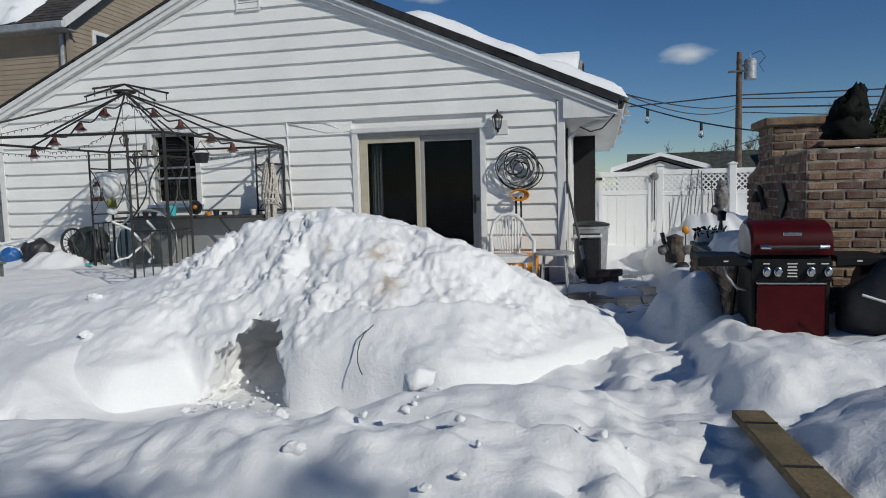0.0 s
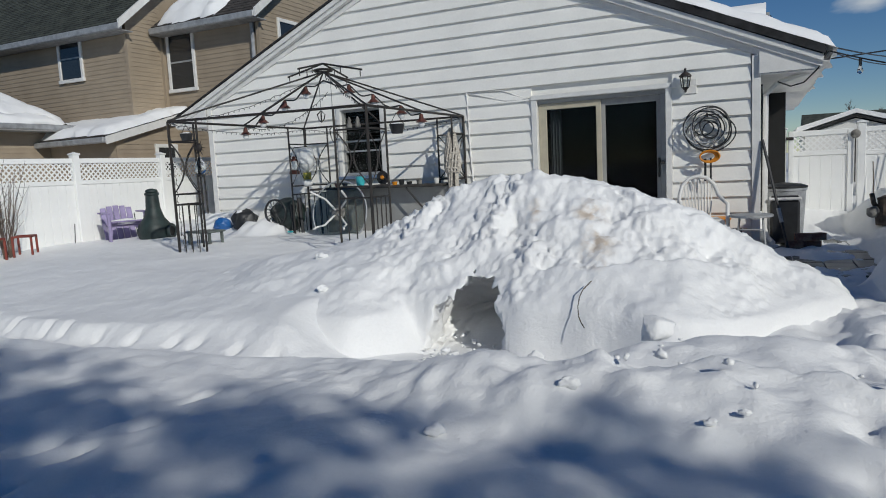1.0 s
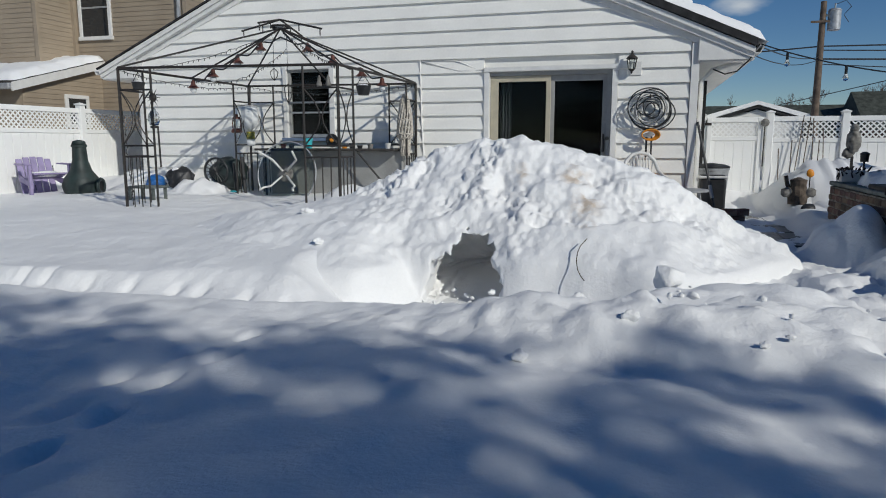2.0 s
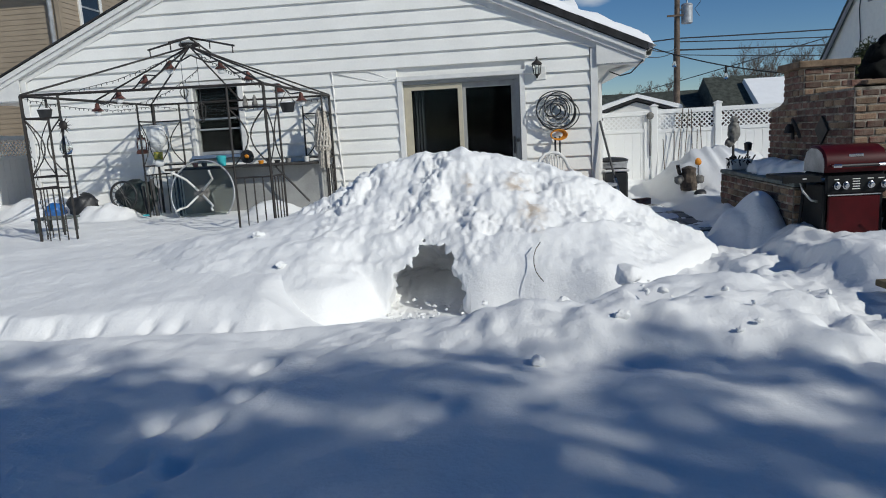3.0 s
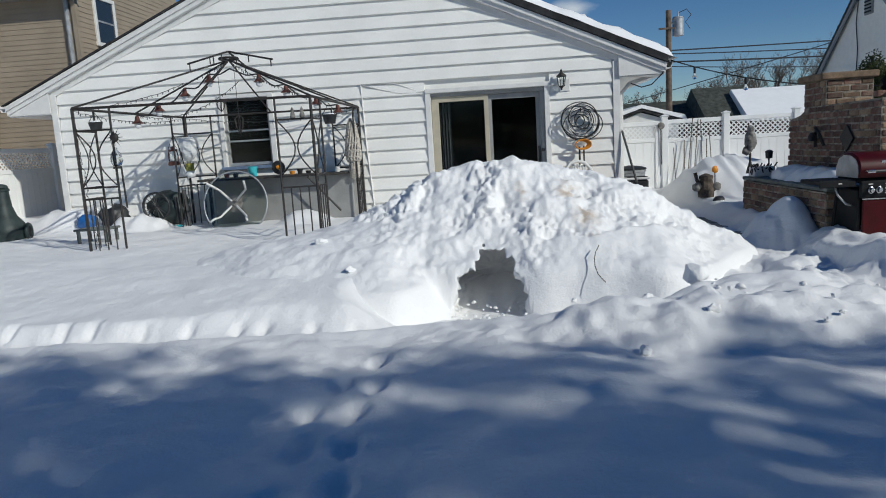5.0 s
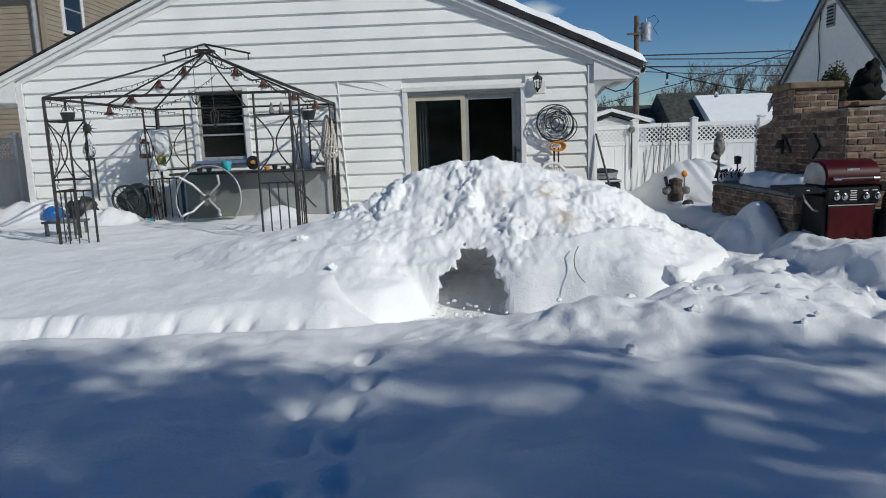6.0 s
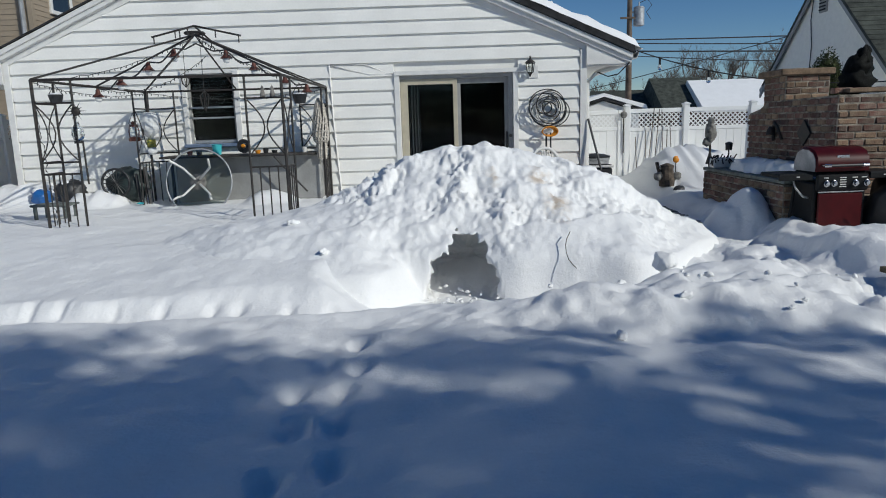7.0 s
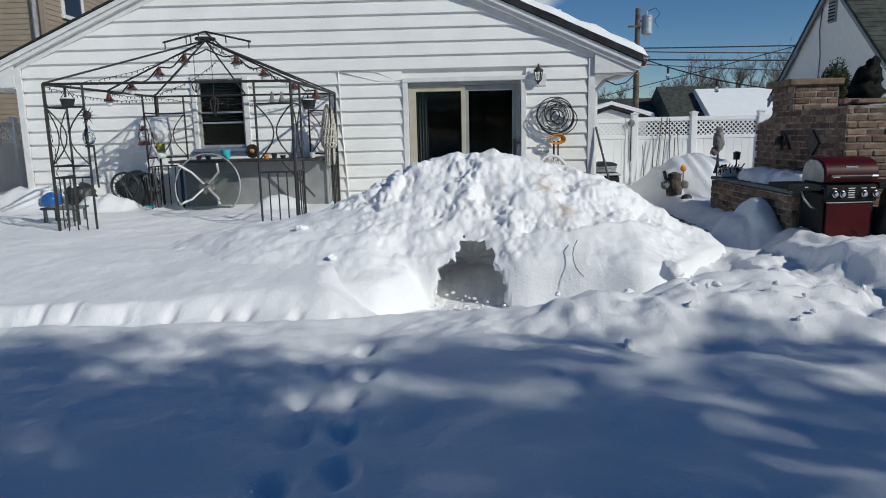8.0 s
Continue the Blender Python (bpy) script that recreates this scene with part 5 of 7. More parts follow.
def west_yard():
    # grey cellar enclosure with a dark shelf top under the window
    b = thing("cellar_bulkhead", (0, 0, 0), "grey painted cellar enclosure with a dark overhanging shelf", "bulkhead")
    part("body", Shape().box((-2.45, -0.20, 0.50), (2.35, 0.38, 1.05), b=0.01), GREYPAINT, b)
    part("shelf", Shape().box((-2.55, -0.34, 1.045), (2.45, 0.62, 0.035), b=0.006), mat("dark_board", (0.05, 0.045, 0.04), 0.8), b, "dark weathered shelf board")
    part("brace", bar((-1.95, -0.62, 1.02), (-1.45, -0.62, 0.45), 0.016), BLACKIRON, b)
    part("brace", bar((-3.6, -0.60, 1.02), (-3.6, -0.60, 0.15), 0.02), BLACKIRON, b)
    cup = Shape().lathe([(0.062, 0), (0.08, 0.16), (0.086, 0.165), (0.075, 0.165), (0.058, 0.01)], 16, pose(-2.92, -0.40, 1.064))
    solo("plastic_cup", cup, CYAN, "turquoise plastic pot on the shelf", "pot", smooth="edge")
    fan = thing("hose_reel", (-2.48, -0.42, 1.19), "dark coiled reel with brass centre on the shelf", "reel")
    for r in (0.10, 0.075, 0.05):
        part("coil", Shape().tube([(r * math.cos(t), 0, r * math.sin(t)) for t in np.linspace(0, 2 * math.pi, 15)[:-1]], 0.014, 5, closed=True), BLACKPLASTIC, fan)
    part("hub", Shape().lump((0, 0, 0), (0.04, 0.04, 0.04), 1, 0.2), ORANGE, fan)
    rng = random.Random(9)
    for i, (x, m) in enumerate(((-3.35, COPPER), (-3.2, BLACKPLASTIC), (-2.25, ORANGE), (-2.12, BLACKPLASTIC), (-1.98, BLACKPLASTIC), (-1.8, GREYROCK), (-1.5, WHITEPLASTIC))):
        h = rng.uniform(0.05, 0.09)
        solo("small_pot", Shape().lathe([(0.035, 0), (0.05, h), (0.04, h), (0.03, 0.01)], 10, pose(x, -0.44, 1.064)), m, "small garden pot among clutter on the shelf", "pot", "small pots", smooth="edge")
    # round glass table on its edge
    t = thing("patio_table", (-3.12, -0.78, 0.66), "round glass patio table tipped on its edge in the snow", "table")
    tilt = pose(0, 0, 0, 80, 0, 0)
    R = 0.52
    part("rim", Shape().tube([tilt @ Vector((R * math.cos(a), R * math.sin(a), 0)) for a in np.linspace(0, 2 * math.pi, 41)[:-1]], 0.013, 6, closed=True), GALV, t, "grey metal rim", smooth=True)
    part("tabletop", Shape().lathe([(R - 0.01, -0.004), (R - 0.01, 0.004)], 40, tilt), glass_material("smoky_table_glass", (0.62, 0.66, 0.62), 0.06), t, "smoky clear glass")
    part("hub", Shape().lathe([(0.12, 0.0), (0.13, 0.03), (0.05, 0.05), (0.03, 0.10)], 14, tilt), GREYROCK, t, smooth="edge")
    for i in range(4):
        a = math.pi / 4 + i * math.pi / 2
        pts = [Vector((0.05 * math.cos(a), 0.05 * math.sin(a), 0.06)), Vector((0.3 * math.cos(a), 0.3 * math.sin(a), 0.10)), Vector((0.36 * math.cos(a), 0.36 * math.sin(a), 0.25)), Vector((0.42 * math.cos(a), 0.42 * math.sin(a), 0.40 if i < 2 else 0.30))]
        part("leg", Shape().tube([tilt @ p for p in pts], 0.018, 6), WHITEPLASTIC, t, smooth=True)
    # low bundles beside the wall
    def bundle(name, at, r, m, label, cat, seed):
        o = thing(name, at, label, cat)
        part("cover", Shape().lump((0, 0, r[2] * 0.5), r, 3, 0.35, seed, 2.2), m, o, smooth=True)
        part("snow_cap", Shape().lump((-0.05, 0.02, r[2] * 1.2), (r[0] * 0.6, r[1] * 0.7, 0.06), 2, 0.3, seed + 3), SNOW, o, smooth=True)
    bundle("tarp_bundle", (-5.68, -0.72, 0.42), (0.16, 0.14, 0.13), BLUEPLASTIC, "crumpled blue tarp bundle half under snow", "tarp", 2)
    bundle("rubbish_bag", (-5.25, -0.62, 0.42), (0.24, 0.2, 0.22), BLACKPLASTIC, "dark plastic bag with snow on top", "bag", 5)
    # garden cart with wheel
    c = thing("garden_cart", (-4.35, -0.52, 0.32), "dark green tipped garden cart beside the wall", "cart")
    part("tray", Shape().lump((0, 0, 0.32), (0.34, 0.2, 0.27), 3, 0.3, 7, 2.0), CHIMGREEN, c, smooth=True)
    for k in range(9):
        a = math.pi * k / 9
        part("rib", Shape().tube([(-0.12 + 0.22 * math.cos(a), -0.20, 0.36 + 0.22 * math.sin(a)), (-0.12 - 0.22 * math.cos(a), -0.20, 0.36 - 0.22 * math.sin(a))], 0.006, 4), BLACKPLASTIC, c)
    part("wheel", Shape().tube([(-0.12 + 0.22 * math.cos(a), -0.20, 0.36 + 0.22 * math.sin(a)) for a in np.linspace(0, 2 * math.pi, 21)[:-1]], 0.02, 6, closed=True), BLACKPLASTIC, c, smooth=True)
    part("leg", bar((0.32, -0.1, 0.6), (0.38, -0.12, -0.1), 0.03), BLACKPLASTIC, c)
    part("leg", bar((0.22, -0.2, 0.5), (0.26, -0.2, -0.1), 0.025), BLACKPLASTIC, c)
    solo("snow_shovel_blade", Shape().lump((-4.0, -0.95, 0.37), (0.06, 0.05, 0.02), 1, 0.2), CYAN, "small turquoise plastic toy in the snow", "toy")
    # small green table and iron plant stand by the gazebo corner
    st = thing("side_table", (-4.55, -2.3, 0.25), "small low grey-green table standing in snow", "table")
    part("tabletop", Shape().box((0, 0, 0.27), (0.5, 0.35, 0.03), b=0.01), BLUESTONE, st)
    for sx in (-1, 1):
        for sy in (-1, 1):
            part("leg", Shape().box((sx * 0.2, sy * 0.13, 0.11), (0.04, 0.03, 0.3)), BLUESTONE, st)
    # lavender garden chair
    a = thing("adirondack_chair", (-7.25, -1.5, 0.30), "faded lavender plastic adirondack chair in the snow", "chair", turn=62)
    for i in range(5):
        x = -0.22 + 0.11 * i
        hh = 0.92 - 0.9 * x * x * 2
        part("back_slat", Shape().box((x, 0.30 + 0.0, 0.36), (0.10, 0.025, hh), pose(0, 0, 0.02, -27), b=0.01), PURPLE, a)
    for i in range(4):
        part("seat_slat", Shape().box((0, 0.12 - 0.13 * i, 0.26 + 0.03 * i), (0.52, 0.12, 0.025), b=0.008), PURPLE, a)
    for sx in (-1, 1):
        part("armrest", Shape().box((sx * 0.32, -0.02, 0.50), (0.12, 0.62, 0.025), b=0.01), PURPLE, a)
        part("front_leg", Shape().box((sx * 0.30, -0.28, 0.20), (0.05, 0.09, 0.6), b=0.01), PURPLE, a)
        part("side_rail", Shape().box((sx * 0.27, 0.1, 0.20), (0.03, 0.75, 0.10), pose(0, 0, 0, 8), b=0.008), PURPLE, a)
    part("snow_pad", Shape().lump((0, -0.05, 0.34), (0.24, 0.2, 0.05), 2, 0.3), SNOW, a, smooth=True)
    # chiminea
    ch = thing("chiminea", (-6.5, -1.5, 0.28), "dark green clay chiminea standing in the snow", "chiminea", turn=20)
    part("body", Shape().lathe([(0.16, 0.0), (0.27, 0.06), (0.30, 0.18), (0.26, 0.30), (0.17, 0.42), (0.12, 0.58), (0.105, 0.80), (0.12, 0.81), (0.12, 0.84), (0.09, 0.86)], 24), CHIMGREEN, ch, smooth="edge")
    part("mouth_ring", Shape().tube([(0.30 + 0.0, 0.13 * math.cos(t), 0.17 + 0.11 * math.sin(t)) for t in np.linspace(0, 2 * math.pi, 21)[:-1]], 0.03, 6, closed=True), CHIMGREEN, ch, smooth=True)
    # flat near-black disc painting the shade inside the mouth
    part("mouth", Shape().lathe([(0.12, 0.0), (0.11, 0.02)], 16, pose(0.285, 0, 0.17, 0, 90, 0)), SHADE_BLACK, ch)
    part("lid", Shape().lathe([(0.11, 0.86), (0.09, 0.90), (0.03, 0.92)], 16), CHIMGREEN, ch, smooth="edge")
    # red frame stools and a bare shrub against the fence
    for x, y, tn in ((-7.45, -3.75, 15), (-7.4, -3.25, 40)):
        s = thing("plant_stand", (x, y, 0.16), "small red-painted wooden frame stand half buried", "plant stand", "red stands", turn=tn)
        for sx in (-1, 1):
            for sy in (-1, 1):
                part("leg", Shape().box((sx * 0.13, sy * 0.13, 0.2), (0.03, 0.03, 0.42), b=0.004), REDWOOD, s)
            part("rail", Shape().box((sx * 0.13, 0, 0.40), (0.03, 0.29, 0.03), b=0.004), REDWOOD, s)
            part("rail", Shape().box((0, sx * 0.13, 0.402), (0.23, 0.028, 0.03), b=0.004), REDWOOD, s)
    rng = random.Random(12)
    sh = thing("shrub", (-7.55, -3.45, 0.2), "bare upright twiggy shrub against the white fence", "shrub")
    for i in range(22):
        a0 = rng.uniform(0, 6.28)
        lean = rng.uniform(0.05, 0.42)
        h = rng.uniform(0.9, 1.65)
        pts = [Vector((0.05 * math.cos(a0), 0.05 * math.sin(a0), 0))]
        for j in range(1, 6):
            u = j / 5
            pts.append(Vector((math.cos(a0) * (0.05 + lean * u ** 1.4) * 0.6 + rng.uniform(-0.03, 0.03), math.sin(a0) * (0.05 + lean * u ** 1.4) + rng.uniform(-0.03, 0.03), h * u)))
        part("stem", Shape().tube(pts, 0.01, 4, taper=[0.011, 0.010, 0.008, 0.006, 0.004, 0.002]), TWIGS, sh)
        tw = Shape()
        for j in range(5):
            b0 = pts[rng.randint(2, 4)]
            tw.tube([b0, b0 + Vector((rng.uniform(-0.12, 0.12), rng.uniform(-0.15, 0.15), rng.uniform(0.1, 0.3)))], 0.003, 3)
        part("twig", tw, TWIGS, sh)
    for x, y, h, lean in ((-7.75, -4.65, 0.75, -0.1), (-7.8, -1.2, 0.7, 0.02), (-7.8, -0.75, 0.65, -0.05), (-7.8, -0.1, 0.6, -0.06), (-7.82, -2.1, 0.55, 0.05)):
        solo("garden_stake", Shape().tube([(x, y, 0.1), (x, y + lean, 0.1 + h)], 0.008, 5), BLACKIRON, "thin dark garden stake standing in the snow", "stake", "garden stakes")


west_yard()


def east_court():
    # stacking chair
    c = thing("plastic_chair", (2.42, -0.72, 0.04), "white plastic stacking garden chair with slatted back", "chair", turn=14)
    for i in range(9):
        x = -0.16 + 0.04 * i
        part("back_slat", Shape().tube([(x * 0.8, 0.20, 0.44), (x, 0.26, 0.62), (x * 1.08, 0.30, 0.93 - 3.2 * x * x)], 0.010, 4), WHITEPLASTIC, c)
    bow = [(-0.27, -0.22, 0.0), (-0.27, -0.20, 0.40), (-0.28, -0.15, 0.62), (-0.27, 0.08, 0.66), (-0.245, 0.24, 0.72), (-0.20, 0.29, 0.86), (-0.11, 0.31, 0.95), (0, 0.32, 0.975), (0.11, 0.31, 0.95), (0.20, 0.29, 0.86), (0.245, 0.24, 0.72), (0.27, 0.08, 0.66), (0.28, -0.15, 0.62), (0.27, -0.20, 0.40), (0.27, -0.22, 0.0)]
    part("frame", Shape().tube(bow, 0.026, 6), WHITEPLASTIC, c, smooth=True)
    part("seat", Shape().box((0, 0.0, 0.42), (0.46, 0.44, 0.03), b=0.012), WHITEPLASTIC, c)
    part("apron", Shape().box((0, -0.21, 0.385), (0.48, 0.02, 0.07), b=0.008), WHITEPLASTIC, c)
    for sx in (-1, 1):
        part("rear_leg", Shape().tube([(sx * 0.2, 0.2, 0.43), (sx * 0.25, 0.32, 0.0)], 0.025, 6), WHITEPLASTIC, c)
    o = thing("storage_crate", (2.42, -0.30, 0.03), "orange plastic crate behind the chair", "crate")
    part("body", Shape().box((0, 0, 0.21), (0.62, 0.26, 0.38), b=0.02), ORANGE, o)
    part("rim", Shape().box((0, 0, 0.41), (0.66, 0.30, 0.035), b=0.01), ORANGE, o)
    part("dark_box", Shape().box((0.40, 0, 0.14), (0.12, 0.2, 0.26), b=0.01), BLACKPLASTIC, o)
    # folding bistro table
    t = thing("bistro_table", (3.0, -0.92, 0.03), "small round grey metal bistro table", "table")
    part("tabletop", Shape().lathe([(0.235, 0.475), (0.25, 0.48), (0.25, 0.505), (0.235, 0.51)], 28), GALV, t, "grey mottled top", smooth="edge")
    for sx in (-1, 1):
        for sy in (-1, 1):
            part("leg", bar((sx * 0.13, sy * 0.12, 0.475), (sx * 0.17, sy * 0.15, 0.0), 0.012), GALV, t)
        part("stretcher", bar((sx * 0.165, -0.14, 0.06), (sx * 0.165, 0.14, 0.06), 0.009), GALV, t)
    part("crossbar", bar((-0.15, -0.13, 0.33), (0.15, -0.13, 0.33), 0.009), GALV, t)
    # bins
    b = thing("dustbin", (3.42, 0.95, 0.02), "galvanised grey dustbin with a dark lid", "bin", "bins by the house")
    part("body", Shape().lathe([(0.23, 0), (0.27, 0.70), (0.285, 0.71), (0.285, 0.74), (0.26, 0.74), (0.22, 0.03)], 24), GALV, b, smooth="edge")
    part("lid", Shape().lathe([(0.29, 0.745), (0.29, 0.77), (0.2, 0.80), (0.03, 0.82)], 24), BLACKPLASTIC, b, smooth="edge")
    b = thing("waste_bin", (3.40, 0.32, 0.02), "black plastic waste bin with a light rim", "bin", "bins by the house")
    part("body", Shape().box((0, 0, 0.31), (0.36, 0.34, 0.60), b=0.03), BLACKPLASTIC, b)
    part("rim", Shape().box((0, 0, 0.63), (0.40, 0.38, 0.04), b=0.012), WHITEPLASTIC, b, "pale rim")
    # near-black sheet painting the dark of the bin's opening
    part("opening_shade", Shape().box((0, 0, 0.652), (0.33, 0.31, 0.01)), SHADE_BLACK, b)
    for k, (x, y, z, tn) in enumerate(((3.5, -0.25, 0.03, 5), (3.71, -0.22, 0.03, -8), (3.6, -0.24, 0.13, 3), (3.62, -0.05, 0.03, 70), (3.76, -0.2, 0.13, 30))):
        solo("loose_brick", Shape().box((0, 0, 0.05), (0.2, 0.1, 0.095), b=0.006), BRICK, "loose red brick lying by the bins", "brick", "loose bricks", at=pose(x, y, z, 0, 0, tn))
    r = thing("shovel", (0, 0, 0), "dark long-handled shovel leaning at the house corner", "shovel")
    part("shaft", Shape().tube([(3.42, -0.42, 0.05), (3.12, -0.06, 1.45)], 0.018, 8), BLACKPLASTIC, r)
    part("grip", Shape().tube([(3.35, -0.335, 0.38), (3.31, -0.287, 0.56)], 0.024, 8), GALV, r)
    # wall lamp
    lm = thing("wall_lamp", (2.17, -0.03, 2.30), "black coach lantern on a white wall plate", "wall lamp")
    part("plate", Shape().box((0.06, 0.0, -0.07), (0.16, 0.03, 0.2), b=0.006), TRIM, lm, "white mounting block")
    part("arm", Shape().tube([(0, -0.02, -0.12), (0, -0.08, -0.14), (0, -0.1, -0.09)], 0.014, 6), BLACKIRON, lm)
    part("glass", Shape().lathe([(0.045, -0.08), (0.065, 0.06)], 6, pose(0, -0.1, 0), cap=False), CLEARGLASS, lm)
    for i in range(6):
        a = math.pi * i / 3
        part("cage_bar", bar((0.047 * math.cos(a), -0.1 + 0.047 * math.sin(a), -0.085), (0.068 * math.cos(a), -0.1 + 0.068 * math.sin(a), 0.065), 0.006, 4), BLACKIRON, lm)
    part("roof", Shape().lathe([(0.085, 0.06), (0.07, 0.085), (0.025, 0.12), (0.012, 0.14), (0.018, 0.16), (0.0, 0.18)], 12, pose(0, -0.1, 0)), BLACKIRON, lm, smooth="edge")
    part("base", Shape().lathe([(0.02, -0.12), (0.05, -0.085)], 8, pose(0, -0.1, 0)), BLACKIRON, lm)
    # coil of hose on the wall
    h = thing("hose_coil", (2.45, -0.06, 1.62), "tangled coil of black hose hung on the wall", "hose")
    rng = random.Random(3)
    for k in range(13):
        r0 = rng.uniform(0.10, 0.31)
        ox, oz = rng.uniform(-0.05, 0.05), rng.uniform(-0.05, 0.05)
        e = rng.uniform(0.8, 1.1)
        ph = rng.uniform(0, 6.28)
        pts = [(ox + r0 * math.cos(a) * (1 + 0.06 * math.sin(2 * a + ph)), -0.03 - 0.008 * k + 0.02 * math.sin(3 * a + ph), oz + r0 * e * math.sin(a)) for a in np.linspace(0, 2 * math.pi, 33)[:-1]]
        part("loop", Shape().tube(pts, 0.009, 5, closed=True), BLACKPLASTIC if k % 3 else GALV, h, smooth=True)
    part("hook", Shape().tube([(0, 0.05, 0.2), (0, -0.12, 0.18), (0, -0.15, 0.22)], 0.012, 5), BLACKIRON, h)
    og = thing("extension_cord", (2.45, -0.16, 1.27), "orange extension cord looped under the hose", "cord")
    for k in range(4):
        rr = 0.085 + 0.008 * k
        part("loop", Shape().tube([(rr * 1.15 * math.cos(a) + 0.01 * k, -0.012 * k, rr * 0.72 * math.sin(a)) for a in np.linspace(0, 2 * math.pi, 25)[:-1]], 0.011, 5, closed=True), ORANGE, og, smooth=True)
    part("strap", Shape().box((-0.03, 0.0, -0.18), (0.03, 0.02, 0.30), b=0.004), BLACKPLASTIC, og)
    part("strap", Shape().box((0.04, 0.0, -0.19), (0.025, 0.02, 0.34), b=0.004), BLACKPLASTIC, og)
    # cable on the wall left of the door
    solo("wall_cable", Shape().tube([(-1.09, -0.03, 2.44), (-0.8, -0.03, 2.36), (-0.45, -0.04, 2.27), (-0.2, -0.03, 2.26), (0.0, -0.06, 2.30)], 0.012, 5), WHITEPLASTIC, "white cable sagging along the siding", "cable", smooth=True)
    solo("wall_cable", Shape().tube([(-1.09, -0.03, 2.46), (-0.5, -0.03, 2.43), (-0.1, -0.03, 2.26)], 0.008, 5), WHITEPLASTIC, "white cable sagging along the siding", "cable", smooth=True)
    solo("wall_conduit", Shape().tube([(-1.095, -0.03, 2.46), (-1.07, -0.035, 1.5), (-1.0, -0.04, 0.3)], 0.016, 6), TRIM, "white conduit running down the siding", "conduit")
    part("side_shutter", Shape().box((3.105, 0.75, 1.75), (0.03, 0.5, 0.95), b=0.005), DARKGLASS, house, "dark side window")
    # cable at the eave
    solo("eave_cable", Shape().tube([(3.3, 0.1, 2.2), (3.45, 0.0, 2.12), (3.6, -0.05, 2.15), (3.75, -0.1, 2.3), (3.86, -0.12, 2.5)], 0.01, 5), BLACKPLASTIC, "black cable looping from the eave", "cable", smooth=True)
    # string of bulbs from the eave to the oven
    a, b2 = Vector((3.88, -0.12, 2.50)), Vector((6.9, -2.4, 1.82))
    sl = thing("string_light", tuple(a), "black cable of bare bulbs from the eave to the brick oven", "string light", "string lights")
    pts = [(b2 - a) * (i / 40) - Vector((0, 0, 0.22 * 4 * (i / 40) * (1 - i / 40))) for i in range(41)]
    part("wire", Shape().tube(pts, 0.009, 5), BLACKPLASTIC, sl)
    for i in (4, 12, 21, 28):
        p = pts[i]
        so = part("socket", Shape().tube([p, p - Vector((0, 0, 0.10))], 0.018, 7), BLACKPLASTIC, sl)
        part("bulb", Shape().lathe([(0.0, -0.19), (0.03, -0.175), (0.035, -0.15), (0.018, -0.10)], 10, Matrix.Translation(p), cap=False), CLEARGLASS, so, smooth=True)
    # side dormer on the roof, its gable end to the east
    d = thing("roof_dormer", (0, 0, 0), "snow-covered roof dormer with grey shingled end", "dormer")
    part("body", Shape().prism([(3.0, 2.7), (5.6, 2.7), (5.6, 3.3), (4.3, 3.86), (3.0, 3.3)], 0.8, 3.22, "x"), GREYPAINT, d)
    for i in range(9):
        z = 2.85 + 0.11 * i
        hw = 1.3 if z < 3.25 else max(0.1, 1.3 - (z + 0.05 - 3.25) * 2.3)
        part("course", Shape().box((3.235, 4.3, z), (0.03, 2 * hw, 0.10)), SHINGLE, d)
    part("snow_cover", Shape().prism([(2.9, 3.27), (4.3, 3.88), (5.7, 3.27), (5.65, 3.42), (5.0, 3.75), (4.3, 4.04), (3.6, 3.80), (2.9, 3.45)], 0.4, 3.16, "x"), SNOW, d, "thick white snow cover", smooth=True)


east_court()

# ---- a few small clouds far behind everything ----


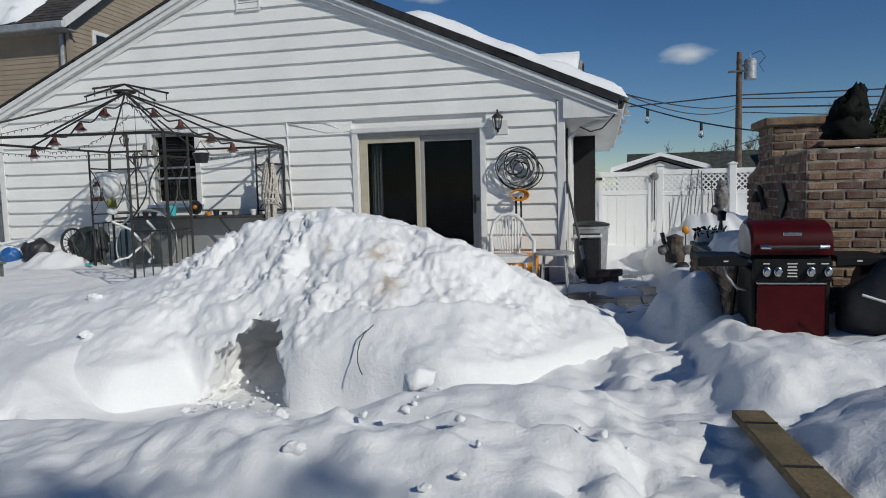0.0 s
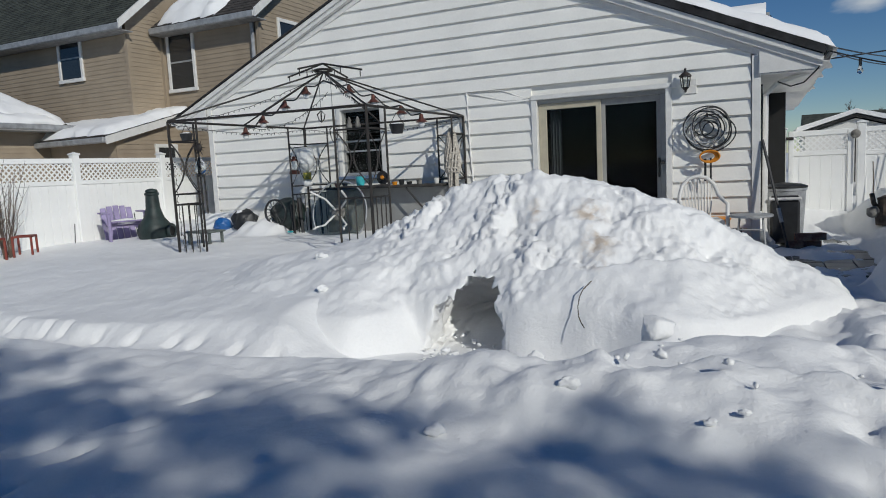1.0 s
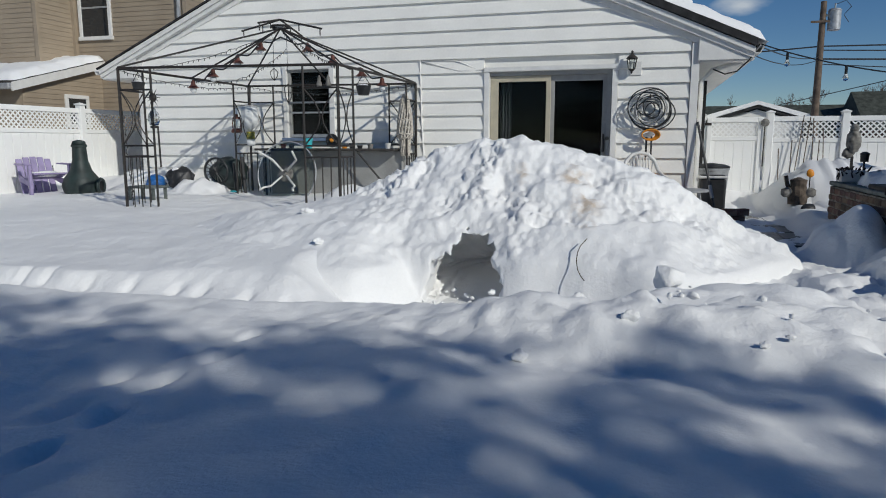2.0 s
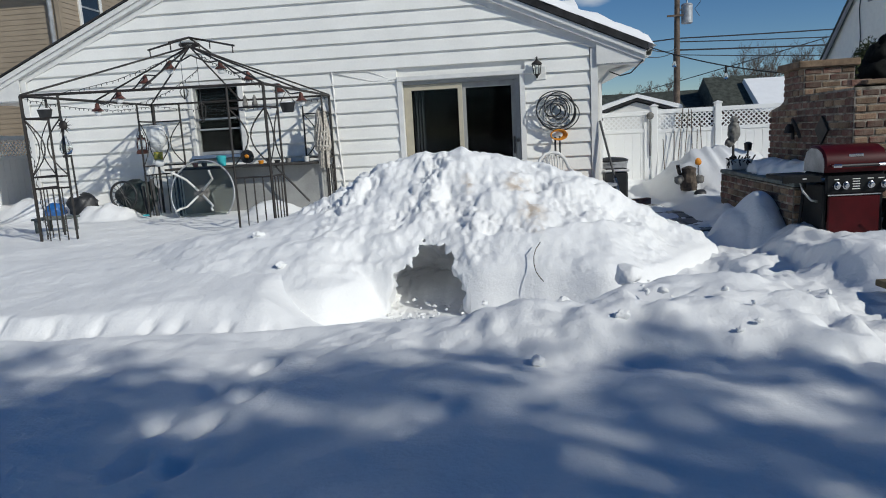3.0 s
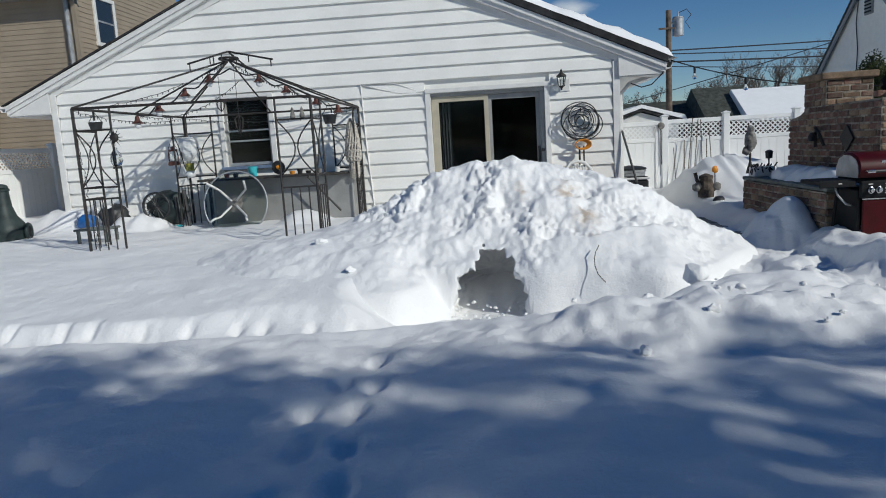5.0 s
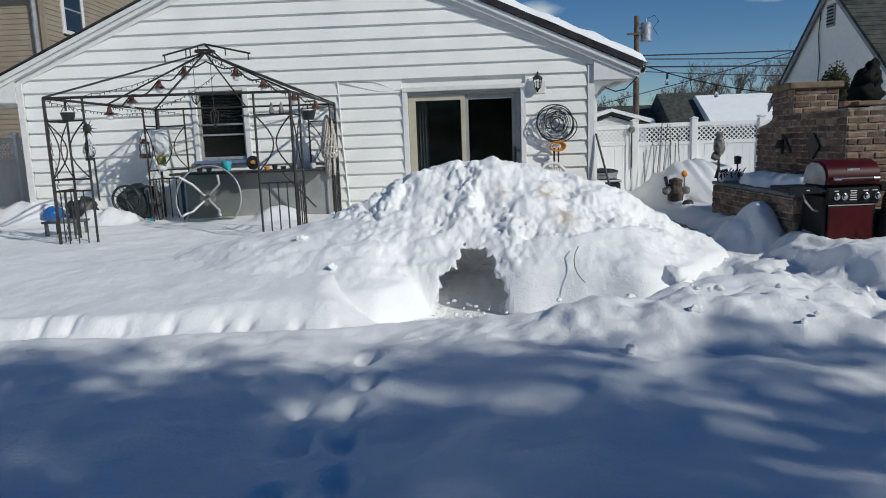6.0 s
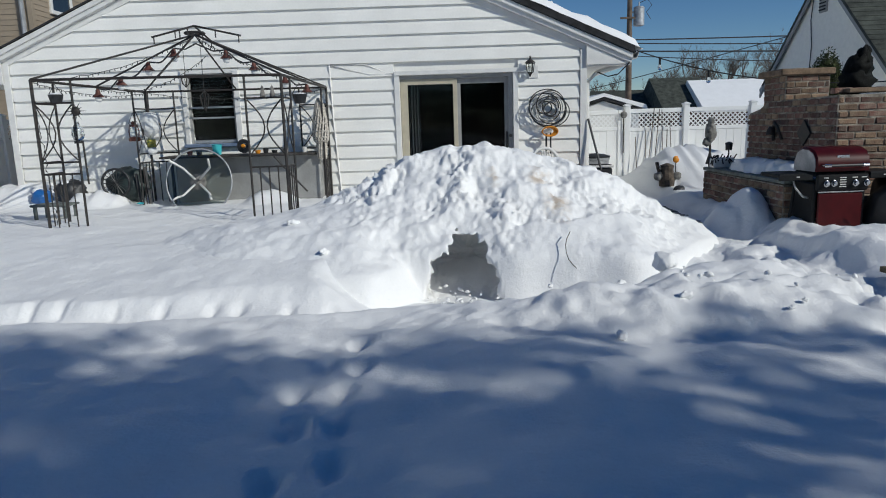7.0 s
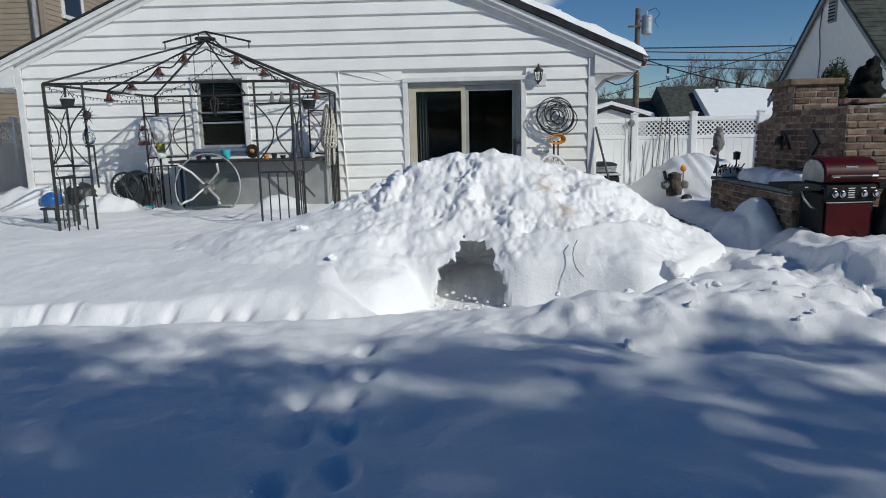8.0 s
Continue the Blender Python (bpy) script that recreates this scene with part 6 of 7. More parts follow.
def clouds():
    m = bpy.data.materials.new("thin_cloud")
    m.use_nodes = True
    nt = m.node_tree
    n, ln = nt.nodes, nt.links
    n.remove(n["Principled BSDF"])
    tc, nz4 = n.new("ShaderNodeTexCoord"), n.new("ShaderNodeTexNoise")
    nz4.inputs["Scale"].default_value, nz4.inputs["Detail"].default_value = 2.2, 7
    ln.new(tc.outputs["Generated"], nz4.inputs["Vector"])
    sep = n.new("ShaderNodeVectorMath")
    sep.operation = "DISTANCE"
    sep.inputs[1].default_value = (0.5, 0.5, 0.5)
    ln.new(tc.outputs["Generated"], sep.inputs[0])
    fall = n.new("ShaderNodeMapRange")
    fall.inputs["From Min"].default_value, fall.inputs["From Max"].default_value = 0.02, 0.5
    fall.inputs["To Min"].default_value, fall.inputs["To Max"].default_value = 0.55, -0.45
    ln.new(sep.outputs["Value"], fall.inputs["Value"])
    ad = n.new("ShaderNodeMath")
    ad.operation = "ADD"
    ln.new(nz4.outputs[0], ad.inputs[0]), ln.new(fall.outputs[0], ad.inputs[1])
    al = n.new("ShaderNodeMapRange")
    al.inputs["From Min"].default_value, al.inputs["From Max"].default_value = 0.5, 1.05
    al.inputs["To Max"].default_value = 0.85
    ln.new(ad.outputs[0], al.inputs["Value"])
    em, tr, mx = n.new("ShaderNodeEmission"), n.new("ShaderNodeBsdfTransparent"), n.new("ShaderNodeMixShader")
    em.inputs[0].default_value, em.inputs[1].default_value = (0.80, 0.86, 0.95, 1), 0.85
    ln.new(al.outputs[0], mx.inputs[0]), ln.new(tr.outputs[0], mx.inputs[1]), ln.new(em.outputs[0], mx.inputs[2])
    ln.new(mx.outputs[0], n["Material Output"].inputs[0])
    R = 800
    for az, el, w, h in ((7.0, 10.2, 110, 38), (24.5, 9.9, 95, 26), (-13.5, 16.0, 120, 40)):
        a, e = radians(az), radians(el)
        c = Vector((R * math.sin(a) * math.cos(e), R * math.cos(a) * math.cos(e), R * math.sin(e)))
        s = Shape().add([(-w / 2, 0, -h / 2), (w / 2, 0, -h / 2), (w / 2, 0, h / 2), (-w / 2, 0, h / 2)], [(0, 1, 2, 3)])
        tagged(part("backdrop_cloud", s.mesh("cloud", m, False, fix=False), m, at=pose(c.x, c.y, c.z, 0, 0, -az)), "small thin white cloud in the blue sky", "cloud", "", "structure")


clouds()

# ---- brick oven, counter and grill ----


def brick_face(parent, origin, along, normal, length, height, red=0.6, seed=0, bl=0.2, bh=0.068, skip=None, limit=None):
    """Courses of single bricks on one face. along, normal: unit vectors in plan."""
    rng = random.Random(seed)
    along, normal = Vector((*along, 0)), Vector((*normal, 0))
    turn = math.degrees(math.atan2(along.y, along.x))
    gap = 0.012
    rows = int(height / (bh + gap))
    for j in range(rows):
        u = -(bl + gap) / 2 if j % 2 else 0.0
        z = j * (bh + gap) + bh / 2 + gap / 2
        while u < length - 0.03:
            one = bl * rng.choice((0.8, 0.95, 1.05, 1.05, 1.2))
            a, b = max(0.0, u), min(length, u + one)
            u += one + gap
            if b - a < 0.04:
                continue
            mid = (a + b) / 2
            if (limit and z > limit(mid)) or (skip and skip(mid, z)):
                continue
            w = round(b - a, 2)
            hk = rng.choice((0.0, 0.0, 0.004, 0.008))
            m = BRICK if rng.random() < red else BRICKTAN
            key = ("brick", w, m.name, hk)
            if key not in BRICKS:
                BRICKS[key] = Shape().box((0, 0, 0), (w, 0.06, bh - hk), b=0.009).mesh("brick", m)
            p = Vector(origin) + along * mid + normal * rng.uniform(-0.006, 0.006)
            part("brick", BRICKS[key], m, parent, at=pose(p.x, p.y, origin[2] + z, rng.uniform(-1, 1), rng.uniform(-0.8, 0.8), turn + rng.uniform(-1, 1)))


BRICKS = {}


def oven():
    ox, y0, y1, zt = 5.26, -3.53, -1.20, 1.64
    o = thing("brick_oven", (0, 0, 0), "large old red-brick outdoor oven with a chimney stub", "brick oven")
    core = Shape()
    core.prism([(y0 - 0.008, -0.2), (y1 - 0.04, -0.2), (y1 - 0.04, 1.45), (y1 - 0.35, 1.50), (y1 - 0.6, 1.60), (y0 - 0.008, zt - 0.02)], ox - 0.008, ox + 0.66, "x")
    part("core", core, MORTAR, o, "grey mortar core")
    step_top = lambda u: 1.46 if u > 2.0 else (1.54 if u > 1.7 else (1.62 if u > 1.4 else 2))
    brick_face(o, (ox + 0.012, y0, 0.0), (0, 1), (-1, 0), y1 - y0, zt, 0.75, 1, limit=lambda u: step_top(u))
    brick_face(o, (ox, y0 + 0.012, 0.0), (1, 0), (0, -1), 0.68, zt, 0.45, 2)
    brick_face(o, (ox + 0.66, y0, 0.0), (0, 1), (1, 0), y1 - y0, zt, 0.6, 3, limit=lambda u: step_top(u))
    part("slab", Shape().box((ox + 0.36, y0 + 0.13, zt + 0.025), (0.5, 0.26, 0.05), b=0.01), STONE, o, "brown cap stone")
    for i in range(4):
        part("brick", Shape().box((0, 0, 0), (0.2, 0.1, 0.065), b=0.006), BRICK, o, at=pose(ox + 0.12 + 0.23 * i, y0 + 0.18 + 0.05 * (i % 2), zt + 0.03, 0, 0, 8 * i))
    # chimney stub
    ch = thing_part("chimney", o, "chimney stub with a slab cap")
    cx0, cx1, cy0, cy1 = 5.29, 5.85, -2.2, -1.62
    part("core", Shape().box(((cx0 + cx1) / 2, (cy0 + cy1) / 2, 1.72), (cx1 - cx0 + 0.016, cy1 - cy0 + 0.016, 0.40)), MORTAR, ch)
    brick_face(ch, (cx0, cy0 + 0.012, 1.52), (1, 0), (0, -1), cx1 - cx0, 0.40, 0.6, 4)
    brick_face(ch, (cx0 + 0.012, cy0, 1.52), (0, 1), (-1, 0), cy1 - cy0, 0.40, 0.6, 5)
    part("cap", Shape().box(((cx0 + cx1) / 2 - 0.02, (cy0 + cy1) / 2, 1.965), (0.70, 0.70, 0.085), b=0.012), STONE, ch, "brown stone slab")
    # iron fittings on the west face
    part("diamond_plate", Shape().box((0, 0, 0), (0.02, 0.23, 0.23), pose(ox - 0.035, -2.87, 1.19, 45), b=0.005), BLACKIRON, o, "rusty dark diamond plate")
    part("lamp_bracket", Shape().tube([(ox - 0.03, -2.05, 1.08), (ox - 0.05, -2.1, 1.28), (ox - 0.10, -2.22, 1.32), (ox - 0.11, -2.34, 1.25), (ox - 0.06, -2.36, 1.1)], 0.02, 6), BLACKIRON, o)
    part("lamp_head", Shape().lathe([(0.06, 0), (0.05, 0.06), (0.02, 0.11)], 10, pose(ox - 0.10, -2.12, 1.16)), BLACKIRON, o)
    # rock-like carved beast on the top
    s = Shape()
    s.lump((0.0, 0, 0.12), (0.21, 0.17, 0.17), 3, 0.5, 3, 3.0)
    s.lump((0.03, 0, 0.26), (0.16, 0.14, 0.17), 3, 0.55, 8, 3.5)
    s.lump((0.09, 0, 0.38), (0.10, 0.10, 0.13), 3, 0.6, 5, 4.0)
    s.lump((0.13, 0, 0.46), (0.05, 0.06, 0.06), 3, 0.6, 9, 6.0)
    solo("garden_sculpture", s, BRONZE, "dark rough crouching garden sculpture on the oven top", "sculpture", smooth=True, at=pose(5.66, -3.12, 1.665) @ Matrix.Diagonal((0.88, 0.9, 0.98, 1)))
    # counter in front
    k = thing("brick_counter", (0, 0, 0), "low brick counter with a grey slab top beside the oven", "counter")
    kx, ky0, ky1, kz = 4.64, -3.66, -1.20, 0.64
    part("core", Shape().box(((kx + ox) / 2, (ky0 + ky1) / 2, 0.21), (ox - kx + 0.016, ky1 - ky0 + 0.016, 0.84)), MORTAR, k)
    brick_face(k, (kx + 0.012, ky0, -0.02), (0, 1), (-1, 0), ky1 - ky0, kz + 0.02, 0.7, 7)
    brick_face(k, (kx, ky0 + 0.012, -0.02), (1, 0), (0, -1), ox - kx, kz + 0.02, 0.25, 8)
    part("top_slab", Shape().box(((kx + ox) / 2 - 0.02, (ky0 + ky1) / 2, kz + 0.025), (ox - kx - 0.0, ky1 - ky0 + 0.06, 0.05), b=0.01), BLUESTONE, k, "grey-green stone slab")
    roof_snow("counter_snow", lambda u, v: (u, v, kz + 0.048), kx + 0.07, ox - 0.06, ky0 + 0.02, ky1 - 0.55, 0.17, 60, "smooth pillow of snow on the counter", du=0.06)
    # small items on the counter
    p = thing("planter_box", (4.80, -1.42, kz + 0.05), "white planter box with withered dark plants", "planter", turn=4)
    part("box", Shape().box((0, 0, 0.07), (0.30, 0.17, 0.14), b=0.012), WHITEPLASTIC, p)
    pl = Shape()
    rng = random.Random(6)
    for i in range(60):
        x, y = rng.uniform(-0.15, 0.15), rng.uniform(-0.10, 0.08)
        pl.tube([(x, y, 0.13), (x + rng.uniform(-0.05, 0.05), y - rng.uniform(0, 0.05), 0.13 + rng.uniform(-0.10, 0.07))], 0.010, 3)
    part("plants", pl, mat("withered_plants", (0.05, 0.035, 0.03), 0.9, island=0.4), p)["kind"] = "stuff"
    sol = thing("solar_lamp", (4.96, -1.25, kz + 0.05), "small black solar garden lamp", "garden lamp")
    part("post", bar((0, 0, 0), (0, 0, 0.26), 0.012), BLACKPLASTIC, sol)
    part("shade", Shape().lathe([(0.045, 0.24), (0.05, 0.32), (0.055, 0.325), (0.055, 0.34), (0.02, 0.36)], 12), BLACKPLASTIC, sol, smooth="edge")
    part("stone", Shape().box((0.12, 0.02, 0.03), (0.10, 0.07, 0.06), b=0.01), GREYROCK, sol)


oven()


def grill():
    g = thing("gas_grill", (4.99, -3.94, 0.03), "dark red gas grill cart with black side shelves", "grill", turn=2)
    g.scale = (0.88, 1.0, 1.08)
    body = thing_part("cart", g)
    for sx in (-1, 1):
        part("side_panel", Shape().box((sx * 0.295, 0.02, 0.28), (0.05, 0.44, 0.66), b=0.012), GRILLBLACK, body)
    part("back_panel", Shape().box((0, 0.22, 0.28), (0.54, 0.03, 0.60)), GRILLBLACK, body)
    part("bottom", Shape().box((0, 0.02, 0.0), (0.54, 0.42, 0.04)), GRILLBLACK, body)
    part("front_panel", Shape().box((0, -0.215, 0.245), (0.545, 0.03, 0.53), b=0.012), GRILLRED, g, "dark red front panel")
    part("crease", Shape().box((0, -0.225, 0.525), (0.56, 0.025, 0.018), b=0.005), CHROME, g)
    panel = part("control_panel", Shape().box((0, -0.235, 0.615), (0.63, 0.05, 0.16), pose(0, 0, 0, 0), b=0.015), GRILLBLACK, g)
    for x in (-0.21, -0.12, 0.14, 0.275):
        kn = part("knob", Shape().lathe([(0.036, 0), (0.034, 0.015), (0.026, 0.018), (0.024, 0.045), (0.018, 0.05)], 16, pose(x, -0.26, 0.61, 90)), CHROME, panel, "chromed knob", smooth="edge")
    for x, w in ((-0.21, 0.05), (0.14, 0.06), (0.25, 0.06)):
        part("marking", Shape().box((x, -0.262, 0.665), (w, 0.004, 0.008)), WHITEPLASTIC, panel)
    for i in range(5):
        part("marking", Shape().box((-0.005, -0.262, 0.665 - 0.022 * i), (0.08 - 0.01 * (i % 2), 0.004, 0.008)), WHITEPLASTIC, panel)
    part("firebox", Shape().box((0, 0.0, 0.70), (0.64, 0.42, 0.05), b=0.02), GRILLBLACK, g)
    # lid: rounded hood
    prof = [(-0.24, 0.725), (-0.25, 0.78), (-0.235, 0.86), (-0.18, 0.92), (-0.08, 0.955), (0.06, 0.96), (0.16, 0.92), (0.22, 0.82), (0.22, 0.725)]
    lid = Shape()
    n = len(prof)
    xs = [(-0.325, 0.94), (-0.31, 1.0), (0.31, 1.0), (0.325, 0.94)]
    vs = []
    for x, k in xs:
        vs += [(x, y * k, 0.725 + (z - 0.725) * k) for y, z in prof]
    fs = [(a * n + i, a * n + (i + 1) % n, (a + 1) * n + (i + 1) % n, (a + 1) * n + i) for a in range(3) for i in range(n)]
    fs += [tuple(range(n))[::-1], tuple(3 * n + i for i in range(n))]
    lid.add(vs, fs)
    ld = part("lid", lid, GRILLRED, g, "rounded dark red hood", smooth="edge")
    cap = Shape().prism([(y * 0.9, 0.725 + (z - 0.725) * 0.9) for y, z in prof], -0.331, -0.326, "x")
    part("end_cap", cap, GALV, ld, "pale worn end plate")
    part("logo_plate", Shape().box((0.0, -0.232, 0.868), (0.15, 0.008, 0.028), pose(0, 0, 0, 0), b=0.003), CHROME, ld, "small bright name plate")
    part("handle", Shape().tube([(-0.22, -0.30, 0.785), (0.22, -0.30, 0.785)], 0.014, 8), BLACKPLASTIC, ld)
    for sx in (-1, 1):
        part("handle_end", Shape().tube([(sx * 0.26, -0.245, 0.79), (sx * 0.26, -0.295, 0.785), (sx * 0.19, -0.302, 0.785)], 0.017, 8), CHROME, ld)
    for sx in (-1, 1):
        sh = part("side_shelf", Shape().box((sx * 0.555, 0.0, 0.69), (0.40, 0.42, 0.045), b=0.012), GRILLBLACK, g, "black metal side shelf")
        part("shelf_lip", Shape().box((sx * 0.555, -0.215, 0.675), (0.41, 0.02, 0.06), b=0.006), GRILLBLACK, sh)
        part("marking", Shape().box((sx * 0.53, -0.227, 0.68), (0.04, 0.004, 0.01)), WHITEPLASTIC, sh)
        part("leg", bar((sx * 0.36, 0.1, 0.66), (sx * 0.42, 0.15, -0.05), 0.018), GRILLBLACK, g)
    part("gas_hose", Shape().tube([(-0.52, -0.1, 0.66), (-0.50, -0.14, 0.56), (-0.42, -0.16, 0.48), (-0.33, -0.12, 0.46)], 0.011, 6), GALV, g, smooth=True)
    for sx in (-1, 1):
        part("wheel", Shape().lathe([(0.07, -0.02), (0.085, -0.012), (0.085, 0.012), (0.07, 0.02)], 16, pose(sx * 0.33, -0.1, -0.02, 0, 90, 0)), BLACKPLASTIC, g)
    # covered gear beside it
    c = thing("covered_gear", (5.95, -4.05, 0.05), "black plastic cover over garden gear beside the grill", "cover")
    part("cover", Shape().lump((0, 0, 0.34), (0.56, 0.38, 0.52), 3, 0.35, 4, 2.0), BLACKPLASTIC, c, smooth=True)
    part("cord", Shape().tube([(-0.55, -0.36, 0.50), (-0.3, -0.42, 0.42), (-0.15, -0.40, 0.34)], 0.01, 5), WHITEPLASTIC, c)
    m = thing("mower", (5.75, -4.75, 0.12), "dark low mower deck with a bare handle in the snow", "mower")
    part("deck", Shape().lump((0, 0, 0.1), (0.26, 0.2, 0.12), 2, 0.3, 3), GRILLBLACK, m, smooth=True)
    part("handle", Shape().tube([(-0.2, -0.1, 0.2), (0.1, -0.15, 0.25), (0.35, -0.1, 0.22)], 0.016, 6), GALV, m)


grill()


def east_small():
    # plank walkway on blocks in the snow
    p = thing("wooden_plank", (4.33, -6.1, 0.17), "weathered brown wooden plank lying over the snow", "plank", turn=-84.5)
    part("board", Shape().box((0.53, 0.0, 0.02), (1.06, 0.16, 0.045), b=0.004), WEATHERED, p)
    for x in (0.2, 0.72):
        part("joint_strip", Shape().box((x, 0, 0.046), (0.012, 0.15, 0.006)), BLACKPLASTIC, p)
    q = thing("timber_end", (4.36, -7.20, 0.08), "squared old timber end below the plank", "timber", turn=-6)
    part("block", Shape().box((0, 0, 0.03), (0.36, 0.10, 0.14), b=0.006), WEATHERED, q)
    part("dark_end", Shape().box((-0.21, 0, 0.03), (0.06, 0.12, 0.15), b=0.006), BLACKPLASTIC, q)
    # stakes by the gate
    rng = random.Random(2)
    for x, h, l in ((4.80, 1.05, -0.02), (5.03, 1.65, 0.14), (5.16, 1.62, 0.12), (4.98, 1.2, 0.02), (5.35, 1.6, -0.02), (5.42, 1.2, 0.03), (5.55, 1.4, -0.05)):
        solo("garden_cane", Shape().tube([(x, 3.2, 0.3), (x + l, 3.28, h)], 0.009, 5), TWIGS, "thin garden cane leaning on the fence", "cane", "garden canes")
    s = thing("garden_figure", (5.15, 0.0, 0.55), "small grey stone garden ornament on a dark pole", "ornament")
    part("pole", bar((0, 0, -0.2), (0, 0, 0.42), 0.02), BLACKIRON, s)
    part("figure", Shape().lump((0, 0, 0.62), (0.09, 0.08, 0.17), 3, 0.35, 3, 2.5).lump((0, 0, 0.80), (0.055, 0.055, 0.07), 2, 0.3, 4).lump((-0.06, 0, 0.46), (0.07, 0.05, 0.07), 2, 0.4, 6), GREYROCK, s, smooth=True)
    part("cone", Shape().lathe([(0.07, 0.10), (0.03, 0.24), (0.0, 0.36)], 10), BLACKIRON, s)
    o = thing("rock_cairn", (4.62, 0.55, 0.25), "weathered brown log stump with small ornaments in the snow", "stump")
    part("stump", Shape().lathe([(0.13, 0), (0.14, 0.12), (0.11, 0.28), (0.12, 0.36), (0.02, 0.40)], 12), BARK, o)
    part("branch", Shape().tube([(-0.08, 0, 0.15), (-0.16, -0.03, 0.3), (-0.18, 0, 0.42)], 0.03, 6), BARK, o)
    part("stone", Shape().lump((-0.17, -0.06, 0.18), (0.08, 0.07, 0.08), 2, 0.3, 2), GREYROCK, o, smooth=True)
    part("stone", Shape().lump((0.16, -0.05, 0.18), (0.08, 0.06, 0.07), 2, 0.3, 7), GREYROCK, o, smooth=True)
    part("flower", Shape().lump((0.14, -0.03, 0.46), (0.05, 0.03, 0.06), 2, 0.4, 5), ORANGE, o, "orange plastic flower")
    part("flower_stem", bar((0.14, -0.03, 0.1), (0.14, -0.03, 0.42), 0.008, 4), BLACKIRON, o)
    kt = solo("kettle", Shape().lump((0, 0, 0.05), (0.11, 0.09, 0.08), 2, 0.3, 3), BLACKPLASTIC, "small dark round pot lying in the snow", "pot", smooth=True, at=pose(4.66, 0.0, 0.18))
    # golden conifer behind the oven
    def leafy(name, at, rx, rz, count, size, m, label, seed, trunk=True):
        rg = random.Random(seed)
        t = thing(name, at, label, "shrub")
        part("trunk", Shape().tube([(0, 0, 0), (0, 0, rz * 0.9)], 0.06, 7), BARK, t)
        s2 = Shape()
        for i in range(count):
            u, v = rg.uniform(0, 6.283), rg.uniform(-1, 1)
            k = (rg.uniform(0.78, 1.0)) * (1 + 0.25 * noise.noise(Vector((math.cos(u) * 2, math.sin(u) * 2, v * 2))))
            c2 = Vector((rx * k * math.sqrt(1 - v * v) * math.cos(u), rx * k * math.sqrt(1 - v * v) * math.sin(u), rz + rz * k * v))
            d = Vector((rg.uniform(-1, 1), rg.uniform(-1, 1), rg.uniform(0.1, 1.2))).normalized() * size
            e = d.cross(Vector((rg.uniform(-1, 1), rg.uniform(-1, 1), 0.2))).normalized() * size * 0.35
            s2.add([c2 - e, c2 + e, c2 + d], [(0, 1, 2)])
        s2.lump((0, 0, rz), (rx * 0.8, rx * 0.8, rz * 0.82), 3, 0.2)
        part("foliage", s2.mesh("foliage", m, False, fix=False), m, t)
    leafy("conifer", (7.60, 1.1, 0.2), 0.36, 1.13, 16000, 0.04, GOLDBUSH, "rounded golden-green conifer behind the oven", 3)


east_small()

# ---- details on the drift ----


def drift_details():
    tw = thing("twig", (0, 0, 0), "thin dark twig sticking out of the snow", "twig")
    pts = [(1.975, -5.06, 0.39), (1.93, -5.145, 0.34), (1.912, -5.19, 0.29), (1.91, -5.235, 0.23), (1.925, -5.285, 0.17), (1.955, -5.33, 0.13), (1.985, -5.36, 0.10)]
    part("stem", Shape().tube(pts, 0.004, 5), BARK, tw)
    blk = Shape().lump((0, 0, 0), (0.105, 0.075, 0.09), 3, 0.5, 4.0, 1.3)
    blk.v = [(max(-0.07, x) + 0.15 * z, y, min(0.065 - 0.35 * max(0.0, x), z)) for x, y, z in blk.v]
    solo("snow_block", blk, SNOW, "broken block of packed snow at the foot of the drift", "snow block", smooth="edge", at=pose(2.57, -6.04, 0.295, 0, 0, 12))
    for x, y, r, tn in ((2.36, -7.18, 0.034, 20), (1.86, -7.55, 0.036, 60), (2.06, -6.72, 0.03, 0), (2.96, -7.34, 0.02, 40), (3.08, -7.26, 0.016, 10), (1.55, -6.75, 0.022, 75), (-0.74, -4.66, 0.042, 30), (-0.33, -5.26, 0.035, 55)):
        z = max(ground_height(x, y), drift_height(x, y) if y > -6 else -1)
        lp = Shape().lump((0, 0, 0), (r * 1.4, r * 0.8, r * 0.8), 3, 0.55, x * 3, 1.6)
        solo("snow_lump", lp, SNOW, "loose lump of snow lying on the smooth surface", "snow lump", "loose snow lumps", smooth=True, at=pose(x, y, z - 0.1 * r, 0, 6, tn))
    rng = random.Random(31)
    clods = Shape()
    for i in range(72):
        if i < 55:
            x, y, z = rng.gauss(0.98, 0.17), rng.uniform(-5.6, -4.75), -0.19
            z += 0.22 * step(-5.0, -3.95, y)
        else:
            x, y = rng.gauss(2.5, 0.75), rng.gauss(-6.6, 0.22)
            z = ground_height(x, y)
        r = (0.010 + 0.026 * rng.random() ** 2.5) * (0.7 if i < 55 else 1.0)
        clods.lump((x, y, z), (r * rng.uniform(0.8, 1.4), r * rng.uniform(0.8, 1.3), r * rng.uniform(0.6, 1.0)), 1, 0.9, i * 1.3, 2.2)
    solo("snow_clods", clods, SNOW, "small loose clods of snow", "snow clods", kind="stuff", smooth=True)


drift_details()

# ---- trees behind, which shade the near snow ----


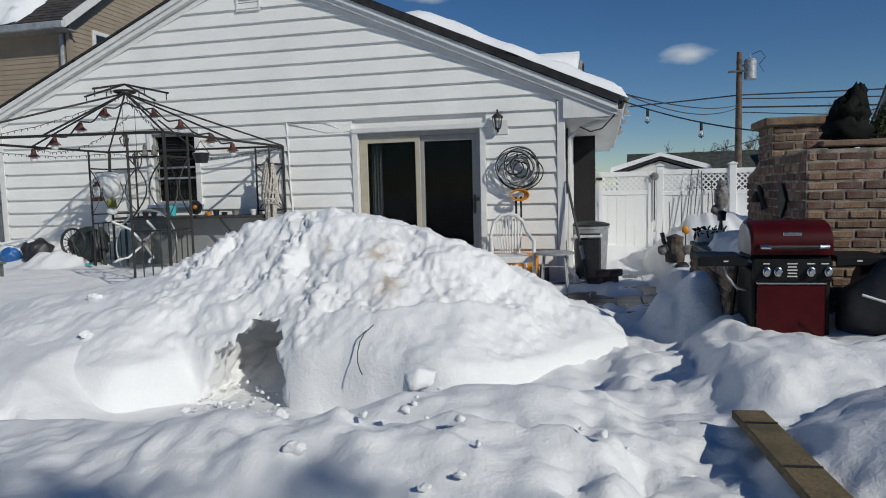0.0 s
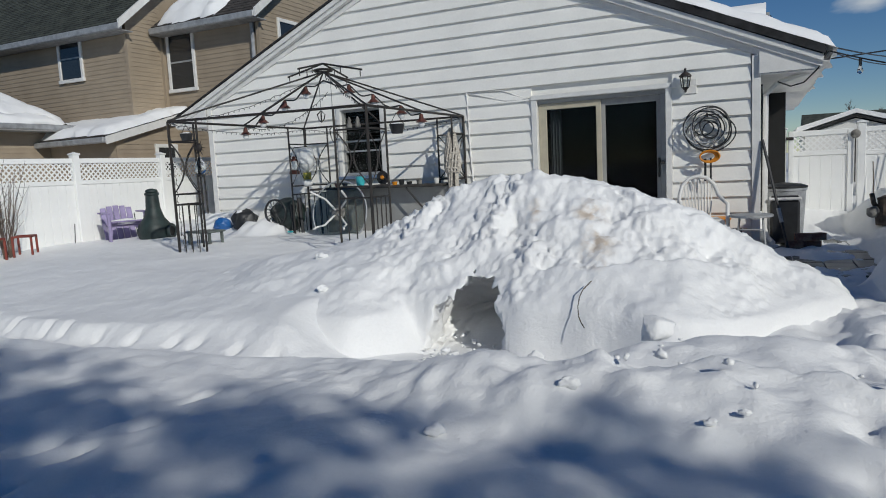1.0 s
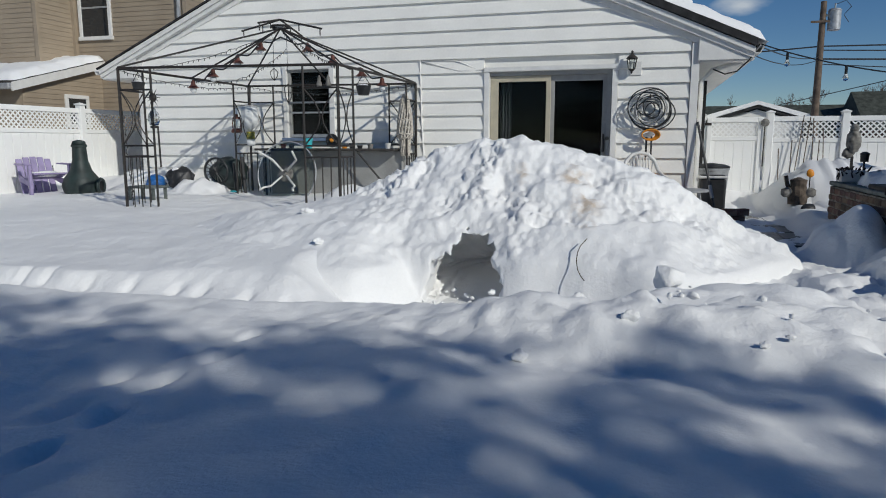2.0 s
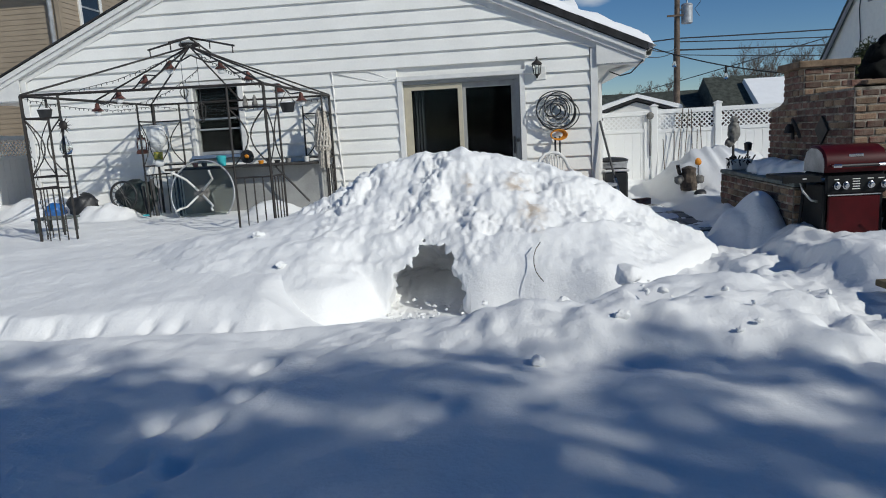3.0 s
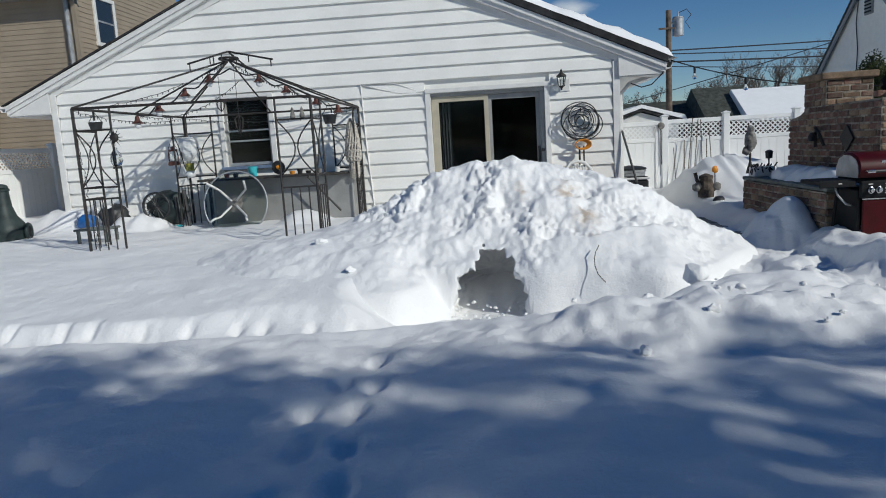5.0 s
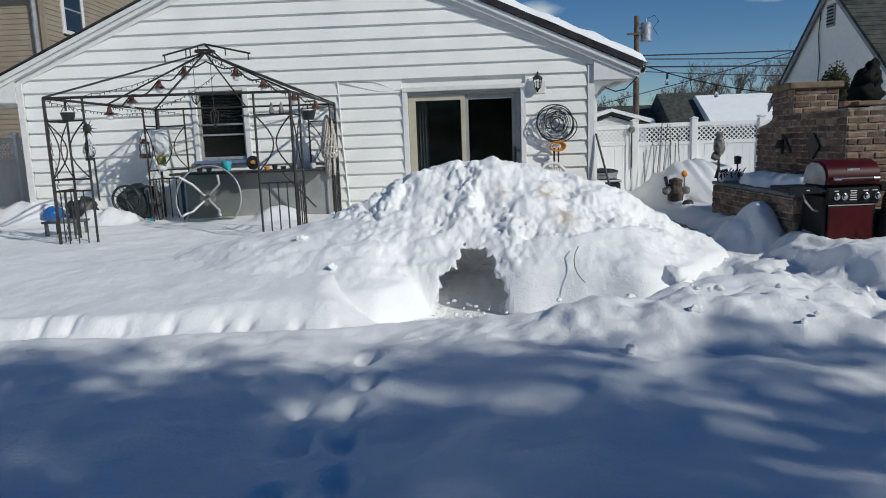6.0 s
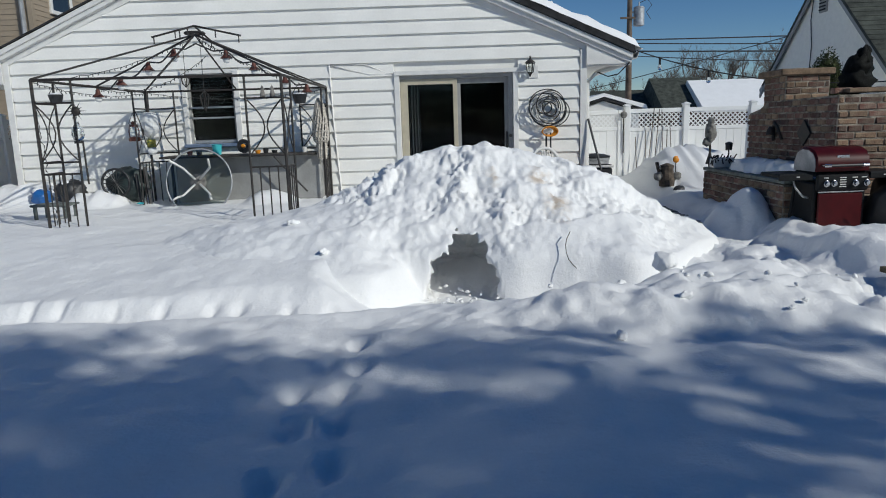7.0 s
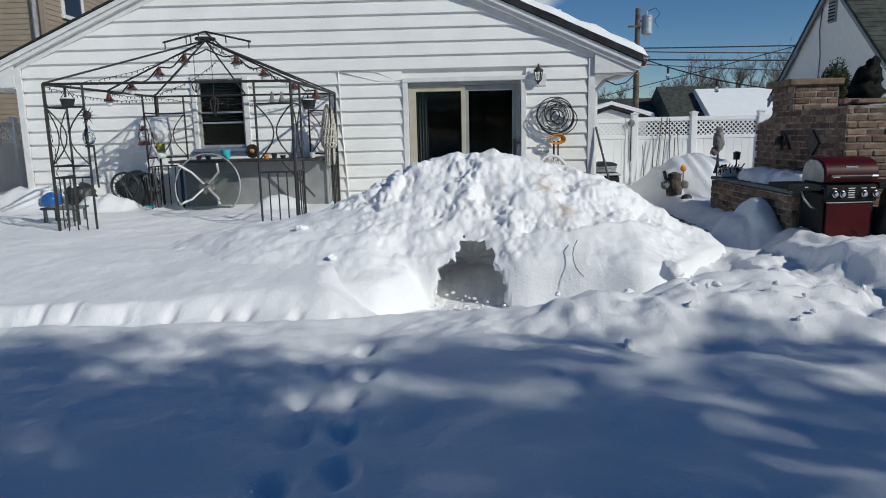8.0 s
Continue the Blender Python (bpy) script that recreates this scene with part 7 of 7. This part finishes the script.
def evergreen(x, y, h, seed, spread=1.5, count=3600):
    rng = random.Random(seed)
    t = thing("evergreen_tree", (x, y, 0), "dark spreading evergreen tree behind the yard", "tree", "evergreen trees")
    part("trunk", Shape().tube([(0, 0, -0.2), (0.05, 0.03, h * 0.5), (0, 0, h * 0.97)], 0.14, 8, taper=[0.17, 0.11, 0.02]), BARK, t)
    leaves = Shape()
    limbs = 40
    for i in range(limbs):
        u = 0.10 + 0.90 * (i + rng.random()) / limbs
        a = i * 2.399 + rng.uniform(-0.3, 0.3)
        L = spread * (1 - u) ** 0.36 * rng.uniform(0.7, 1.2) + 0.15
        base = Vector((0, 0, h * u * 0.97))
        tip = base + Vector((math.cos(a) * L, math.sin(a) * L, 0.22 * L * rng.uniform(-1, 1.2)))
        part("limb", Shape().tube([base, base.lerp(tip, 0.5) + Vector((0, 0, 0.06)), tip], 0.03, 4, taper=[0.035, 0.02, 0.006]), BARK, t)
        for j in range(count // limbs):
            w = rng.uniform(0.12, 1.05)
            c = base.lerp(tip, w) + Vector((rng.gauss(0, 0.17), rng.gauss(0, 0.17), rng.gauss(0, 0.10)))
            d = Vector((rng.uniform(-1, 1), rng.uniform(-1, 1), rng.uniform(-0.6, 0.6))).normalized() * rng.uniform(0.08, 0.17)
            e = d.cross(Vector((rng.uniform(-1, 1), rng.uniform(-1, 1), rng.uniform(-1, 1)))).normalized() * 0.05
            leaves.add([c - d - e * 0.3, c + e - d * 0.2, c + d, c - e], [(0, 1, 2, 3)])
    part("foliage", leaves.mesh("foliage", NEEDLES, False, fix=False), NEEDLES, t)


TREES = ((3.3, -14.2, 7.0, 1.9, 3600), (5.6, -13.8, 6.7, 1.9, 3600), (7.6, -14.3, 7.5, 2.0, 2900), (9.9, -14.0, 7.1, 2.0, 2200),
         (11.6, -14.6, 6.8, 1.8, 1600), (1.2, -14.6, 7.2, 1.9, 3600), (8.6, -16.2, 6.6, 2.0, 3000), (5.0, -16.4, 6.8, 2.0, 3600),
         (11.5, -16.4, 6.0, 1.8, 1500), (8.75, -14.7, 7.5, 1.7, 3600), (12.55, -14.3, 7.6, 0.7, 900))
for i, (x, y, h, sp, count) in enumerate(TREES):
    evergreen(x, y, h, 50 + i, sp, count)

# ---- paving and wall boards, piece by piece ----


def paving():
    base = tagged(part("patio", Shape().box((3.4, 0.6, -0.11), (3.0, 6.0, 0.2)), MORTAR), "dark wet paving partly cleared of snow", "paving", "", "structure")
    me = Shape().box((0, 0, 0), (0.29, 0.29, 0.04), b=0.005).mesh("paver", PAVING)
    rng = random.Random(8)
    for i in range(9):
        for j in range(16):
            part("paver", me, PAVING, base, at=pose(2.1 + 0.3 * i, -2.2 + 0.3 * j, 0.005 + rng.uniform(-0.003, 0.003), 0, 0, rng.uniform(-0.5, 0.5)))


paving()


def siding_boards():
    """Lapped boards between the corner boards, cut round door, window and the sloping rakes."""
    course, z0 = 0.2175, 1.15 - 6 * 0.2175
    for k in range(24):
        za, zb = z0 + k * course, z0 + (k + 1) * course
        lim = (RIDGE_Z - 0.21 - za) / PITCH
        lim_b = (RIDGE_Z - 0.21 - zb) / PITCH
        if lim < 0.25:
            break
        xa, xb = max(WL + 0.10, RIDGE - lim), min(WR - 0.10, RIDGE + lim)
        ta, tb = max(WL + 0.10, RIDGE - max(lim_b, 0.02)), min(WR - 0.10, RIDGE + max(lim_b, 0.02))
        # cuts by the openings with their trim
        cuts = []
        if za < 2.30 and zb > 0.0:
            cuts.append((-0.045, 1.985))
        if za < 2.42 and zb > 1.20:
            cuts.append((NX0 - 0.07, NX1 + 0.09))
        spans, x = [], xa
        for c0, c1 in sorted(cuts):
            spans.append((x, c0))
            x = c1
        spans.append((x, xb))
        for a, b in spans:
            if b - a < 0.05:
                continue
            a2 = max(a, ta) if a == xa else a
            b2 = min(b, tb) if b == xb else b
            s = Shape()
            s.add([(a, -0.046, za), (b, -0.046, za), (b2, -0.006, zb + 0.012), (a2, -0.006, zb + 0.012), (a, 0.016, za), (b, 0.016, za), (b2, 0.016, zb + 0.012), (a2, 0.016, zb + 0.012)],
                  [(0, 1, 2, 3), (4, 7, 6, 5), (0, 4, 5, 1), (1, 5, 6, 2), (2, 6, 7, 3), (3, 7, 4, 0)])
            part("siding_board", s, SIDING, house)


siding_boards()
